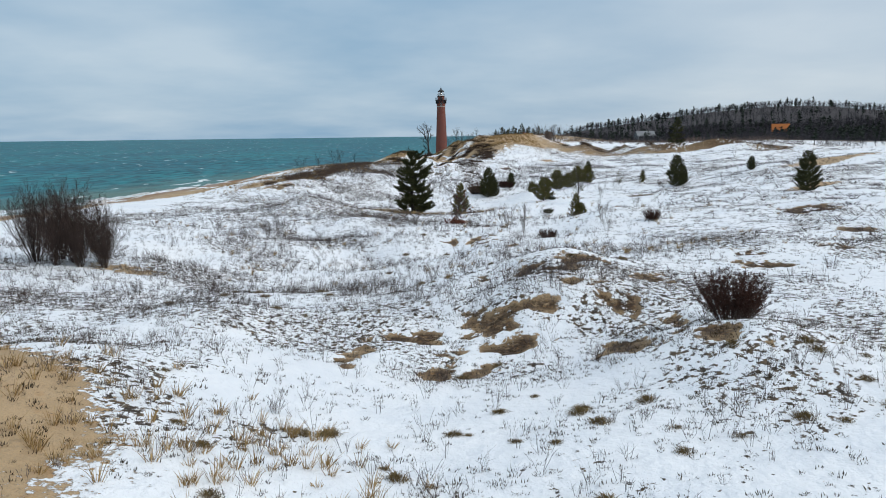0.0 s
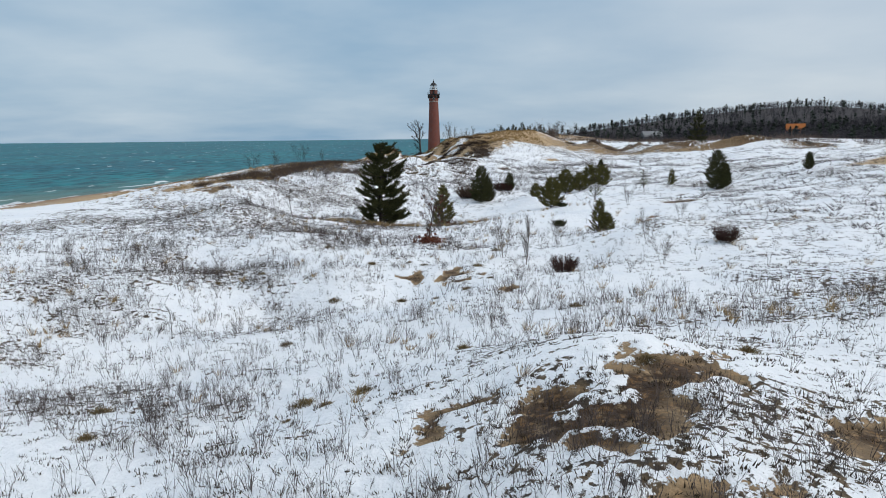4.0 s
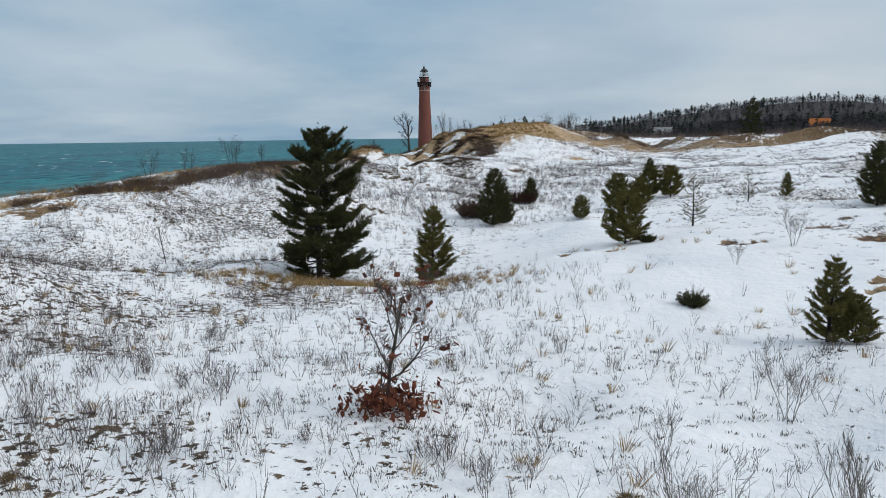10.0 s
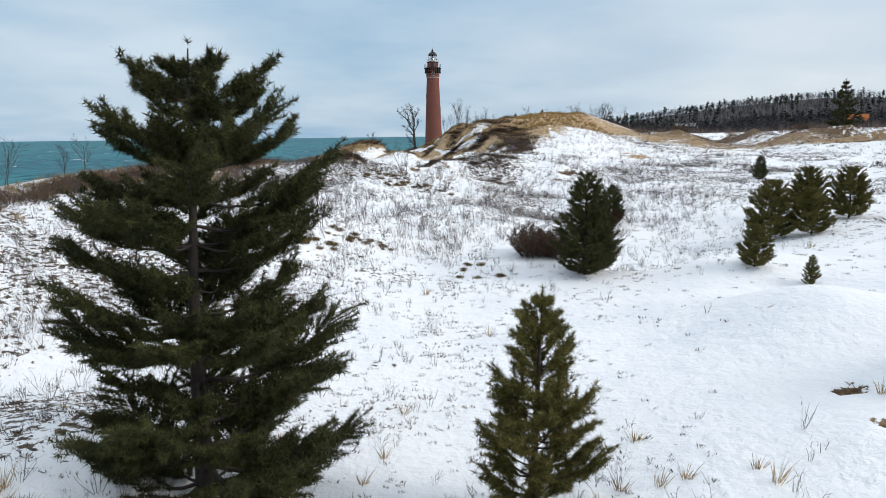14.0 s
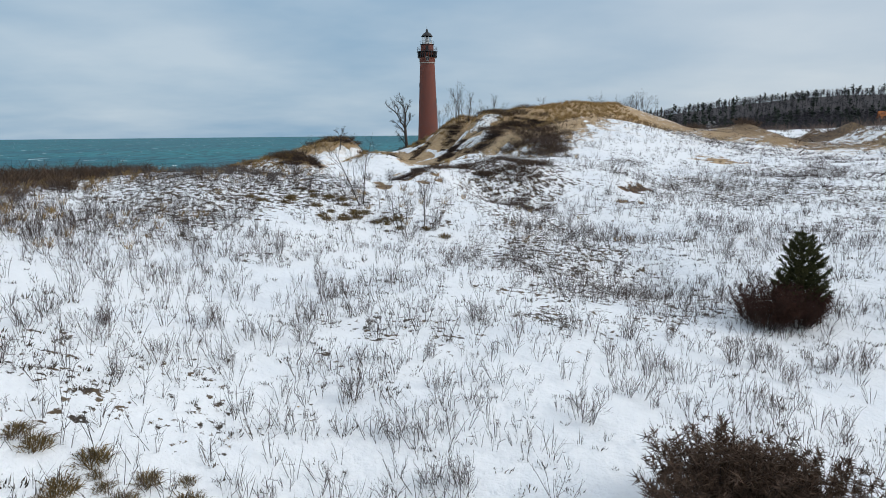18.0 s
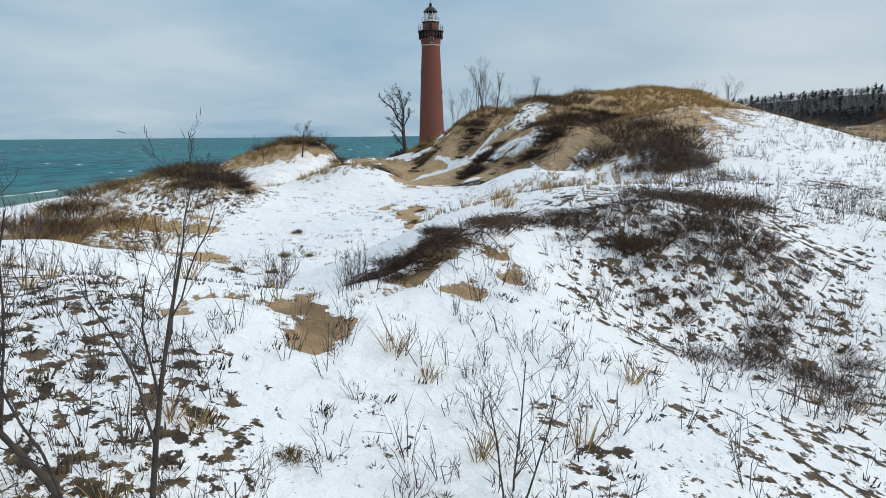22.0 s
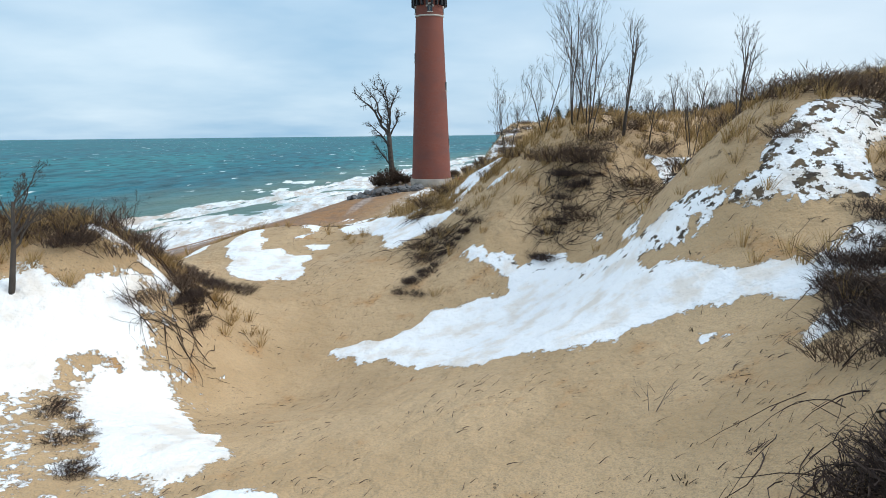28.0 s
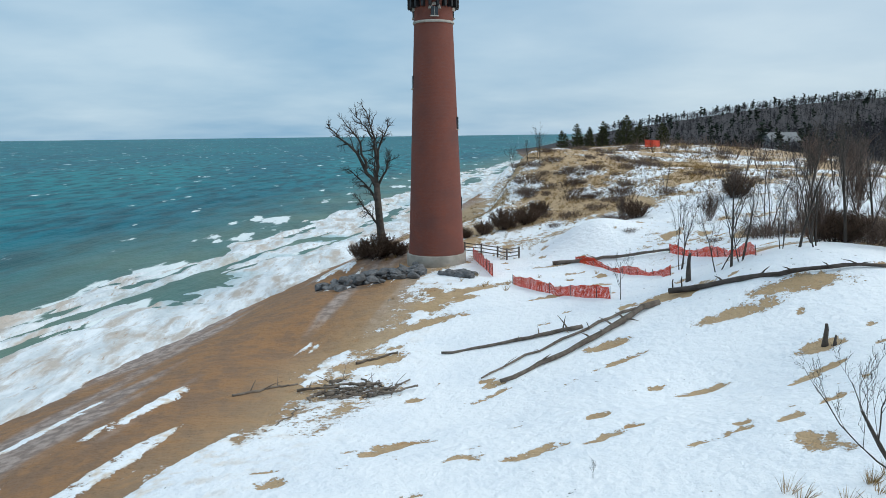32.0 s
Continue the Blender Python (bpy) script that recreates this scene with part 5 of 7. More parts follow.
def pine_meshes(height, width, whorls, per, seed, low=0.06, rise=0.25, shape=0.75, twigs=9, tuft=0.2, count=11, lopside=0.0, mat=None, gaps=0.0):
    """Meshes of a pine: a tapering trunk, limbs in whorls, and needle tufts along their shoots."""
    rng = np.random.default_rng(seed)
    trunk, limbs, crown = Soup(), Soup(), Soup()
    zs = np.linspace(-0.3, height, 9)
    wob = np.cumsum(rng.normal(0, 0.012 * height, (9, 2)), 0) * np.linspace(0, 1, 9)[:, None] * 0.5
    spine = np.column_stack([wob, zs])
    tube(trunk, spine, np.maximum(0.021 * height * (1 - zs / height * 0.93), 0.012), 8)
    tips, ways = [], []
    for k in range(whorls):
        f = low + (1 - low) * (k + rng.uniform(-0.3, 0.3)) / whorls
        f = min(max(f, low), 0.985)
        base = np.array([np.interp(f * height, zs, spine[:, 0]), np.interp(f * height, zs, spine[:, 1]), f * height])
        reach = 0.5 * width * (1 - f) ** shape * (0.45 + 0.55 * smooth(-0.02, 0.16, f - low + 0.05)) + 0.05 * width * (1 - f) + 0.03 * width
        reach *= 1 - 0.55 * smooth(0.84, 1.0, f)
        for j in range(per):
            if rng.random() < gaps:
                continue
            a = 2 * math.pi * (j + rng.uniform(-0.35, 0.35)) / per + k * 2.4
            length = reach * rng.uniform(0.62, 1.12) * (1 + lopside * math.cos(a))
            up = rise + 0.32 * f ** 2 + rng.uniform(-0.12, 0.12)
            s = np.linspace(0, 1, 5)
            out = np.array([math.cos(a), math.sin(a)])
            line = base + np.column_stack([np.outer(s * length, out), length * (up * s - 0.22 * s * (1 - s) * 2 + 0.18 * s ** 3)])
            tube(limbs, line, np.linspace(0.0075 * height * (1 - 0.7 * f) * (0.4 + 0.6 * length / max(0.1, 0.5 * width)), 0.006, 5), 4, False)
            nt = max(3, int(twigs * (0.35 + length / (0.5 * width))))
            for q in range(nt):
                u = rng.uniform(0.25, 1.0) ** 0.8
                o = np.array([np.interp(u, s, line[:, c]) for c in range(3)])
                side = rng.choice((-1, 1)) * rng.uniform(0.3, 1.1)
                d = np.array([math.cos(a + side), math.sin(a + side), rng.uniform(0.0, 0.6) + 0.35 * f])
                tl = (0.12 + 0.30 * (1 - 0.6 * u)) * length * rng.uniform(0.6, 1.1) + 0.08
                tube(limbs, [o, o + d * tl], (0.006, 0.003), 3, False)
                m = max(2, int(tl / (tuft * 0.85)) + 1)
                for g in np.linspace(0.25, 1.0, m):
                    tips.append(o + d * tl * g)
                    ways.append(d + (0, 0, 0.35))
            tips.append(line[-1])
            ways.append(line[-1] - line[-2] + (0, 0, 0.1))
    for g in np.linspace(0.8, 1.02, 6):
        tips.append(np.array([spine[-1][0], spine[-1][1], height * g]))
        ways.append((0, 0, 1.0))
    needle_tufts(crown, np.array(tips), np.array(ways), tuft, count, rng)
    return trunk.mesh("trunk", PINE_BARK, True), limbs.mesh("branchwork", PINE_BARK), crown.mesh("crown", mat or NEEDLES)


def plant(name, label, category, meshes, at, size=1.0, turn=0.0, group="", stretch=1.0):
    ob = new(name)
    ob.matrix_world = pose(at[0], at[1], gz(*at[:2]) - 0.05 if len(at) < 3 else at[2], 0, 0, turn) @ Matrix.Diagonal((size * stretch, size * stretch, size, 1))
    tagged(ob, label, category, group)
    for part_name, me in meshes:
        c = new(part_name, me)
        c.parent = ob
    return ob


def three(m):
    return list(zip(("trunk", "branchwork", "crown"), m))


PINE_BIG = three(pine_meshes(12.0, 7.0, 19, 6, 11, low=0.03, rise=0.02, shape=0.36, twigs=44, tuft=0.2, count=26, lopside=0.14, gaps=0.10))
PINE_DARK = three(pine_meshes(6.8, 3.7, 19, 6, 12, low=0.03, rise=0.4, shape=0.5, twigs=20, tuft=0.17, count=26, mat=OLIVE_NEEDLES))
PINE_YOUNG = three(pine_meshes(5.2, 2.7, 15, 5, 13, low=0.04, rise=0.45, shape=0.7, twigs=20, tuft=0.16, count=26, mat=YOUNG_NEEDLES))
PINE_ROUND = three(pine_meshes(4.3, 3.3, 13, 6, 14, low=0.03, rise=0.45, shape=0.5, twigs=20, tuft=0.16, count=26, mat=YOUNG_NEEDLES))
PINE_SPARSE = three(pine_meshes(4.6, 2.9, 12, 5, 15, low=0.1, rise=0.4, shape=0.7, twigs=6, tuft=0.14, count=8, mat=YOUNG_NEEDLES, gaps=0.2))
PINE_FAR = three(pine_meshes(10.5, 5.4, 12, 6, 16, low=0.05, rise=0.05, shape=0.6, twigs=11, tuft=0.45, count=15, gaps=0.06))

plant("white_pine", "tall dark green white pine with layered sweeping branches", "tree", PINE_BIG, (-5.2, 127.7), 0.96, 15)
for x, y, h, turn, kind in ((10.3, 153.3, 6.4, 0, 0), (11.5, 154.9, 4.4, 70, 0), (17.3, 174.2, 3.6, 40, 0), (48.6, 145.2, 6.5, 100, 0), (54.0, 104.2, 6.0, 160, 0), (50.5, 147.0, 4.0, 10, 0),
                            (3.4, 127.3, 6.0, 0, 1), (26.8, 137.0, 4.5, 80, 3), (44.5, 155.6, 2.9, 10, 1), (38.5, 152, 3.2, 60, 3),
                            (19.2, 131.3, 4.4, 0, 2), (19.4, 149.8, 2.5, 50, 2), (21.5, 147.6, 1.7, 20, 1), (27.0, 163.7, 4.6, 90, 2), (29.4, 162.2, 3.6, 150, 2), (32.9, 169.7, 4.2, 30, 2),
                            (34.7, 166.4, 4.2, 200, 2), (19.6, 102.7, 3.6, 20, 1), (20.4, 102.2, 2.0, 90, 2), (41, 196, 3.0, 0, 0), (66, 150, 3.0, 0, 0)):
    meshes, tall, label = ((PINE_DARK, 6.8, "bushy dark green pine standing in snow"), (PINE_YOUNG, 5.2, "slender young olive-green pine in snow"),
                           (PINE_ROUND, 4.3, "rounded young olive-green pine in snow"), (PINE_SPARSE, 4.6, "thin sparse young pine in snow"))[kind]
    plant("pine_tree", label, "tree", meshes, (x, y), h / tall, turn, "pines in the dune hollow")
plant("tall_pine", "tall dark pine standing alone behind the dunes", "tree", PINE_FAR, (85.1, 254.8), 1.12, 0)


def bare_tree_meshes(height, spread, seed, stems=1, levels=4, thick=0.02, lean=(0, 0), splits=3, mat=None, leaves=0, droop=0.0, start_low=0.28, keep=0.55, finest=0.003):
    """A leafless tree: forking limbs that thin out to fine twigs."""
    rng = np.random.default_rng(seed)
    stem, wood, leaf = Soup(), Soup(), Soup()
    fine_a, fine_b, fine_w = [], [], []

    def limb(o, d, length, r, level):
        n = 6 if level < 2 else 4
        pts = [o]
        w = unit(d)
        for k in range(n - 1):
            w = unit(w + rng.normal(0, 0.13 if level else 0.06, 3) + (0, 0, 0.08 if level else 0.02))
            pts.append(pts[-1] + w * length / (n - 1))
        pts = np.array(pts)
        end = r * (0.45 if level < levels else 0.3)
        if level >= levels - 1 and r < 0.012:
            fine_a.append(pts[0])
            fine_b.append(pts[-1])
            fine_w.append(max(r, finest + 0.001))
        else:
            tube(wood if level else stem, pts, np.linspace(r, end, n), 7 if level == 0 else (5 if level == 1 else 3), level == 0)
        if leaves and level >= levels - 2:
            for q in range(leaves):
                c = pts[rng.integers(0, n)] + rng.normal(0, 0.05, 3)
                if c[2] > 0.7 and rng.random() < 0.965:
                    continue
                e = rng.normal(0, 0.05, 3)
                f = rng.normal(0, 0.05, 3)
                leaf.add([c - e, c + f, c + e, c - f], [[0, 1, 2, 3]])
        if level >= levels:
            return
        count = splits + (1 if level else 2) + int(rng.integers(0, 2))
        for k in range(count):
            u = start_low + (1 - start_low) * (k + rng.uniform(0.2, 0.9)) / count
            p = np.array([np.interp(u, np.linspace(0, 1, n), pts[:, c]) for c in range(3)])
            a = rng.uniform(0, 2 * math.pi)
            side = unit(np.cross(w, (math.cos(a), math.sin(a), 0.3)))
            ang = rng.uniform(0.45, 0.95)
            limb(p, w * math.cos(ang) + side * math.sin(ang) * spread + (0, 0, 0.12 - droop), length * rng.uniform(0.42, 0.62) * (1.12 - 0.45 * u), max(r * (1 - 0.55 * u) * keep, finest), level + 1)

    for s in range(stems):
        a = 2 * math.pi * s / max(stems, 1) + rng.uniform(-0.5, 0.5)
        tilt = 0.0 if stems == 1 else rng.uniform(0.10, 0.38)
        limb(np.array([0.12 * math.cos(a) * (stems > 1), 0.12 * math.sin(a) * (stems > 1), -0.2]), np.array([lean[0] + tilt * math.cos(a), lean[1] + tilt * math.sin(a), 1.0]),
             height * rng.uniform(0.7, 0.95) * (0.86 if stems == 1 else 0.95), thick * height * (1 if stems == 1 else 0.7), 0)
    if fine_a:
        ribbons(wood, np.array(fine_a), np.array(fine_b), np.array(fine_w), rng.normal(0, 0.02, (len(fine_a), 3)), rng)
    out = [("trunk", stem.mesh("trunk", mat or BARK, True)), ("crown", wood.mesh("crown", mat or BARK))]
    if leaves:
        for q in range(700):
            c = np.array([*rng.normal(0, 0.55, 2), abs(rng.normal(0.05, 0.22))])
            e, f = rng.normal(0, 0.05, 3), rng.normal(0, 0.05, 3)
            leaf.add([c - e, c + f, c + e, c - f], [[0, 1, 2, 3]])
        out.append(("foliage", leaf.mesh("foliage", OAK_LEAVES)))
    return out


SAPLING = [bare_tree_meshes(3.0, 0.8, 21, 1, 3, 0.009, splits=4), bare_tree_meshes(3.0, 0.8, 22, 3, 3, 0.009, splits=3), bare_tree_meshes(3.0, 0.55, 23, 1, 3, 0.010, lean=(0.12, 0.05), splits=5)]
BIRCH = [bare_tree_meshes(3.2, 0.7, 24, 4, 3, 0.008, splits=5, mat=PALE_BARK), bare_tree_meshes(5.0, 0.32, 25, 1, 3, 0.007, splits=9, mat=PALE_BARK, start_low=0.08)]
CREST = [bare_tree_meshes(6.0, 0.7, 26, 2, 4, 0.011, splits=3), bare_tree_meshes(6.0, 0.65, 27, 3, 4, 0.010, splits=3), bare_tree_meshes(6.0, 0.8, 28, 1, 4, 0.014, lean=(0.15, 0), splits=3)]
GNARLED = bare_tree_meshes(4.6, 1.1, 29, 1, 4, 0.024, lean=(0.12, 0.1), splits=4, start_low=0.5, keep=0.62, finest=0.006)


def spray(wood, fine, line, r0, r1, rng, count, reach, level=0):
    """A limb along a line, with side branches that fork down to twigs."""
    line = np.asarray(line, float)
    t = np.linspace(0, 1, len(line))
    u = np.linspace(0, 1, 9)
    p = np.column_stack([np.interp(u, t, line[:, c]) for c in range(3)])
    p[1:-1] += rng.normal(0, 0.012 * np.linalg.norm(line[-1] - line[0]), (7, 3))
    tube(wood, p, np.linspace(r0, r1, 9), 6 if level == 0 else 4, False)
    for k in range(count):
        v = 0.22 + 0.78 * (k + rng.uniform(0.1, 0.9)) / count
        o = np.array([np.interp(v, u, p[:, c]) for c in range(3)])
        along = unit(p[min(8, int(v * 8) + 1)] - p[int(v * 7.9)])
        d = unit(along * 0.9 + rng.normal(0, 0.62, 3) + (0, 0, 0.12))
        ln = reach * rng.uniform(0.45, 1.0) * (1.15 - 0.5 * v)
        if level < 2:
            bend = unit(d + rng.normal(0, 0.25, 3) + (0, 0, 0.15))
            spray(wood, fine, (o, o + d * ln * 0.5, o + (d + bend) * ln * 0.5), max(0.013, r0 * (0.42 - 0.12 * v)), 0.009, rng, max(4, int(count * 0.65)), reach * 0.5, level + 1)
        else:
            fine.append((o, o + d * ln))


def cottonwood_meshes():
    """A broad old tree: a short trunk that parts into rising limbs, most of them leaning to the lake."""
    rng = np.random.default_rng(31)
    stem, wood, fine = Soup(), Soup(), []
    tube(stem, [(0.1, 0, -0.4), (0, 0, 0.3), (-0.3, 0, 2.4), (-0.5, 0.1, 5.0), (-0.6, 0, 7.8)], (0.75, 0.56, 0.46, 0.42, 0.34), 10)
    for line, r in ((((-0.45, 0, 2.8), (-1.5, -0.2, 4.2), (-2.7, -0.3, 6.0)), 0.13), (((-0.5, 0, 5.3), (-1.7, 0.3, 7.4), (-3.9, 0.6, 9.4)), 0.16),
                    (((-0.6, 0, 7.2), (-1.6, 0.2, 9.0), (-2.8, 0.3, 11.2), (-4.7, 0.2, 13.0), (-6.2, 0.2, 14.2)), 0.22), (((-1.7, 0.2, 9.4), (-2.4, -0.5, 12.6), (-4.0, -1.0, 14.7)), 0.14),
                    (((-0.6, 0, 7.6), (-0.5, 0, 10.4), (-0.9, 0.3, 13.2), (-1.6, 0.2, 16.0)), 0.22), (((-0.9, 0.2, 12.8), (-1.8, 0.6, 14.2), (-3.0, 0.8, 15.5)), 0.10),
                    (((-0.5, 0, 7.4), (0.5, -0.4, 9.2), (1.2, -0.8, 11.0)), 0.14), (((-0.5, 0, 10.2), (0.0, -0.6, 12.4), (1.0, -1.0, 14.3)), 0.14), (((-0.6, 0, 6.6), (-0.8, 1.5, 9.0), (-0.9, 2.8, 12.5)), 0.15)):
        spray(wood, fine, line, r * 1.3, 0.04, rng, 11, 1.9)
    a = np.array([f[0] for f in fine])
    b = np.array([f[1] for f in fine])
    ribbons(wood, a, b, np.full(len(a), 0.014), rng.normal(0, 0.04, (len(a), 3)), rng)
    return [("trunk", stem.mesh("trunk", BARK, True)), ("crown", wood.mesh("crown", BARK))]


COTTONWOOD = cottonwood_meshes()
THICKET = bare_tree_meshes(3.8, 0.55, 32, 20, 3, 0.007, splits=5, mat=DARK_TWIGS, start_low=0.06, finest=0.0035)
BROWN_THICKET = bare_tree_meshes(3.8, 0.6, 38, 15, 3, 0.008, splits=5, mat=BROWN_TWIGS, start_low=0.06, finest=0.006)
BUSHES = [bare_tree_meshes(1.15, 0.9, 34 + k, 9, 2, 0.009, splits=3, mat=m_, start_low=0.15, finest=0.0045) for k, m_ in enumerate((TWIGS, DARK_TWIGS, TWIGS))]
OAK = bare_tree_meshes(4.6, 1.7, 33, 1, 4, 0.014, splits=5, leaves=2, start_low=0.10, finest=0.006, droop=0.05)

plant("young_oak", "small bare oak holding rust-red dead leaves", "tree", OAK, (2.2, 96.5), 1.15)
plant("birch_sapling", "pale many-stemmed bare birch in snow", "tree", BIRCH[0], (8.4, 87.1), 1.0, 0, "bare saplings")
plant("birch_sapling", "tall thin pale bare birch in snow", "tree", BIRCH[1], (10.1, 85.5), 1.02, 40, "bare saplings")
for x, y, h, turn in ((19.6, 85.3, 2.8, 0), (18.4, 77.7, 2.0, 60), (14.2, 95.1, 2.4, 20), (27.6, 121, 2.6, 0), (22.5, 118, 1.6, 50), (30, 108, 2.2, 80), (40, 128, 2.4, 0)):
    plant("birch_sapling", "pale many-stemmed bare birch in snow", "tree", BIRCH[0], (x, y), h / 3.2, turn, "bare saplings")
for k, (x, y, h) in enumerate(((-18.3, 131.4, 5.0), (-11.3, 156.2, 2.8), (-10.7, 156.5, 3.2), (-10.0, 156.6, 2.6), (-9.1, 157.3, 2.2), (-6.9, 158.2, 2.7), (-25, 177, 5.2), (-27, 182, 5.8), (-22, 179, 4.4),
                               (-30, 172, 4.4), (-33, 165, 5.0), (-29, 167, 3.6), (-1.4, 188.3, 1.8), (0.1, 185.4, 3.2), (1.3, 186.7, 3.1), (2.0, 186.9, 1.5), (1.4, 190.2, 2.4),
                               (-12, 70, 2.2), (-22, 80, 2.4), (-20, 82, 2.0), (-15.5, 247.5, 2.0), (-16.5, 250, 2.4), (-10.5, 252, 1.8), (4.1, 283.2, 0.9), (12.6, 308.8, 4.2))):
    plant("sapling", "leafless grey sapling with thin upright twigs", "tree", SAPLING[k % 3], (x, y), h / 3.0, 57 * k, "bare saplings")
plant("forked_tree", "leafless forked young tree with dark bark", "tree", CREST[0], (-2.5, 188.5), 0.8, 65)
for k, (x, y, h) in enumerate(((8.1, 271.1, 6.8), (8.6, 270.0, 6.4), (9.6, 272.2, 5.8), (5.8, 258.8, 3.6), (5.5, 260.3, 5.4), (10.9, 256.6, 5.6),
                               (17, 271, 3.8), (19, 272.5, 3.0), (14, 268, 3.4), (26, 277, 2.4), (42, 280, 5.0), (39, 282, 2.6), (47, 285, 3.0),
                               (19.0, 314.1, 6.2), (19.2, 305.9, 6.8), (18.6, 306.6, 5.6), (20.0, 306.2, 6.0), (22.9, 304.4, 6.6), (23.7, 303.9, 7.0), (22.2, 305.2, 4.8), (27, 306, 8.5),
                               (33, 313, 8.0), (29, 320, 7.0), (37, 318, 8.0), (25, 346, 4.6), (31, 351, 4.2), (38, 344, 6.0), (15.5, 384, 5.4), (19, 378, 6.0), (17.5, 381, 4.0), (40, 356, 5.5), (44, 330, 7.5), (42, 315, 9.5), (50, 326, 10.0),
                               (34, 324, 8.0), (40, 333, 8.0), (54, 335, 10.0), (47, 340, 8.5), (50, 314, 10.0), (58, 330, 10.0), (2.9, 262.9, 3.6), (10.4, 271.8, 6.4), (11.5, 272.6, 6.2), (12.6, 271.5, 4.2),
                               (7.3, 259.0, 5.2), (4.4, 261.3, 3.8), (6.0, 259.9, 4.6), (8.4, 259.0, 2.2), (9.3, 258.7, 2.0), (10.0, 258.5, 3.2))):
    plant("bare_tree", "leafless grey-barked dune tree", "tree", CREST[k % 3], (x, y), h / 6.0, 83 * k, "bare trees on the dunes")
plant("gnarled_tree", "small twisted bare tree on a sandy mound", "tree", GNARLED, (-12.0, 248.2), 0.8, 10)
plant("cottonwood", "large bare cottonwood beside the lighthouse", "tree", COTTONWOOD, (-5.8, 340.6), 1.0, 0)
for x, y, s, turn in ((-30.8, 60.3, 1.6, 0), (-29.0, 61.2, 1.35, 50), (-32.6, 61.2, 1.5, 90), (-31.5, 58.6, 1.15, 10), (-29.8, 59.0, 1.0, 130), (-34, 60, 1.5, 30), (-28.2, 59.8, 0.9, 70)):
    plant("thicket", "dense dark leafless thicket", "shrub", THICKET, (x, y), s, turn, "bare thickets")
for k, (x, y, s) in enumerate(((29, 303, 1.1), (26, 308, 1.2), (31, 306, 1.3), (40, 325, 1.3), (28, 330, 0.8),
                               (22, 340, 0.7), (52, 345, 1.5), (34, 338, 1.0), (56, 360, 1.5))):
    plant("thicket", "dense brown leafless thicket", "shrub", BROWN_THICKET, (x, y), s, 40 * k, "bare thickets")


def juniper_meshes(height, width, seed, mat, stems=120, wood=True):
    """A low spreading evergreen: feathery shoots fanning up and out from one root."""
    rng = np.random.default_rng(seed)
    stem, leaf = Soup(), Soup()
    a = rng.uniform(0, 2 * np.pi, stems)
    r = np.sqrt(rng.uniform(0.02, 1, stems))
    tip = np.column_stack([0.5 * width * r * np.cos(a), 0.5 * width * r * np.sin(a), height * (0.45 + 0.55 * np.sqrt(1 - 0.75 * r ** 2)) * rng.uniform(0.65, 1.1, stems)])
    root = np.column_stack([0.18 * width * r * np.cos(a), 0.18 * width * r * np.sin(a), 0 * a - 0.05])
    ribbons(stem, root, tip, np.full(stems, 0.012), rng.normal(0, 0.04, (stems, 3)), rng)
    pts, ways = [], []
    for k in range(stems):
        for g in np.linspace(0.35, 1.0, 7):
            pts.append(root[k] + (tip[k] - root[k]) * g + rng.normal(0, 0.05, 3))
            ways.append(tip[k] - root[k])
    needle_tufts(leaf, np.array(pts), np.array(ways), 0.2, 17, rng)
    return [("branchwork", stem.mesh("branchwork", DARK_TWIGS)), ("foliage", leaf.mesh("foliage", mat))]


JUNIPER = juniper_meshes(2.2, 4.0, 41, RED_NEEDLES, 170)
LOW_JUNIPER = juniper_meshes(1.0, 2.4, 42, NEEDLES, 90)
BROWN_SHRUB = juniper_meshes(1.9, 2.8, 43, leafy("brown_shrub_twigs", (0.070, 0.042, 0.028), (0.125, 0.080, 0.055)), 130)
for x, y, s, turn in ((14.3, 35.4, 1.1, 0), (25.0, 83.6, 0.62, 30), (12.7, 83.2, 0.66, 80), (15.2, 172.8, 0.85, 10), (16.6, 172.9, 0.72, 60)):
    plant("juniper", "spreading winter-brown juniper in snow", "shrub", JUNIPER, (x, y), s, turn, "junipers", 0.95)
for x, y, s in ((16.9, 110.0, 0.75), (20.7, 130.2, 0.7)):
    plant("low_juniper", "low dark green juniper mat in snow", "shrub", LOW_JUNIPER, (x, y), s, 0, "junipers")
for x, y, s in ((7.6, 158.4, 1.15), (9.3, 158.2, 0.95), (8.5, 159.4, 0.8), (-6.1, 335.2, 1.35), (-8.0, 336.5, 1.0), (-3.9, 335.2, 0.8), (9.5, 348.4, 1.4), (12.4, 349.5, 1.2), (6.6, 347, 0.9), (14.5, 353, 1.0), (23, 338, 1.0), (27.4, 307.6, 1.2), (34.5, 338, 1.2), (4.0, 346, 0.7)):
    plant("brown_shrub", "dense brown leafless shrub", "shrub", BROWN_SHRUB, (x, y), s, 30 * x, "brown shrubs", 1.2)

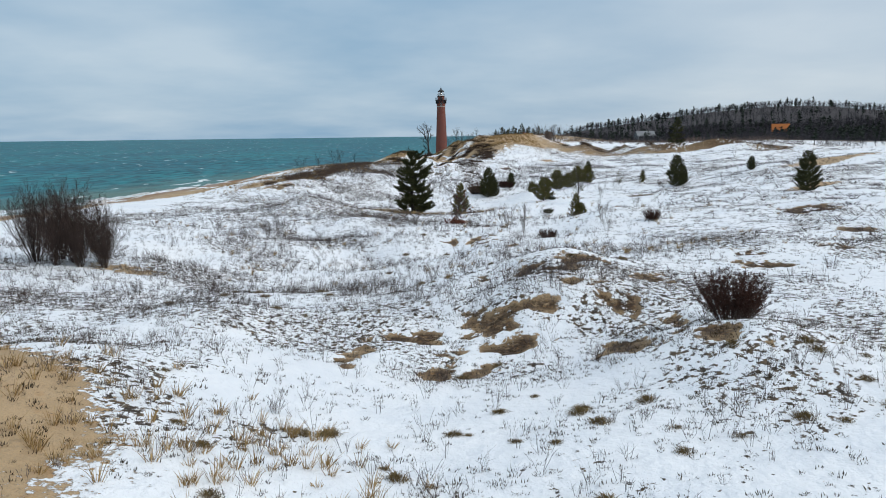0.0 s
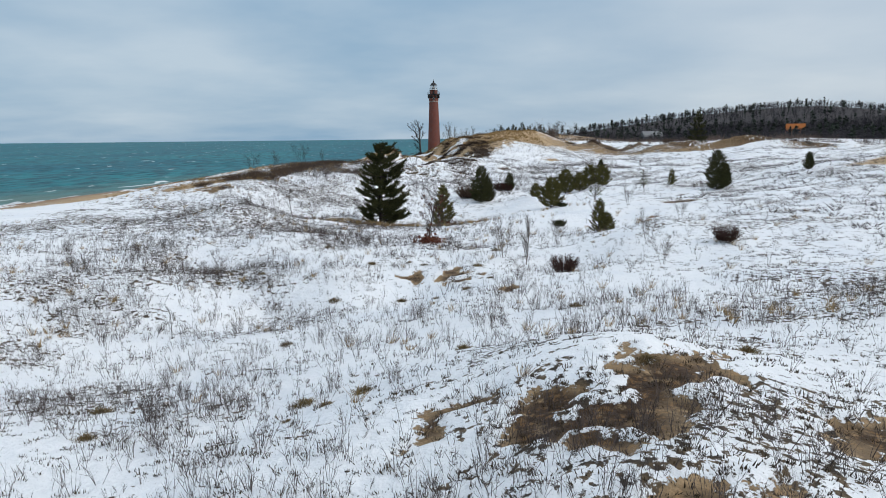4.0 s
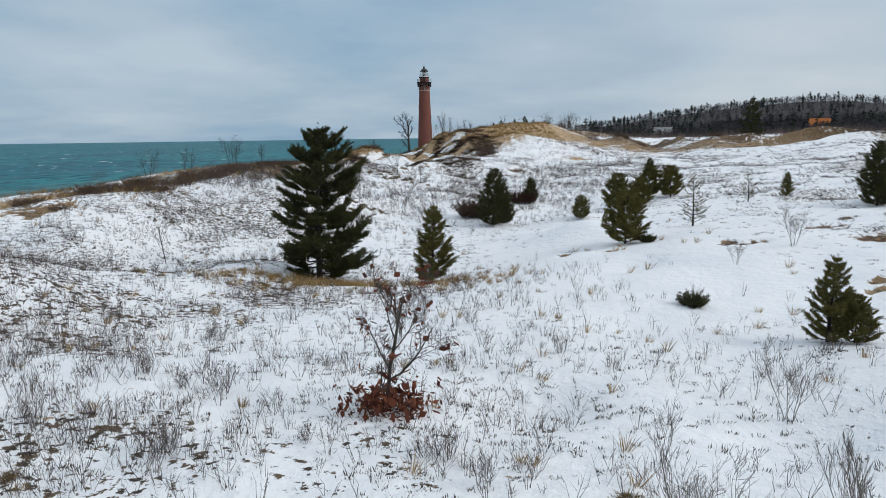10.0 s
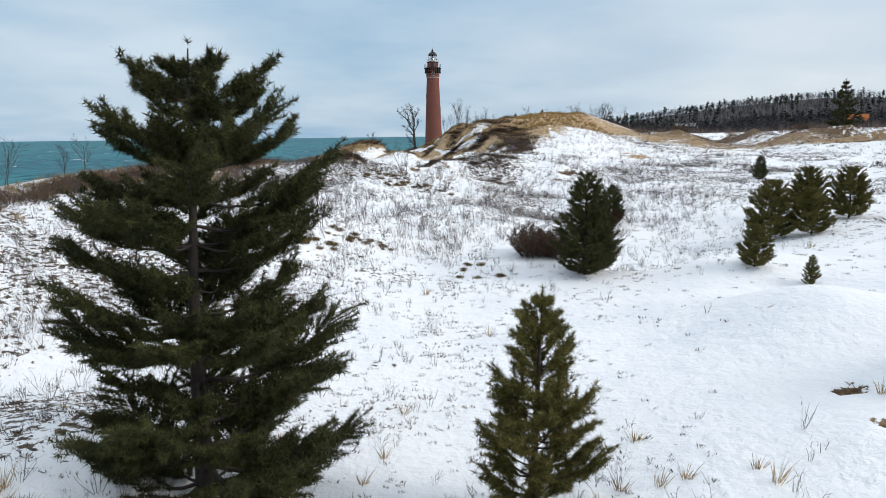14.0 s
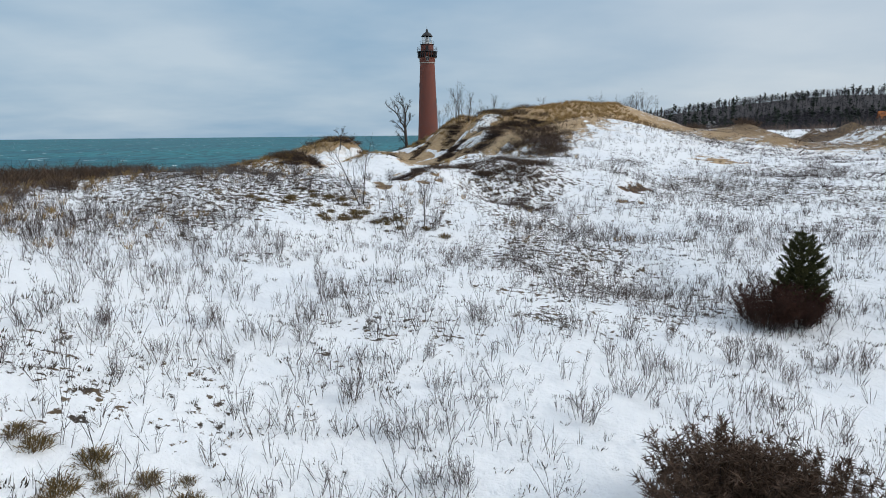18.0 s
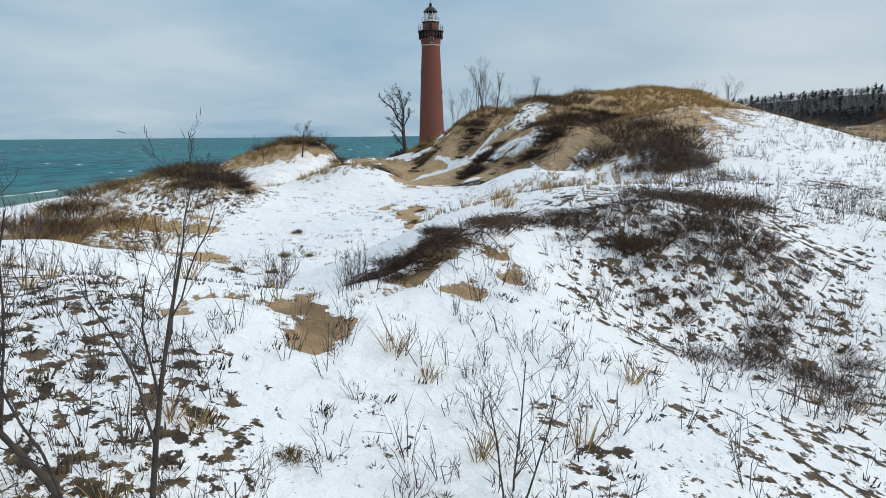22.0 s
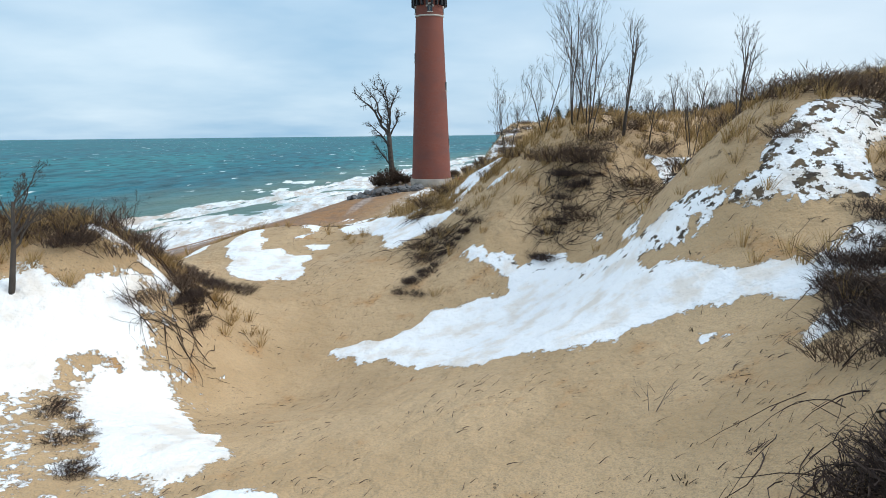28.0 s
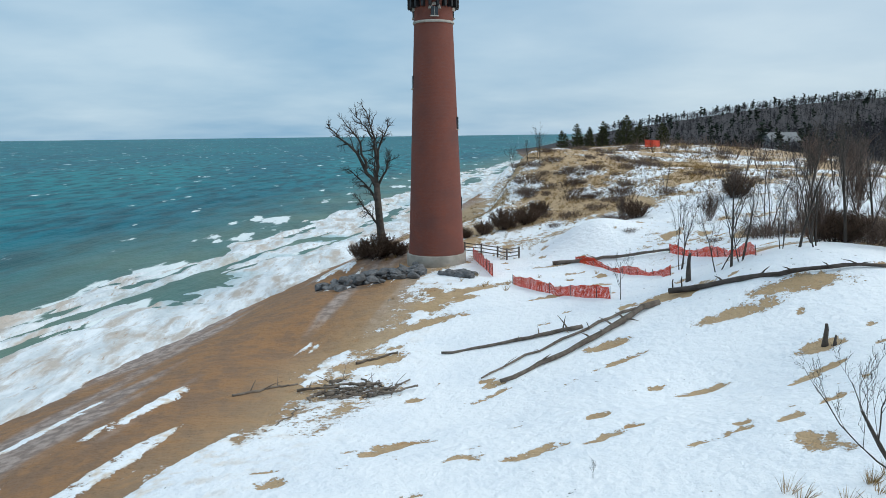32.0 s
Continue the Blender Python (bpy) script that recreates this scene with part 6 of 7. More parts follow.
def brush_meshes(height, width, seed, mat, stems=120):
    """Matted thin branches that lean one way, each with a few side twigs."""
    rng = np.random.default_rng(seed)
    s = Soup()
    a, r = rng.uniform(0, 2 * np.pi, stems), np.sqrt(rng.random(stems)) * (0.6 + 0.4 * rng.random(stems))
    root = np.column_stack([0.45 * width * r * np.cos(a), 0.45 * width * r * np.sin(a), 0 * a - 0.12])
    tall = height * rng.uniform(0.35, 1.0, stems) * (1.1 - 0.5 * r ** 2)
    way = np.column_stack([0.5 * np.cos(a) * r + rng.normal(0.25, 0.4, stems), 0.5 * np.sin(a) * r + rng.normal(0, 0.4, stems), np.full(stems, 0.9)])
    tip = root + way * tall[:, None]
    ribbons(s, root, tip, np.full(stems, 0.011), np.column_stack([rng.normal(0, 0.07, (stems, 2)), 0.12 * tall]), rng)
    for u in (0.35, 0.5, 0.65, 0.8):
        o = root + (tip - root) * u
        e = o + unit(way + rng.normal(0, 0.7, way.shape)) * (tall * rng.uniform(0.25, 0.6, stems))[:, None]
        ribbons(s, o, e, np.full(stems, 0.007), rng.normal(0, 0.03, (stems, 3)), rng)
    return [("branchwork", s.mesh("branchwork", mat))]


LOW_BRUSH = brush_meshes(0.8, 2.4, 44, leafy("dark_brush_twigs", (0.048, 0.032, 0.024), (0.125, 0.082, 0.055)), 150)
DUNE_BRUSH = brush_meshes(0.9, 2.4, 47, BROWN_TWIGS, 150)
for k, (x, y, s) in enumerate(((4.8, 202.7, 0.7), (5.8, 202.3, 0.75), (6.6, 203.2, 0.7), (7.4, 204.4, 0.8), (8.7, 204.5, 0.8), (9.2, 203.6, 0.9), (9.1, 202.0, 0.9), (10.8, 206.0, 0.9), (6.2, 201.2, 0.8), (7.8, 202.2, 0.8), (1.8, 200.6, 0.8), (1.0, 199.6, 0.8), (0.2, 198.8, 0.7), (2.4, 201.6, 0.7), (-0.6, 264.4, 0.9), (0.3, 264.9, 0.8), (-1.0, 259.5, 0.7), (-0.2, 259.8, 0.8), (0.8, 259.9, 0.6), (5.3, 258.0, 1.1), (3.2, 261.4, 0.7), (2.1, 262.0, 0.6), (4.7, 258.3, 1.1), (5.6, 257.6, 0.9), (5.0, 255.5, 0.75), (-0.8, 258.2, 0.6), (7.1, 256.3, 0.7), (9.2, 250.4, 1.0), (10.2, 249.8, 1.1), (11.2, 249.6, 1.2), (8.6, 251.6, 0.8),
                               (8.0, 253.2, 0.9), (12.4, 247.6, 1.1), (8.5, 248.2, 0.6), (7.5, 242.6, 0.8), (5.6, 240.2, 0.7), (6.2, 258.6, 0.8), (7.4, 259.8, 0.9), (8.4, 258.6, 0.9), (3.8, 259.4, 0.7), (9.6, 253.0, 0.9),
                               (-12.4, 251.4, 1.0), (-11.2, 251.2, 1.1), (-10.0, 250.6, 1.0), (-9.2, 249.8, 0.8), (-13.8, 251.6, 1.2), (-10.6, 252.4, 1.0), (-14.4, 227.0, 1.3), (-13.0, 226.4, 1.1), (-15.8, 227.4, 1.2),
                               (-12.6, 227.6, 0.9), (-14.8, 225.6, 1.2), (-13.4, 225.2, 1.1), (-12.0, 226.2, 1.0), (-15.8, 226.0, 1.2), (-14.0, 224.4, 0.9), (-16.8, 226.8, 1.0), (-11.4, 250.2, 0.9), (-13.2, 250.2, 0.9), (-15.2, 251.2, 1.1), (-8.9, 251.2, 0.8), (-16.6, 252.0, 1.1), (-18.9, 225.4, 1.1), (-20.4, 224.2, 1.2), (2.3, 203.2, 0.5), (2.9, 204.2, 0.45), (1.9, 202.6, 0.4), (8.2, 204.6, 0.8), (9.8, 205.6, 0.9), (11.2, 206.4, 0.9), (12.1, 226.7, 1.7), (13.6, 227.4, 1.6), (10.8, 227.6, 1.2), (14.8, 229.6, 1.5), (9.7, 235.2, 1.2), (10.2, 237, 1.2), (8.6, 233.6, 1.0),
                               (13.2, 247.6, 1.5), (14.4, 250.4, 1.6), (12.0, 252.6, 1.5), (10.6, 241.5, 1.3), (11.4, 244.4, 1.4), (15.6, 246.4, 1.4), (16.4, 232.4, 1.4), (8.9, 238.4, 1.1), (9.6, 240.2, 1.2), (12.4, 249.6, 1.5), (13.4, 244.6, 1.4), (15.4, 253.4, 1.4), (17.6, 250.2, 1.3), (12.8, 229.4, 1.4), (17.6, 229.0, 1.2))):
    plant("low_brush", "low dark leafless brush matted on the dune", "shrub", LOW_BRUSH, (x, y), s, 37 * k, "dune brush", 1.1)
ROOT_BRUSH = brush_meshes(0.55, 1.7, 48, DARK_TWIGS, 190)
rng_root = np.random.default_rng(49)

def along(points, count, wander):
    """Places strewn along a line of waypoints."""
    p = np.array(points)
    u = np.sort(rng_root.random(count)) * (len(p) - 1)
    q = np.column_stack([np.interp(u, np.arange(len(p)), p[:, c]) for c in range(2)])
    return q + rng_root.normal(0, wander, q.shape)


for line, count, wander, lo, hi in ((((3.1, 236.1), (3.7, 235.2), (4.2, 234.3), (4.3, 236.2), (5.0, 237.2), (6.6, 240.6), (8.1, 243.9), (9.9, 245.1), (12.0, 246.8), (13.9, 248.4)), 64, 0.35, 0.8, 1.35),
                                    (((13.7, 247.6), (15.6, 248), (16.9, 246.7), (15.2, 245.6)), 26, 0.7, 1.2, 1.9), (((9.6, 236.4), (9.1, 234.3), (9.3, 233.4)), 12, 0.4, 0.8, 1.2),
                                    (((6.3, 233.2), (7.2, 233.2), (8.2, 232.2)), 12, 0.3, 0.6, 1.0), (((2.1, 230.5), (3.6, 232.3), (5.6, 233.1)), 14, 0.15, 0.35, 0.6),
                                    (((-10.2, 245.5), (-8.6, 243.8), (-7, 241.6), (-5.7, 239.4)), 10, 0.25, 0.4, 0.7), (((-4.6, 236.0), (-3.4, 234.2), (-2.7, 232.8)), 12, 0.2, 0.5, 0.85),
                                    (((-13, 257.6), (-11.6, 257.8), (-10.4, 256.9), (-9.0, 256.2)), 26, 0.45, 0.8, 1.3), (((-9.0, 252.6), (-8.6, 251.0), (-8.3, 250.4)), 12, 0.2, 0.5, 0.9), (((-11.2, 250.7), (-12.8, 250.4)), 8, 0.4, 0.7, 1.1),
                                    (((-1.5, 255.4), (-0.8, 257), (0.2, 257.9), (1.2, 258.2)), 16, 0.3, 0.4, 0.75), (((3.4, 254.5), (4.1, 255.6), (4.8, 257.0), (5.6, 257.6)), 16, 0.3, 0.5, 0.9),
                                    (((-1.2, 197.6), (-0.7, 198.3), (-0.2, 199.5), (0.4, 200.6), (1.1, 203.4)), 22, 0.22, 0.45, 0.8), (((-14.2, 224.4), (-13.3, 226.4), (-11.6, 226), (-15.2, 225)), 18, 0.5, 0.8, 1.3)):
    for k, (x, y) in enumerate(along(line, count, wander)):
        plant("root_brush", "black tangled roots exposed on the dune slope", "shrub", ROOT_BRUSH, (x, y), 0.72 * rng_root.uniform(lo, hi), 47 * k, "dune brush", 1.3)
for k, (x, y) in enumerate(along(((12.7, 225.3), (14.6, 225.0), (16.1, 223.5), (13.8, 220.9), (12.6, 222.4)), 26, 0.9)):
    plant("flank_brush", "dark brown leafless brush on the dune flank", "shrub", LOW_BRUSH if k % 2 else DUNE_BRUSH, (x, y), rng_root.uniform(0.7, 1.4), 59 * k, "dune brush")
for line, count, wander in ((((3.4, 202.2), (4.7, 202.6), (6.6, 201.8), (5.4, 201)), 30, 0.6), (((7.4, 202), (9.6, 202.4), (10.6, 203.2), (8.6, 201)), 28, 0.9), (((6, 199.6), (8.4, 198.6), (9.6, 197.4), (7.4, 196.6)), 26, 0.7)):
    for k, (x, y) in enumerate(along(line, count, wander)):
        plant("low_brush", "small dark leafless brush poking through snow", "shrub", DUNE_BRUSH if count == 28 else LOW_BRUSH, (x, y), rng_root.uniform(0.25, 0.6), 71 * k, "dune brush")


def tussock_mesh(seed):
    rng = np.random.default_rng(seed)
    s, n = Soup(), 300
    a, r = rng.uniform(0, 2 * np.pi, n), np.sqrt(rng.random(n))
    p = np.column_stack([0.22 * r * np.cos(a), 0.22 * r * np.sin(a), -0.04 + 0.08 * (1 - r ** 2)])
    tip = p + np.column_stack([0.05 * np.cos(a) * r + rng.normal(0.03, 0.09, n), 0.05 * np.sin(a) * r + rng.normal(0, 0.09, n), (0.15 - 0.09 * r) * rng.uniform(0.5, 1.5, n)])
    ribbons(s, p, tip, np.full(n, 0.006), np.column_stack([0 * a, 0 * a, 0.05 + 0 * a]), rng)
    return [("foliage", s.mesh("foliage", TUSSOCK))]


TUSSOCK = leafy("brown_tussock", (0.085, 0.062, 0.026), (0.24, 0.165, 0.072))
TUSSOCKS = [tussock_mesh(131 + k) for k in range(3)]
rng_tus = np.random.default_rng(50)
for cx, cy, spread, count in ((-6.6, 155.9, 1.5, 16), (-5.0, 158.6, 1.2, 14), (2.9, 156.1, 1.2, 5), (4.5, 153.6, 0.9, 5), (-6, 187.5, 2.2, 30), (-1.5, 186.5, 2.0, 12), (-4, 217, 5, 12), (2, 26, 8, 26), (-6, 50, 8, 18), (14, 26, 5, 14), (0, 80, 9, 16), (-8, 121, 4, 18)):
    for k in range(count):
        x, y = rng_tus.normal(cx, spread), rng_tus.normal(cy, 0.6 * spread)
        plant("tussock", "small brown grass tussock poking through snow", "grass", TUSSOCKS[k % 3], (x, y), rng_tus.uniform(0.7, 1.5), rng_tus.uniform(0, 360), "tussocks", 1.15)
rng_crest = np.random.default_rng(46)
for k in range(84):
    u = rng_crest.random()
    y = 136 + 86 * u
    x = np.interp(y, (136, 144, 154, 174, 196, 215, 226), (-35, -31, -27.5, -25, -21.5, -20, -17)) + rng_crest.normal(0, 1.5)
    plant("crest_brush", "reddish-brown leafless brush along the crest above the lake", "shrub", LOW_BRUSH, (x, y), rng_crest.uniform(0.9, 2.1), 61 * k, "dune brush")
for k in range(120):
    x, y = (max(15, rng_crest.normal(24, 10)), rng_crest.normal(368, 14)) if k < 84 else (rng_crest.normal(46, 16), rng_crest.normal(410, 12))
    plant("far_brush", "brown leafless brush among dune grass", "shrub", DUNE_BRUSH, (x, y), rng_crest.uniform(0.6, 1.6), 30 * k, "dune brush", 1.2)
for k in range(26):
    x, y = rng_crest.uniform(27, 46), rng_crest.uniform(299, 322)
    plant("tall_brush", "tall brown leafless brush on the dune", "shrub", DUNE_BRUSH, (x, y), rng_crest.uniform(1.8, 3.2), 43 * k, "dune brush", 0.9)
for k in range(56):
    u = rng_crest.uniform(-1, 1)
    x = 84 + 40 * u
    y = 247 - 0.61 * (x - 82) + rng_crest.normal(0, 5)
    plant("knoll_brush", "dark leafless brush on a sandy knoll", "shrub", LOW_BRUSH, (x, y), rng_crest.uniform(1.0, 2.2), 53 * k, "dune brush")

# ---------------------------------------------------------------- low growth over the dunes
# where it grows thick: x, y, half length, half width, turn, strength
SCRUB = (
    (-15, 192, 9, 8, 0, 0.4),
    (-3, 204, 8, 4, 0, -0.4),
    (-30, 68, 14, 30, 0, 0.32), (-8, 150, 8, 8, 0, 0.12),
    (0, 178, 19, 14, 0, 0.8), (-5, 85, 17, 24, 0, 0.32), (-26, 175, 5, 40, 0, 0.5), (-14, 100, 10, 14, 0, 0.3), (-20, 170, 10, 12, 0, 0.4), (-14, 60, 16, 20, 0, 0.26), (9, 62, 20, 5, 0, 0.5), (5, 46, 14, 3, 0, 0.45), (5, 28, 16, 10, 0, 0.22), (-5, 113, 14, 12, 0, 0.26),
    (-19, 147, 14, 20, 0, 0.4), (20, 190, 12, 14, 0, 0.4), (8, 201.5, 5, 2.5, 0, 0.6), (7, 194.5, 5, 5, 0, 0.35), (-10, 205, 8, 6, 0, 0.12), (15, 212, 10, 5, 0, 0.25), (32, 222, 18, 18, 0, 0.35), (5, 160, 10, 6, 0, 0.25), (26, 90, 14, 14, 0, 0.07),
)
TUFTS = (
    (-44.2, 93.8, 8, 10, 0, 0.9), (-35.2, 127.9, 7, 8, 0, 1), (-17.1, 105.1, 5, 5, 0, 0.7), (-24.6, 139.6, 6, 7, 0, 1), (-24.7, 146.8, 7, 8, 0, 0.8), (-20, 134.8, 4, 4, 0, 0.5), (-28, 110, 9, 13, 0, 0.8), (-16, 142, 9, 12, 0, 0.5), (-9, 187, 8, 5, 0, 0.7), (12, 182, 4, 3, 0, 0.8), (-16, 40, 9, 8, 0, 0.4), (5, 43, 10, 3, 0, 0.15), (-4, 184, 6, 6, 0, -0.5), (14, 120, 9, 18, 0, -0.4), (11, 74, 8, 12, 0, -0.25),
    (-15, 192, 9, 8, 0, 0.5),
    (-3, 204, 8, 4, 0, -0.5),
    (34, 222, 18, 20, 0, 0.35), (-16, 50, 16, 24, 0, 0.3), (22, 36, 14, 16, 0, 0.3),
    (0, 60, 34, 50, 0, 0.35), (-12, 130, 20, 26, 0, 0.42), (-10, 188, 14, 12, 0, 0.5), (12, 185, 22, 26, 0, 0.15), (-4, 215, 14, 8, 0, 0.3), (9, 202, 6, 4, 0, 0.4), (20, 115, 20, 26, 0, 0.09),
    (5, 42, 14, 5, 0, 0.4), (26, 368, 18, 20, 0, 0.6), (-14, 226, 4, 3, 0, 0.8), (30, 60, 14, 30, 0, 0.25), (45, 180, 26, 30, 0, 0.12), (14, 215, 12, 6, 0, 0.4), (-7, 232, 4, 3, 0, 0.3),
)
GRASS = (
    (1.9, 265.4, 1.4, 1.0, 0, 1.4), (0.6, 266.2, 1.5, 0.9, 0, 1.6), (1.4, 264.8, 1.0, 0.7, 0, 1.6), (4.4, 260.3, 1.2, 0.9, 0, 1.6), (3.0, 262.4, 1.5, 1.0, 0, 1.2), (5.2, 261.0, 1.4, 1.0, 0, 1.2), (-13.5, 270, 3, 3, 0, 1.0), (-0.6, 265.4, 1.2, 0.8, 0, 1.2),
    (-5.5, 124.8, 5, 1.0, 0, 0.8), (-6.4, 232.2, 1.2, 0.8, 0, 1.6), (-4.9, 231.3, 0.6, 0.4, 0, 1.6), (-14.5, 250.6, 2.5, 1.2, 0, 1.3), (13.6, 251, 3, 3, 0, 1.2), (-34, 141, 6, 3, 60, 0.8), (-28, 156, 3, 14, 0, 0.7), (-23, 190, 4, 14, 0, 0.7), (-19, 218, 4, 6, 0, 0.8), (1.6, 264.6, 3, 2, 0, 1.0), (4.2, 260.6, 2.4, 1.6, 0, 1.0), (8.2, 260.4, 3, 1.4, 0, 0.9), (7.6, 244.6, 0.8, 0.8, 0, 1.5), (-11, 252.6, 3, 1.2, 0, 1.0), (22, 366, 14, 18, 0, 0.5), (48, 412, 30, 20, 0, 0.6),
    (-5, 123.8, 8, 1.8, 0, 0.3), (-2, 191.5, 12, 4, 0, 0.15), (-20, 224, 5, 3, 0, 1.0), (24, 266, 16, 14, -30, 0.9), (16, 253, 6, 8, 0, 0.7), (7.4, 219.3, 1.2, 1.0, 0, 1.2), (3.4, 206.7, 0.8, 0.8, 0, 1.2), (13, 223, 5, 1.2, 0, 0.8), (1.5, 264.5, 4.5, 2.4, -20, 1.0), (-7.5, 233, 3, 2.2, 0, 0.8), (26, 364, 18, 16, 0, 0.9),
    (9, 219, 5, 2, 0, 0.5), (-8, 20, 7, 6, 0, 0.8), (-9.5, 21.5, 3.5, 3, 0, 1.0), (-13, 26, 3, 1.5, -40, 1.0), (0, 100, 30, 30, 0, 0.06), (4.5, 260.5, 3, 2, 0, 0.9), (-14, 252, 4, 3, 0, 0.7), (-16, 270, 4, 3, 0, 0.6), (5.5, 228.4, 0.8, 1.0, 0, 1.6), (2, 200, 3, 3, 0, 0.15),
    (10, 62, 14, 2, 0, 0.25), (3, 334, 5, 3, 0, 0.5), (8, 322, 8, 2, 20, 0.25), (-5, 196.5, 5, 1.2, 0, 0.3), (-3, 203, 8, 4, 0, -0.5), (14, 250, 6, 7, 0, 0.25), (3, 208, 3, 2, 0, 0.5), (-30, 185, 10, 14, 0, 0.35), (-22, 170, 12, 4, 50, 0.4),
    (16, 375, 8, 10, 0, 0.5), (-41, 145, 6, 12, 0, 0.4),
)


def grown(count, table, seed, lo=(-48, 12), hi=(50, 400)):
    rng = np.random.default_rng(seed)
    x, y = rng.uniform(lo[0], hi[0], count), rng.uniform(lo[1], hi[1], count)
    dens = spots(x, y, table) * (0.05 + 1.5 * patchy(x, y)) * (0.4 + 1.1 * smooth(-0.35, 0.45, fractal(x, y, 1.9, seed, 2)))
    if table is TUFTS:
        south = y < 120
        dens[south] += 0.7 * beds(x[south], y[south], SCARPS, 0.4) * smooth(120, 100, y[south])
    north = (y > 240) & (y < 300) & (dens > 0)
    dens[north] *= 1 - beds(x[north], y[north], SNOW_BEDS, 0.3)
    keep = (rng.random(count) < dens) & (inland(x, y) > 9) & ((x - 0.1) ** 2 + (y - 331.3) ** 2 > 10)
    x, y = x[keep], y[keep]
    return x, y, snowy_ground(x, y), rng


def twig_scrub():
    x, y, z, rng = grown(190000, SCRUB, 51)
    s = Soup()
    n, m = len(x), 5
    tall = np.repeat(rng.uniform(0.35, 1.0, n) ** 1.2, m)
    a = rng.uniform(0, 2 * np.pi, n * m)
    lean = rng.uniform(0.1, 0.6, n * m)
    p = np.repeat(np.column_stack([x, y, z - 0.03]), m, 0) + np.column_stack([0.08 * np.cos(a), 0.08 * np.sin(a), 0 * a])
    d = np.column_stack([lean * np.cos(a), lean * np.sin(a), np.ones(n * m)])
    tip = p + d * (tall * rng.uniform(0.6, 1.1, n * m))[:, None]
    ribbons(s, p, tip, np.full(n * m, 0.0075), rng.normal(0, 0.04, (n * m, 3)), rng)
    for u in (0.4, 0.65):
        o = p + (tip - p) * u
        e = o + unit(d + rng.normal(0, 0.55, d.shape)) * (tall * rng.uniform(0.25, 0.5, n * m))[:, None]
        e[:, 2] = np.maximum(e[:, 2], o[:, 2] + 0.04)
        ribbons(s, o, e, np.full(n * m, 0.0055), np.zeros((n * m, 3)), rng)
    return tagged(new("twig_scrub", s.mesh("twig_scrub", TWIGS)), "thin grey leafless twigs standing in the snow", "scrub", kind="stuff")


def heath_tufts():
    x, y, z, rng = grown(230000, TUFTS, 52)
    s = Soup()
    n = len(x)
    r = rng.uniform(0.04, 0.15, n) * np.where(rng.random(n) < 0.15, 1.7, 1)
    m = 14
    a = rng.uniform(0, 2 * np.pi, n * m)
    out = np.repeat(r, m) * np.sqrt(rng.random(n * m))
    long = np.repeat(rng.uniform(1.0, 2.2, n), m)
    p = np.repeat(np.column_stack([x, y, z - 0.03]), m, 0) + np.column_stack([out * np.cos(a) * long, out * np.sin(a), 0 * a])
    tip = p + np.column_stack([0.05 * np.cos(a) + rng.normal(0, 0.03, n * m), 0.05 * np.sin(a) + rng.normal(0, 0.03, n * m), rng.uniform(0.02, 0.10, n * m) + 0.35 * np.repeat(r, m)])
    ribbons(s, p, tip, np.repeat(0.008 + 0.04 * r, m), np.zeros((n * m, 3)), rng)
    return tagged(new("heath_tufts", s.mesh("heath_tufts", HEATH)), "small dark tufts of heath and moss poking through snow", "tufts", kind="stuff")


def beach_grass(count, seed, lo, hi):
    x, y, z, rng = grown(count, GRASS, seed, lo, hi)
    s = Soup()
    n, m = len(x), 26
    tall = np.repeat(rng.uniform(0.25, 0.75, n), m)
    a = rng.uniform(0, 2 * np.pi, n * m)
    off = rng.uniform(0, 0.16, n * m)
    p = np.repeat(np.column_stack([x, y, z - 0.03]), m, 0) + np.column_stack([off * np.cos(a), off * np.sin(a), 0 * a])
    lean = rng.uniform(0.15, 0.9, n * m)
    tip = p + np.column_stack([lean * np.cos(a) + 0.18, lean * np.sin(a), np.ones(n * m)]) * (tall * rng.uniform(0.5, 1.0, n * m))[:, None]
    ribbons(s, p, tip, np.full(n * m, 0.0085), np.column_stack([0 * a, 0 * a, 0.08 * tall]), rng)
    return tagged(new("beach_grass", s.mesh("beach_grass", STRAW)), "dry straw-coloured beach grass in clumps", "grass", kind="stuff")


def bare_bushes():
    x, y, z, rng = grown(9000, SCRUB, 54, (-30, 22), (32, 215))
    pick = rng.permutation(len(x))[:240]
    for k in pick:
        plant("bare_bush", "small leafless bush standing in snow", "shrub", BUSHES[k % 3], (x[k], y[k]), rng.uniform(0.55, 1.15), rng.uniform(0, 360), "bare bushes")


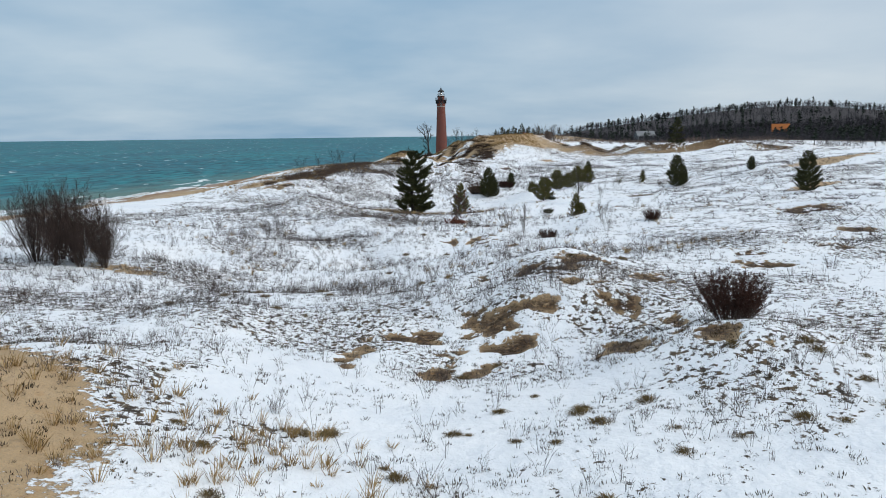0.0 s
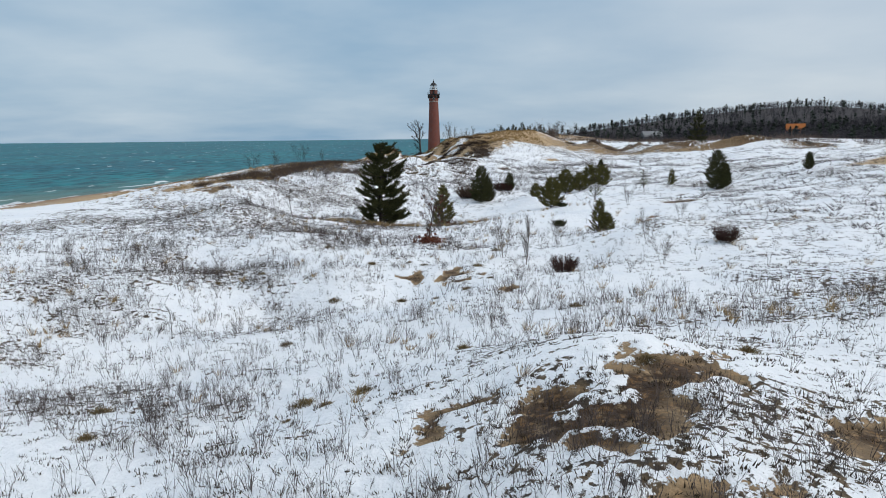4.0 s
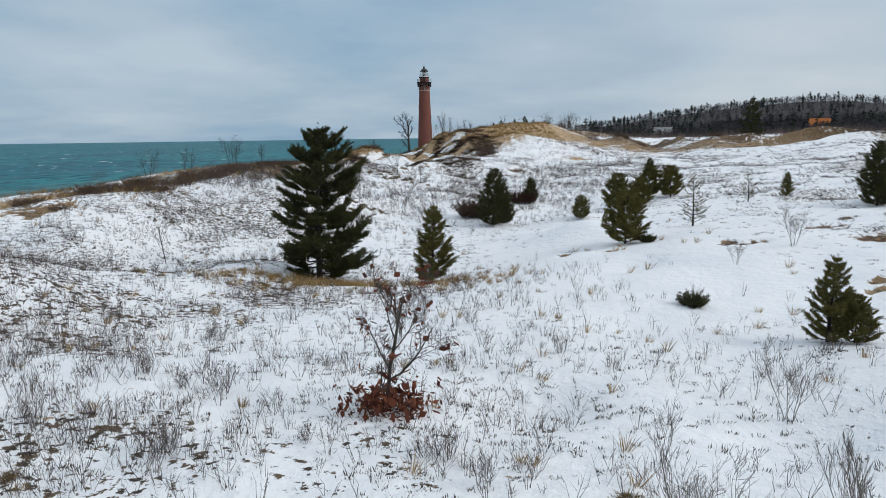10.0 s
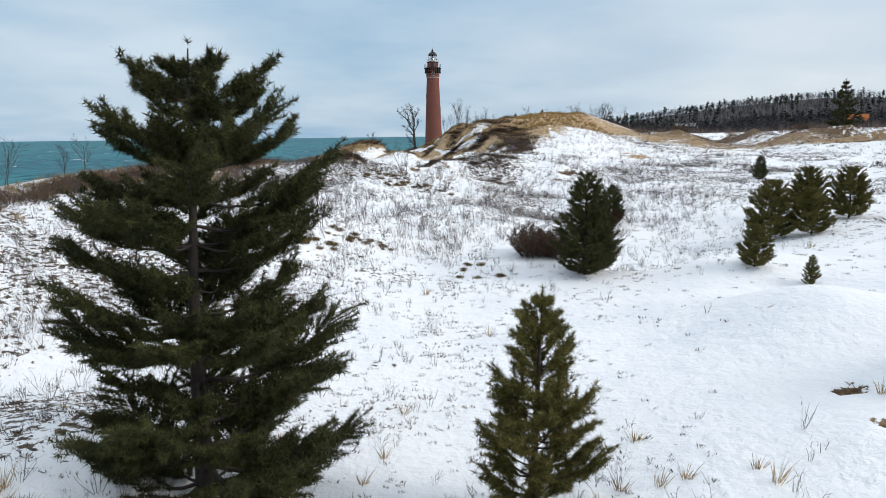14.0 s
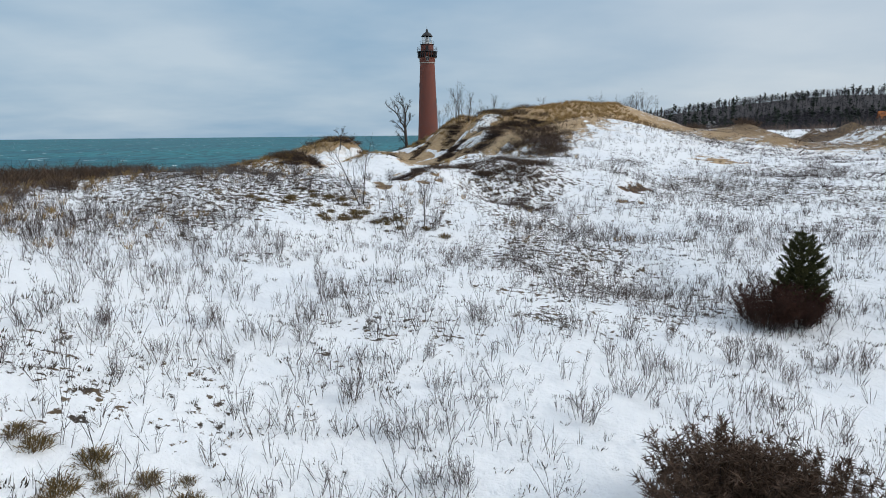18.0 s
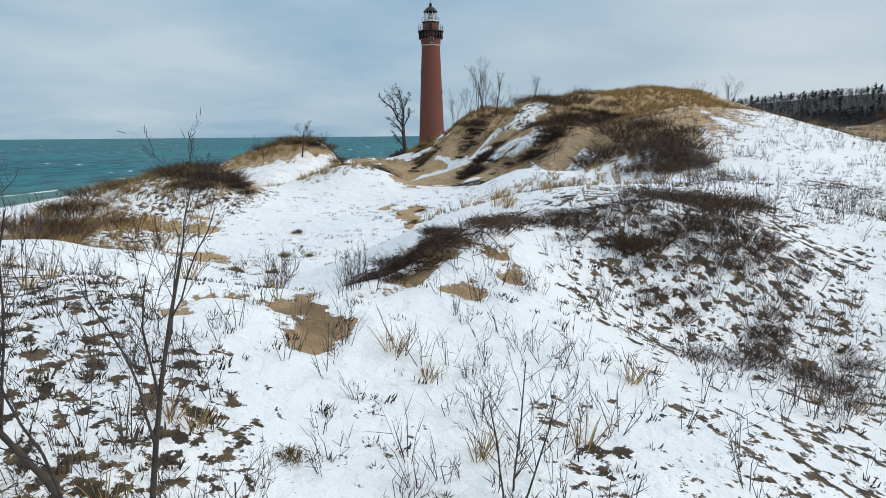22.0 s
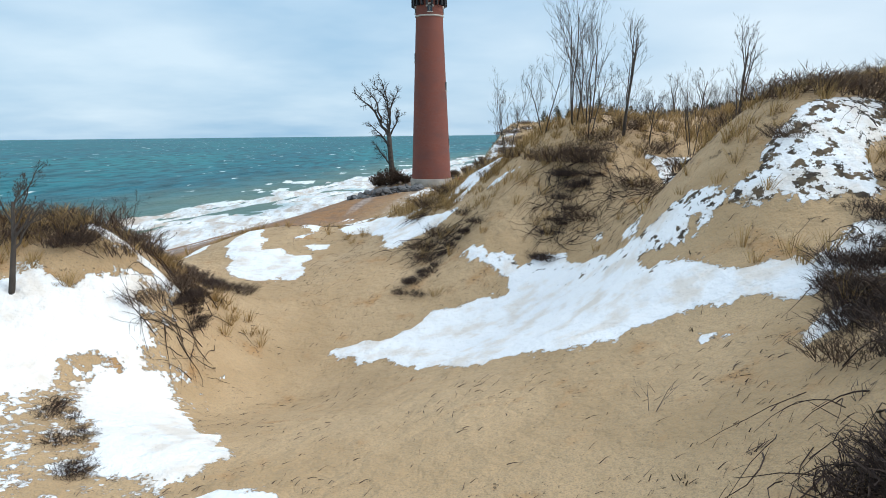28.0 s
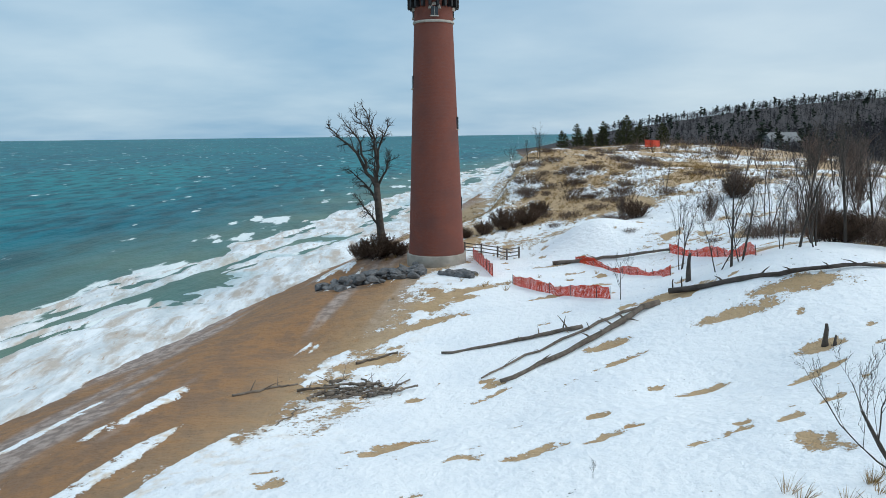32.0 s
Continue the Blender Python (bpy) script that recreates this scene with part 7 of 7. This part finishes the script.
bare_bushes()
def far_scrub():
    """Coarser brush over the inland dunes."""
    x, y, z, rng = grown(26000, ((75, 130, 30, 70, 0, 0.7), (60, 205, 30, 40, 0, 0.8), (95, 245, 40, 30, 0, 0.9), (44, 70, 14, 40, 0, 0.5)), 56, (34, 40), (150, 290))
    s = Soup()
    n, m = len(x), 9
    a = rng.uniform(0, 2 * np.pi, n * m)
    tall = np.repeat(rng.uniform(0.12, 0.5, n) * np.where(rng.random(n) < 0.12, 2.0, 1.0), m)
    wide = np.repeat(rng.uniform(0.2, 1.0, n), m) * np.sqrt(rng.random(n * m))
    p = np.repeat(np.column_stack([x, y, z - 0.05]), m, 0) + np.column_stack([wide * np.cos(a), 0.6 * wide * np.sin(a), 0 * a])
    tip = p + np.column_stack([1.1 * np.cos(a), 1.1 * np.sin(a), np.ones(n * m)]) * (tall * rng.uniform(0.4, 1, n * m))[:, None]
    ribbons(s, p, tip, np.full(n * m, 0.030), np.zeros((n * m, 3)), rng)
    return tagged(new("inland_brush", s.mesh("inland_brush", TWIGS)), "grey-brown brush over the inland dunes", "brush", kind="stuff")


far_scrub()
twig_scrub()
heath_tufts()
beach_grass(26000, 53, (-48, 12), (50, 214))
beach_grass(21000, 54, (-22, 214), (36, 280))
beach_grass(2600, 55, (-12, 118), (10, 128))
beach_grass(12000, 59, (-6, 310), (70, 436))


def dead_brush(cx, cy, spread, count, seed, tall=0.35, down=(0, -1)):
    """Tangled dark roots and branches lying on the sand."""
    rng = np.random.default_rng(seed)
    s = Soup()
    for k in range(count):
        x, y = cx + rng.normal(0, spread * 0.5), cy + rng.normal(0, spread * 0.5)
        a = math.atan2(down[1], down[0]) + rng.normal(0, 0.9)
        length, n = rng.uniform(0.5, 1.9), 6
        pts = []
        arch = rng.uniform(0.0, tall)
        for q in range(n):
            u = q / (n - 1)
            pts.append((x, y, arch * math.sin(math.pi * min(1, u * 0.9 + 0.05))))
            a += rng.normal(0, 0.38)
            x, y = x + math.cos(a) * length / n, y + math.sin(a) * length / n
        p = np.array(pts)
        p[:, 2] += snowy_ground(p[:, 0], p[:, 1]) + 0.01
        tube(s, p, np.linspace(rng.uniform(0.007, 0.02), 0.004, n), 3, False)
    ob = new("dead_brush", s.mesh("dead_brush", DARK_TWIGS))
    return tagged(ob, "tangle of dark dead roots on the sand", "brush", "dead brush on the blowout", kind="stuff")


for k, (x, y, r, c) in enumerate(((4.6, 237.4, 1.6, 150), (6.0, 234.8, 1.5, 110), (7.4, 232.8, 1.7, 160), (3.4, 230.4, 1.3, 100), (13.8, 223.4, 2.2, 120), (12.4, 247.0, 2.6, 150), (-3.2, 233.3, 1.0, 110),
                                  (-5.4, 235.6, 1.3, 110), (-9.6, 252.3, 1.6, 150), (-8.4, 249.8, 1.0, 60), (6.6, 256.2, 1.4, 120), (3.9, 256.1, 1.2, 70), (0.0, 258.4, 1.3, 110), (4.3, 255.8, 1.2, 70),
                                  (-0.8, 259.6, 1.1, 80), (4.7, 258.4, 1.2, 80), (8.6, 253.6, 2.0, 110), (10.5, 251.5, 2.2, 110), (0.9, 199.7, 0.9, 90), (0.0, 198.6, 0.7, 70), (-14, 227.4, 1.8, 180),
                                  (5.5, 257.7, 1.2, 120), (9.0, 243.0, 2.0, 120), (8.2, 238.6, 1.4, 110), (16.0, 228.0, 2.4, 110), (17.5, 240.0, 3.0, 120), (8.0, 261.0, 1.8, 90), (-1.0, 263.4, 0.9, 60),
                                  (2.4, 203.4, 0.8, 80), (8.0, 204.6, 1.2, 60), (10.2, 206.0, 1.2, 60), (10.0, 236.6, 2.2, 200), (8.2, 231.4, 1.6, 120), (12.6, 227.4, 2.2, 180), (10.0, 235.0, 1.6, 100))):
    dead_brush(x, y, r, int(c * 0.8), 100 + k, 0.45 if c > 100 else 0.25, (-0.6, -0.8))


def sand_debris():
    """Short sticks, roots and reed scraps lying on the blown sand."""
    rng = np.random.default_rng(57)
    n = 11000
    x, y = rng.uniform(-9, 11, n), rng.uniform(226, 274, n)
    keep = (snow_cover(x, y) < 0.35) & (rng.random(n) < 0.25 + 0.9 * smooth(-0.1, 0.5, fractal(x, y, 3.5, 58, 2)))
    x, y = x[keep], y[keep]
    n = len(x)
    a, ln = rng.normal(0.3, 0.7, n), rng.uniform(0.05, 0.34, n) ** 1.1
    dx, dy = 0.5 * ln * np.cos(a), 0.5 * ln * np.sin(a)
    p = np.column_stack([x - dx, y - dy, snowy_ground(x - dx, y - dy) + 0.012])
    q = np.column_stack([x + dx, y + dy, snowy_ground(x + dx, y + dy) + rng.uniform(0.012, 0.07, n)])
    s = Soup()
    ribbons(s, p, q, rng.uniform(0.004, 0.010, n), np.column_stack([0 * x, 0 * x, 0.02 + 0 * x]), rng)
    return tagged(new("sand_debris", s.mesh("sand_debris", DARK_TWIGS)), "dark sticks and reed scraps on the sand", "debris", kind="stuff")


sand_debris()

# ---------------------------------------------------------------- beach, driftwood, fences and stones by the lighthouse
def rock_mesh(seed):
    rng = np.random.default_rng(seed)
    bm = bmesh.new()
    bmesh.ops.create_icosphere(bm, subdivisions=2, radius=1.0)
    planes = [(Vector(unit(rng.normal(size=3))), rng.uniform(0.55, 0.85)) for _ in range(9)]
    for v in bm.verts:
        for nrm, d in planes:
            over = v.co.dot(nrm) - d
            if over > 0:
                v.co -= nrm * over
        v.co *= 1 + rng.normal(0, 0.02)
        v.co.z *= 0.7
    me = bpy.data.meshes.new("rock")
    bm.to_mesh(me)
    bm.free()
    me.materials.append(STONE)
    return me


ROCKS = [rock_mesh(200 + k) for k in range(5)]
rng_rocks = np.random.default_rng(61)
for k in range(118):
    if k < 104:
        u = rng_rocks.random()
        x, y = -10.2 + 8.6 * u + rng_rocks.normal(0, 0.5), 325.6 + 1.6 * u + rng_rocks.normal(0, 1.15)
    else:
        x, y = 1.6 + rng_rocks.normal(0, 0.9), 324.6 + rng_rocks.normal(0, 0.4)
    size = rng_rocks.uniform(0.26, 0.66)
    ob = new("rock", ROCKS[k % 5])
    ob.matrix_world = pose(x, y, gz(x, y) + size * 0.28 + (0.32 * (k % 3) * (1 - abs(2 * u - 0.8) * 0.6) if k < 104 else 0), rng_rocks.uniform(-25, 25), rng_rocks.uniform(-25, 25), rng_rocks.uniform(0, 360)) @ Matrix.Diagonal((size * 1.25, size, size, 1))
    tagged(ob, "angular grey boulder in the lighthouse stone bank", "rock", "stones by the lighthouse")


def log_thing(name, label, points, r0, r1, stubs=4, seed=0, mat=None):
    """A fallen trunk that lies along points on the ground, with broken branch stubs."""
    rng = np.random.default_rng(seed)
    p = np.array(points, float)
    t = np.linspace(0, 1, len(p))
    u = np.linspace(0, 1, 14)
    line = np.column_stack([np.interp(u, t, p[:, 0]), np.interp(u, t, p[:, 1])]) + rng.normal(0, 0.11, (14, 2))
    lift = np.interp(u, t, p[:, 2])
    z = snowy_ground(line[:, 0], line[:, 1])
    z = np.convolve(np.pad(z, 2, mode="edge"), np.ones(5) / 5, "valid") + lift
    rad = 0.75 * np.linspace(r0, r1, 14)
    s = Soup()
    spine = np.column_stack([line, z + rad * 0.6])
    tube(s, spine, rad * (1 + 0.12 * np.sin(np.arange(14) * 2.1)), 8)
    ob = thing(name, label, "log")
    part("trunk", s, mat or DRIFT, ob, "", True)
    for k in range(stubs):
        i = int(rng.integers(2, 13))
        d = unit(np.array([*rng.normal(0, 1, 2), rng.uniform(0.2, 0.9)]))
        ln = rng.uniform(0.3, 1.4)
        b = Soup()
        tube(b, [spine[i], spine[i] + d * ln * 0.5 + (0, 0, 0.05), spine[i] + d * ln], (rad[i] * 0.45, rad[i] * 0.3, 0.012), 5)
        part("branch_stub", b, mat or DRIFT, ob)
    return ob


log_thing("fallen_trunk", "long grey weathered trunk lying across snow", ((-0.4, 305.7, 0), (4.5, 305.6, 0.05), (9.0, 305.1, 0.1)), 0.10, 0.20, 5, 1)
log_thing("fallen_trunk", "long grey weathered trunk half buried in sand", ((2.8, 299.2, 0), (8.4, 302.0, 0.1), (13.9, 305.4, 0.15)), 0.16, 0.28, 6, 2)
log_thing("fallen_trunk", "thin grey trunk lying beside a thicker one", ((1.6, 300.6, 0), (7.0, 303.6, 0.05), (12.6, 305.8, 0.1)), 0.07, 0.15, 4, 3)
log_thing("fallen_trunk", "dark fallen trunk arching along the slope", ((15.2, 306.2, 0.0), (18.0, 303.4, 0.1), (20.4, 300.9, 0.15), (23, 300.0, 0.25), (25.4, 299.6, 0.1)), 0.26, 0.12, 6, 4, BARK)
log_thing("fallen_trunk", "grey fallen trunk lying past the orange fence", ((11.5, 327.6, 0.0), (16.5, 325.6, 0.15), (21.6, 322.6, 0.3)), 0.26, 0.14, 4, 5)
log_thing("driftwood", "grey driftwood log on wet beach sand", ((-12.8, 299.7, 0), (-11, 301.0, 0), (-9.4, 302.0, 0)), 0.12, 0.08, 3, 6)
log_thing("driftwood", "grey driftwood log on snow", ((-6.1, 305.4, 0), (-4.6, 306.2, 0), (-3.1, 306.9, 0.05)), 0.14, 0.08, 2, 7)
log_thing("driftwood", "thin stick on the snow", ((-9.0, 294.6, 0), (-8.7, 296.4, 0), (-8.6, 298.0, 0)), 0.05, 0.03, 1, 8)
rng_drift = np.random.default_rng(63)
for k in range(20):
    x, y, a, ln = -5.6 + rng_drift.normal(0, 1.35), 300.3 + rng_drift.normal(0, 0.55), rng_drift.normal(0.15, 0.5), rng_drift.uniform(0.8, 3.4)
    log_thing("driftwood", "grey driftwood piece in a tangled pile", ((x - math.cos(a) * ln / 2, y - math.sin(a) * ln / 2, 0.05 * (k % 6)), (x + math.cos(a) * ln / 2, y + math.sin(a) * ln / 2, 0.07 * (k % 5))),
              rng_drift.uniform(0.06, 0.17), rng_drift.uniform(0.03, 0.09), 1 + k % 2, 20 + k)
for k, (x, y, h, r) in enumerate(((17.0, 307.6, 2.0, 0.17), (17.6, 292.3, 1.1, 0.13), (16.3, 307.0, 0.7, 0.06), (15.6, 306.8, 0.9, 0.06), (24.4, 305.6, 1.6, 0.08), (17.9, 292.0, 0.5, 0.08))):
    rng = np.random.default_rng(80 + k)
    s = Soup()
    zs = np.linspace(-0.2, h, 6)
    tube(s, np.column_stack([rng.normal(0, 0.02, 6), rng.normal(0, 0.02, 6), zs]), np.linspace(r * 1.25, r * 0.55, 6) * rng.uniform(0.85, 1.15, 6), 7)
    ob = new("stump", s.mesh("stump", BARK, True))
    ob.matrix_world = pose(x, y, gz(x, y))
    tagged(ob, "broken upright grey stump", "stump")


def snow_fence(points, label, high=1.15, slump=0.0, seed=0):
    """Orange plastic mesh strung from thin posts."""
    rng = np.random.default_rng(seed)
    p = np.array(points, float)
    seg = np.concatenate([[0], np.cumsum(np.hypot(*np.diff(p, axis=0).T))])
    total = seg[-1]
    ob = thing("snow_fence", label, "fence", group="orange snow fences")
    n = max(2, int(total / 1.25) + 1)

    def along(d):
        return np.interp(d, seg, p[:, 0]), np.interp(d, seg, p[:, 1])

    def level(d):
        x, y = along(d)
        return snowy_ground(x, y)

    def hang(d, f):
        x, y = along(d)
        bow = 0.10 * np.sin(np.pi * ((d / total * (n - 1)) % 1))
        wave = 0.08 * np.sin(d * 2.3 + seed)
        h = high * (1 - slump * (0.5 + 0.5 * np.sin(d * 0.9 + seed))) - bow
        return np.stack([x + wave * f, y + 0.25 * f + wave, level(d) + 0.03 + f * h], -1)

    for k in range(n):
        d = total * k / (n - 1)
        x, y = along(d)
        s = Soup()
        base = float(level(np.array([d]))[0])
        tube(s, [(x, y, base - 0.2), (x + rng.normal(0, 0.05), y + 0.22 + rng.normal(0, 0.05), base + high * (1 - 0.8 * slump) + 0.12)], (0.03, 0.025), 5)
        part("post", s, IRON, ob, "dark thin post")
    net = Soup()
    ds = np.linspace(0, total, max(8, int(total / 0.3)))
    for f in np.linspace(0.02, 1, 11):
        a, b = hang(ds, f - 0.034), hang(ds, f + 0.034)
        k = np.arange(len(ds) - 1)
        net.add(np.concatenate([a, b]), np.stack([k, k + 1, k + 1 + len(ds), k + len(ds)], 1))
    fs = np.linspace(0, 1, 7)
    for d in np.arange(0, total, 0.13):
        a, b = hang(np.full(7, d), fs), hang(np.full(7, d + 0.075), fs)
        k = np.arange(6)
        net.add(np.concatenate([a, b]), np.stack([k, k + 7, k + 8, k + 1], 1))
    part("mesh_panel", net, ORANGE, ob)
    return ob


snow_fence(((4.1, 334.0), (4.4, 329.5), (5.1, 323.7)), "leaning orange plastic snow fence", 1.2, 0.1, 1)
snow_fence(((6.5, 320.4), (8.4, 316.5), (10.2, 313.0), (12.2, 309.9)), "sagging orange plastic snow fence on dark posts", 0.95, 0.25, 2)
snow_fence(((13.6, 327.0), (15.3, 324.0), (16.6, 317.5), (17.6, 312.4)), "collapsed orange plastic snow fence in snow", 0.75, 0.6, 3)
snow_fence(((21.2, 322.4), (21.8, 316.0), (21.6, 310.0), (20.8, 305.8)), "drooping orange plastic snow fence", 0.85, 0.4, 4)
snow_fence(((48.0, 411), (49.6, 410.6), (51.5, 411.5)), "orange plastic snow fence on a far dune", 1.6, 0.1, 5)


def rail_fence(points, label):
    ob = thing("rail_fence", label, "fence")
    p = np.array(points, float)
    tops = []
    for x, y in p:
        z = gz(x, y)
        tops.append((x, y, z))
        part("post", box((x - 0.09, y - 0.09, z - 0.3), (x + 0.09, y + 0.09, z + 1.25), 0.015), GREY_WOOD, ob)
    for a, b in zip(tops[:-1], tops[1:]):
        for h in (0.35, 0.75, 1.12):
            s = Soup()
            tube(s, [(a[0], a[1], a[2] + h), ((a[0] + b[0]) / 2, (a[1] + b[1]) / 2, (a[2] + b[2]) / 2 + h - 0.02), (b[0], b[1], b[2] + h)], (0.06, 0.055, 0.06), 6)
            part("rail", s, GREY_WOOD, ob)
    return ob


rail_fence(((3.4, 336.8), (5.2, 336.2), (6.9, 335.3), (7.6, 333.0), (9.0, 333.6)), "weathered grey post and rail fence by the lighthouse")

# ---------------------------------------------------------------- distant woods, houses and conifers
def wood_edge(x, y):
    return x - np.where(y > 440, np.minimum(55, np.interp(y, SHORE_Y, SHORE_X) + 24), 55 + np.maximum(0, 430 - y) * 0.5)


YARDS = ((168, 580, 14, 14), (152, 525, 15, 55), (133, 455, 14, 45), (264, 547, 14, 14), (238, 495, 14, 45), (212, 438, 14, 45))


def open_yard(x, y):
    free = np.zeros(len(x), bool)
    for cx, cy, a, b in YARDS:
        free |= ((x - cx) / a) ** 2 + ((y - cy) / b) ** 2 < 1
    return free


def far_points(count, seed):
    rng = np.random.default_rng(seed)
    near = int(count * 0.55)
    x = np.concatenate([rng.uniform(40, 420, near), rng.uniform(40, 1300, count - near)])
    y = np.concatenate([rng.uniform(180, 620, near), rng.uniform(500, 980, count - near)])
    keep = (wood_edge(x, y) > 18 * rough(x, y, 30, 71)) & (inland(x, y) > 22) & ~open_yard(x, y) & (x < 1.05 * (y + 150))
    x, y = x[keep], y[keep]
    return x, y, ground(x, y), rng


def bare_wood():
    x, y, z, rng = far_points(26000, 72)
    n, m = len(x), 22
    s = Soup()
    h = rng.uniform(5, 8.5, n) * (0.55 + 0.45 * smooth(20, 160, wood_edge(x, y)))
    p = np.column_stack([x, y, z - 0.3])
    top = p + np.column_stack([rng.normal(0, 0.5, n), rng.normal(0, 0.5, n), h])
    ribbons(s, p, top, 0.016 * h, np.zeros((n, 3)), rng)
    u = rng.uniform(0.3, 0.95, n * m)
    o = np.repeat(p, m, 0) + np.repeat(top - p, m, 0) * u[:, None]
    a = rng.uniform(0, 2 * np.pi, n * m)
    ln = np.repeat(h, m) * rng.uniform(0.18, 0.42, n * m) * (1.25 - 0.75 * u)
    e = o + np.column_stack([ln * np.cos(a), ln * np.sin(a), ln * rng.uniform(0.05, 0.7, n * m)])
    ribbons(s, o, e, np.repeat(0.0105 * h, m), np.zeros((n * m, 3)), rng)
    return tagged(new("bare_woods", s.mesh("bare_woods", HAZED_TWIGS)), "leafless woods on the far ridge, tinted blue-grey for haze", "woods", kind="stuff")


def far_conifers():
    x, y, z, rng = far_points(2200, 73)
    keep = (fractal(x, y, 90, 75, 2) > -0.05) | (rng.random(len(x)) < 0.25)
    x, y, z = x[keep], y[keep], z[keep]
    s = Soup()
    n = len(x)
    h = rng.uniform(5.5, 10.5, n) * (0.6 + 0.4 * smooth(20, 160, wood_edge(x, y)))
    p = np.column_stack([x, y, z])
    ribbons(s, p, p + np.column_stack([0 * h, 0 * h, h]), 0.018 * h, np.zeros((n, 3)), rng)
    m = 32
    f = np.tile(np.linspace(0.20, 1.0, m), n)
    o = np.repeat(p, m, 0)
    o[:, 2] += f * np.repeat(h, m)
    a = rng.uniform(0, 2 * np.pi, n * m)
    reach = np.repeat(h, m) * 0.36 * (1.03 - f) ** 0.35 * smooth(0.25, 0.5, f) * rng.uniform(0.5, 1.15, n * m)
    e = o + np.column_stack([reach * np.cos(a), reach * np.sin(a), reach * rng.uniform(-0.15, 0.4, n * m)])
    ribbons(s, o, e, np.repeat(0.065 * h, m), np.zeros((n * m, 3)), rng)
    return tagged(new("pine_woods", s.mesh("pine_woods", FAR_NEEDLES)), "dark conifers scattered through the far woods", "woods", kind="stuff")


def wood_margin():
    """Brown brush and saplings along the foot of the woods."""
    rng = np.random.default_rng(74)
    x, y = rng.uniform(30, 420, 30000), rng.uniform(255, 560, 30000)
    e = wood_edge(x, y)
    keep = (e > -34) & (e < 12) & (rng.random(30000) < smooth(-34, 0, e) * (0.3 + 0.7 * smooth(-0.2, 0.3, fractal(x, y, 18, 76, 2)))) & ~open_yard(x, y)
    x, y = x[keep], y[keep]
    n, m = len(x), 10
    h = rng.uniform(1.0, 3.6, n)
    p = np.column_stack([x, y, ground(x, y) - 0.2])
    a = rng.uniform(0, 2 * np.pi, n * m)
    o = np.repeat(p, m, 0) + np.column_stack([0.4 * np.cos(a), 0.4 * np.sin(a), 0 * a])
    ln = np.repeat(h, m) * rng.uniform(0.4, 1.0, n * m)
    q = o + np.column_stack([0.45 * ln * np.cos(a), 0.45 * ln * np.sin(a), ln])
    s = Soup()
    ribbons(s, o, q, np.full(n * m, 0.04), np.zeros((n * m, 3)), rng)
    return tagged(new("woodland_brush", s.mesh("woodland_brush", BROWN_TWIGS)), "brown leafless brush along the edge of the woods", "brush", kind="stuff")


wood_margin()
bare_wood()
far_conifers()
for k, (x, y, h) in enumerate(((33, 427, 5.0), (35, 432, 4.2), (37, 428, 6.2), (39, 434, 5.0), (40.5, 429, 4.4), (42, 436, 5.6), (44, 431, 6.5), (46, 437, 5.2), (47.5, 430, 4.6), (49, 428, 7.5), (51, 436, 5.8), (52.5, 431, 4.8), (54, 434, 6.0), (57, 438, 5.4), (60, 435, 6.2), (63, 440, 5.6))):
    plant("spruce", "dark conifer on the far dune crest", "tree", PINE_FAR, (x, y), h / 10.5, 50 * k, "far dune conifers")


def house(name, label, at, wide, deep, wall, rise, mat, roof_mat, turn=0):
    ob = thing(name, label, "house", (at[0], at[1], gz(*at) - 0.2), turn=turn)
    w, d = wide / 2, deep / 2
    part("wall", box((-w, -d, 0), (w, d, wall), 0.02), mat, ob)
    gable = bmesh.new()
    v = [gable.verts.new(c) for c in ((-w, -d, wall), (w, -d, wall), (-w, d, wall), (w, d, wall), (-w, 0, wall + rise), (w, 0, wall + rise))]
    for f in ((0, 1, 5, 4), (3, 2, 4, 5), (0, 4, 2), (1, 3, 5), (0, 2, 3, 1)):
        gable.faces.new([v[i] for i in f])
    part("gable", gable, mat, ob)
    roof = bmesh.new()
    for s in (-1, 1):
        c = [(-w - 0.5, s * (d + 0.5), wall - 0.5 * rise / d + 0.1), (w + 0.5, s * (d + 0.5), wall - 0.5 * rise / d + 0.1), (w + 0.5, 0, wall + rise + 0.1), (-w - 0.5, 0, wall + rise + 0.1)]
        lo = [roof.verts.new(q) for q in c]
        hi = [roof.verts.new((q[0], q[1], q[2] + 0.2)) for q in c]
        roof.faces.new(lo)
        roof.faces.new(hi[::-1])
        for i in range(4):
            roof.faces.new((lo[i], hi[i], hi[(i + 1) % 4], lo[(i + 1) % 4]))
    part("roof", roof, roof_mat, ob)
    part("chimney", box((w * 0.4, 0.4, wall + rise * 0.4), (w * 0.4 + 0.8, 1.2, wall + rise + 1.0), 0.03), STONE, ob)
    for k in (-0.6, -0.2, 0.25, 0.65):
        win = part("window", box((k * w - 0.5, -d - 0.05, 1.2), (k * w + 0.5, -d + 0.05, 2.5)), DARK_PANE, ob)
        part("window_frame", box((k * w - 0.6, -d - 0.03, 1.1), (k * w + 0.6, -d + 0.02, 2.6)), WHITE, win)
    part("door", box((w * 0.03 - 0.5, -d - 0.06, 0.2), (w * 0.03 + 0.5, -d + 0.04, 2.3), 0.02), DARK_PANE, ob)
    return ob


house("cabin", "grey house with a pale shingle roof among trees", (168, 580), 15, 9, 4.2, 4.0, SIDING, ROOF, 8)
house("orange_house", "orange-walled house with a rust roof at the woods' edge", (264, 547), 12, 9, 4.5, 4.5, RUST_WALL, RUST_WALL, -20)
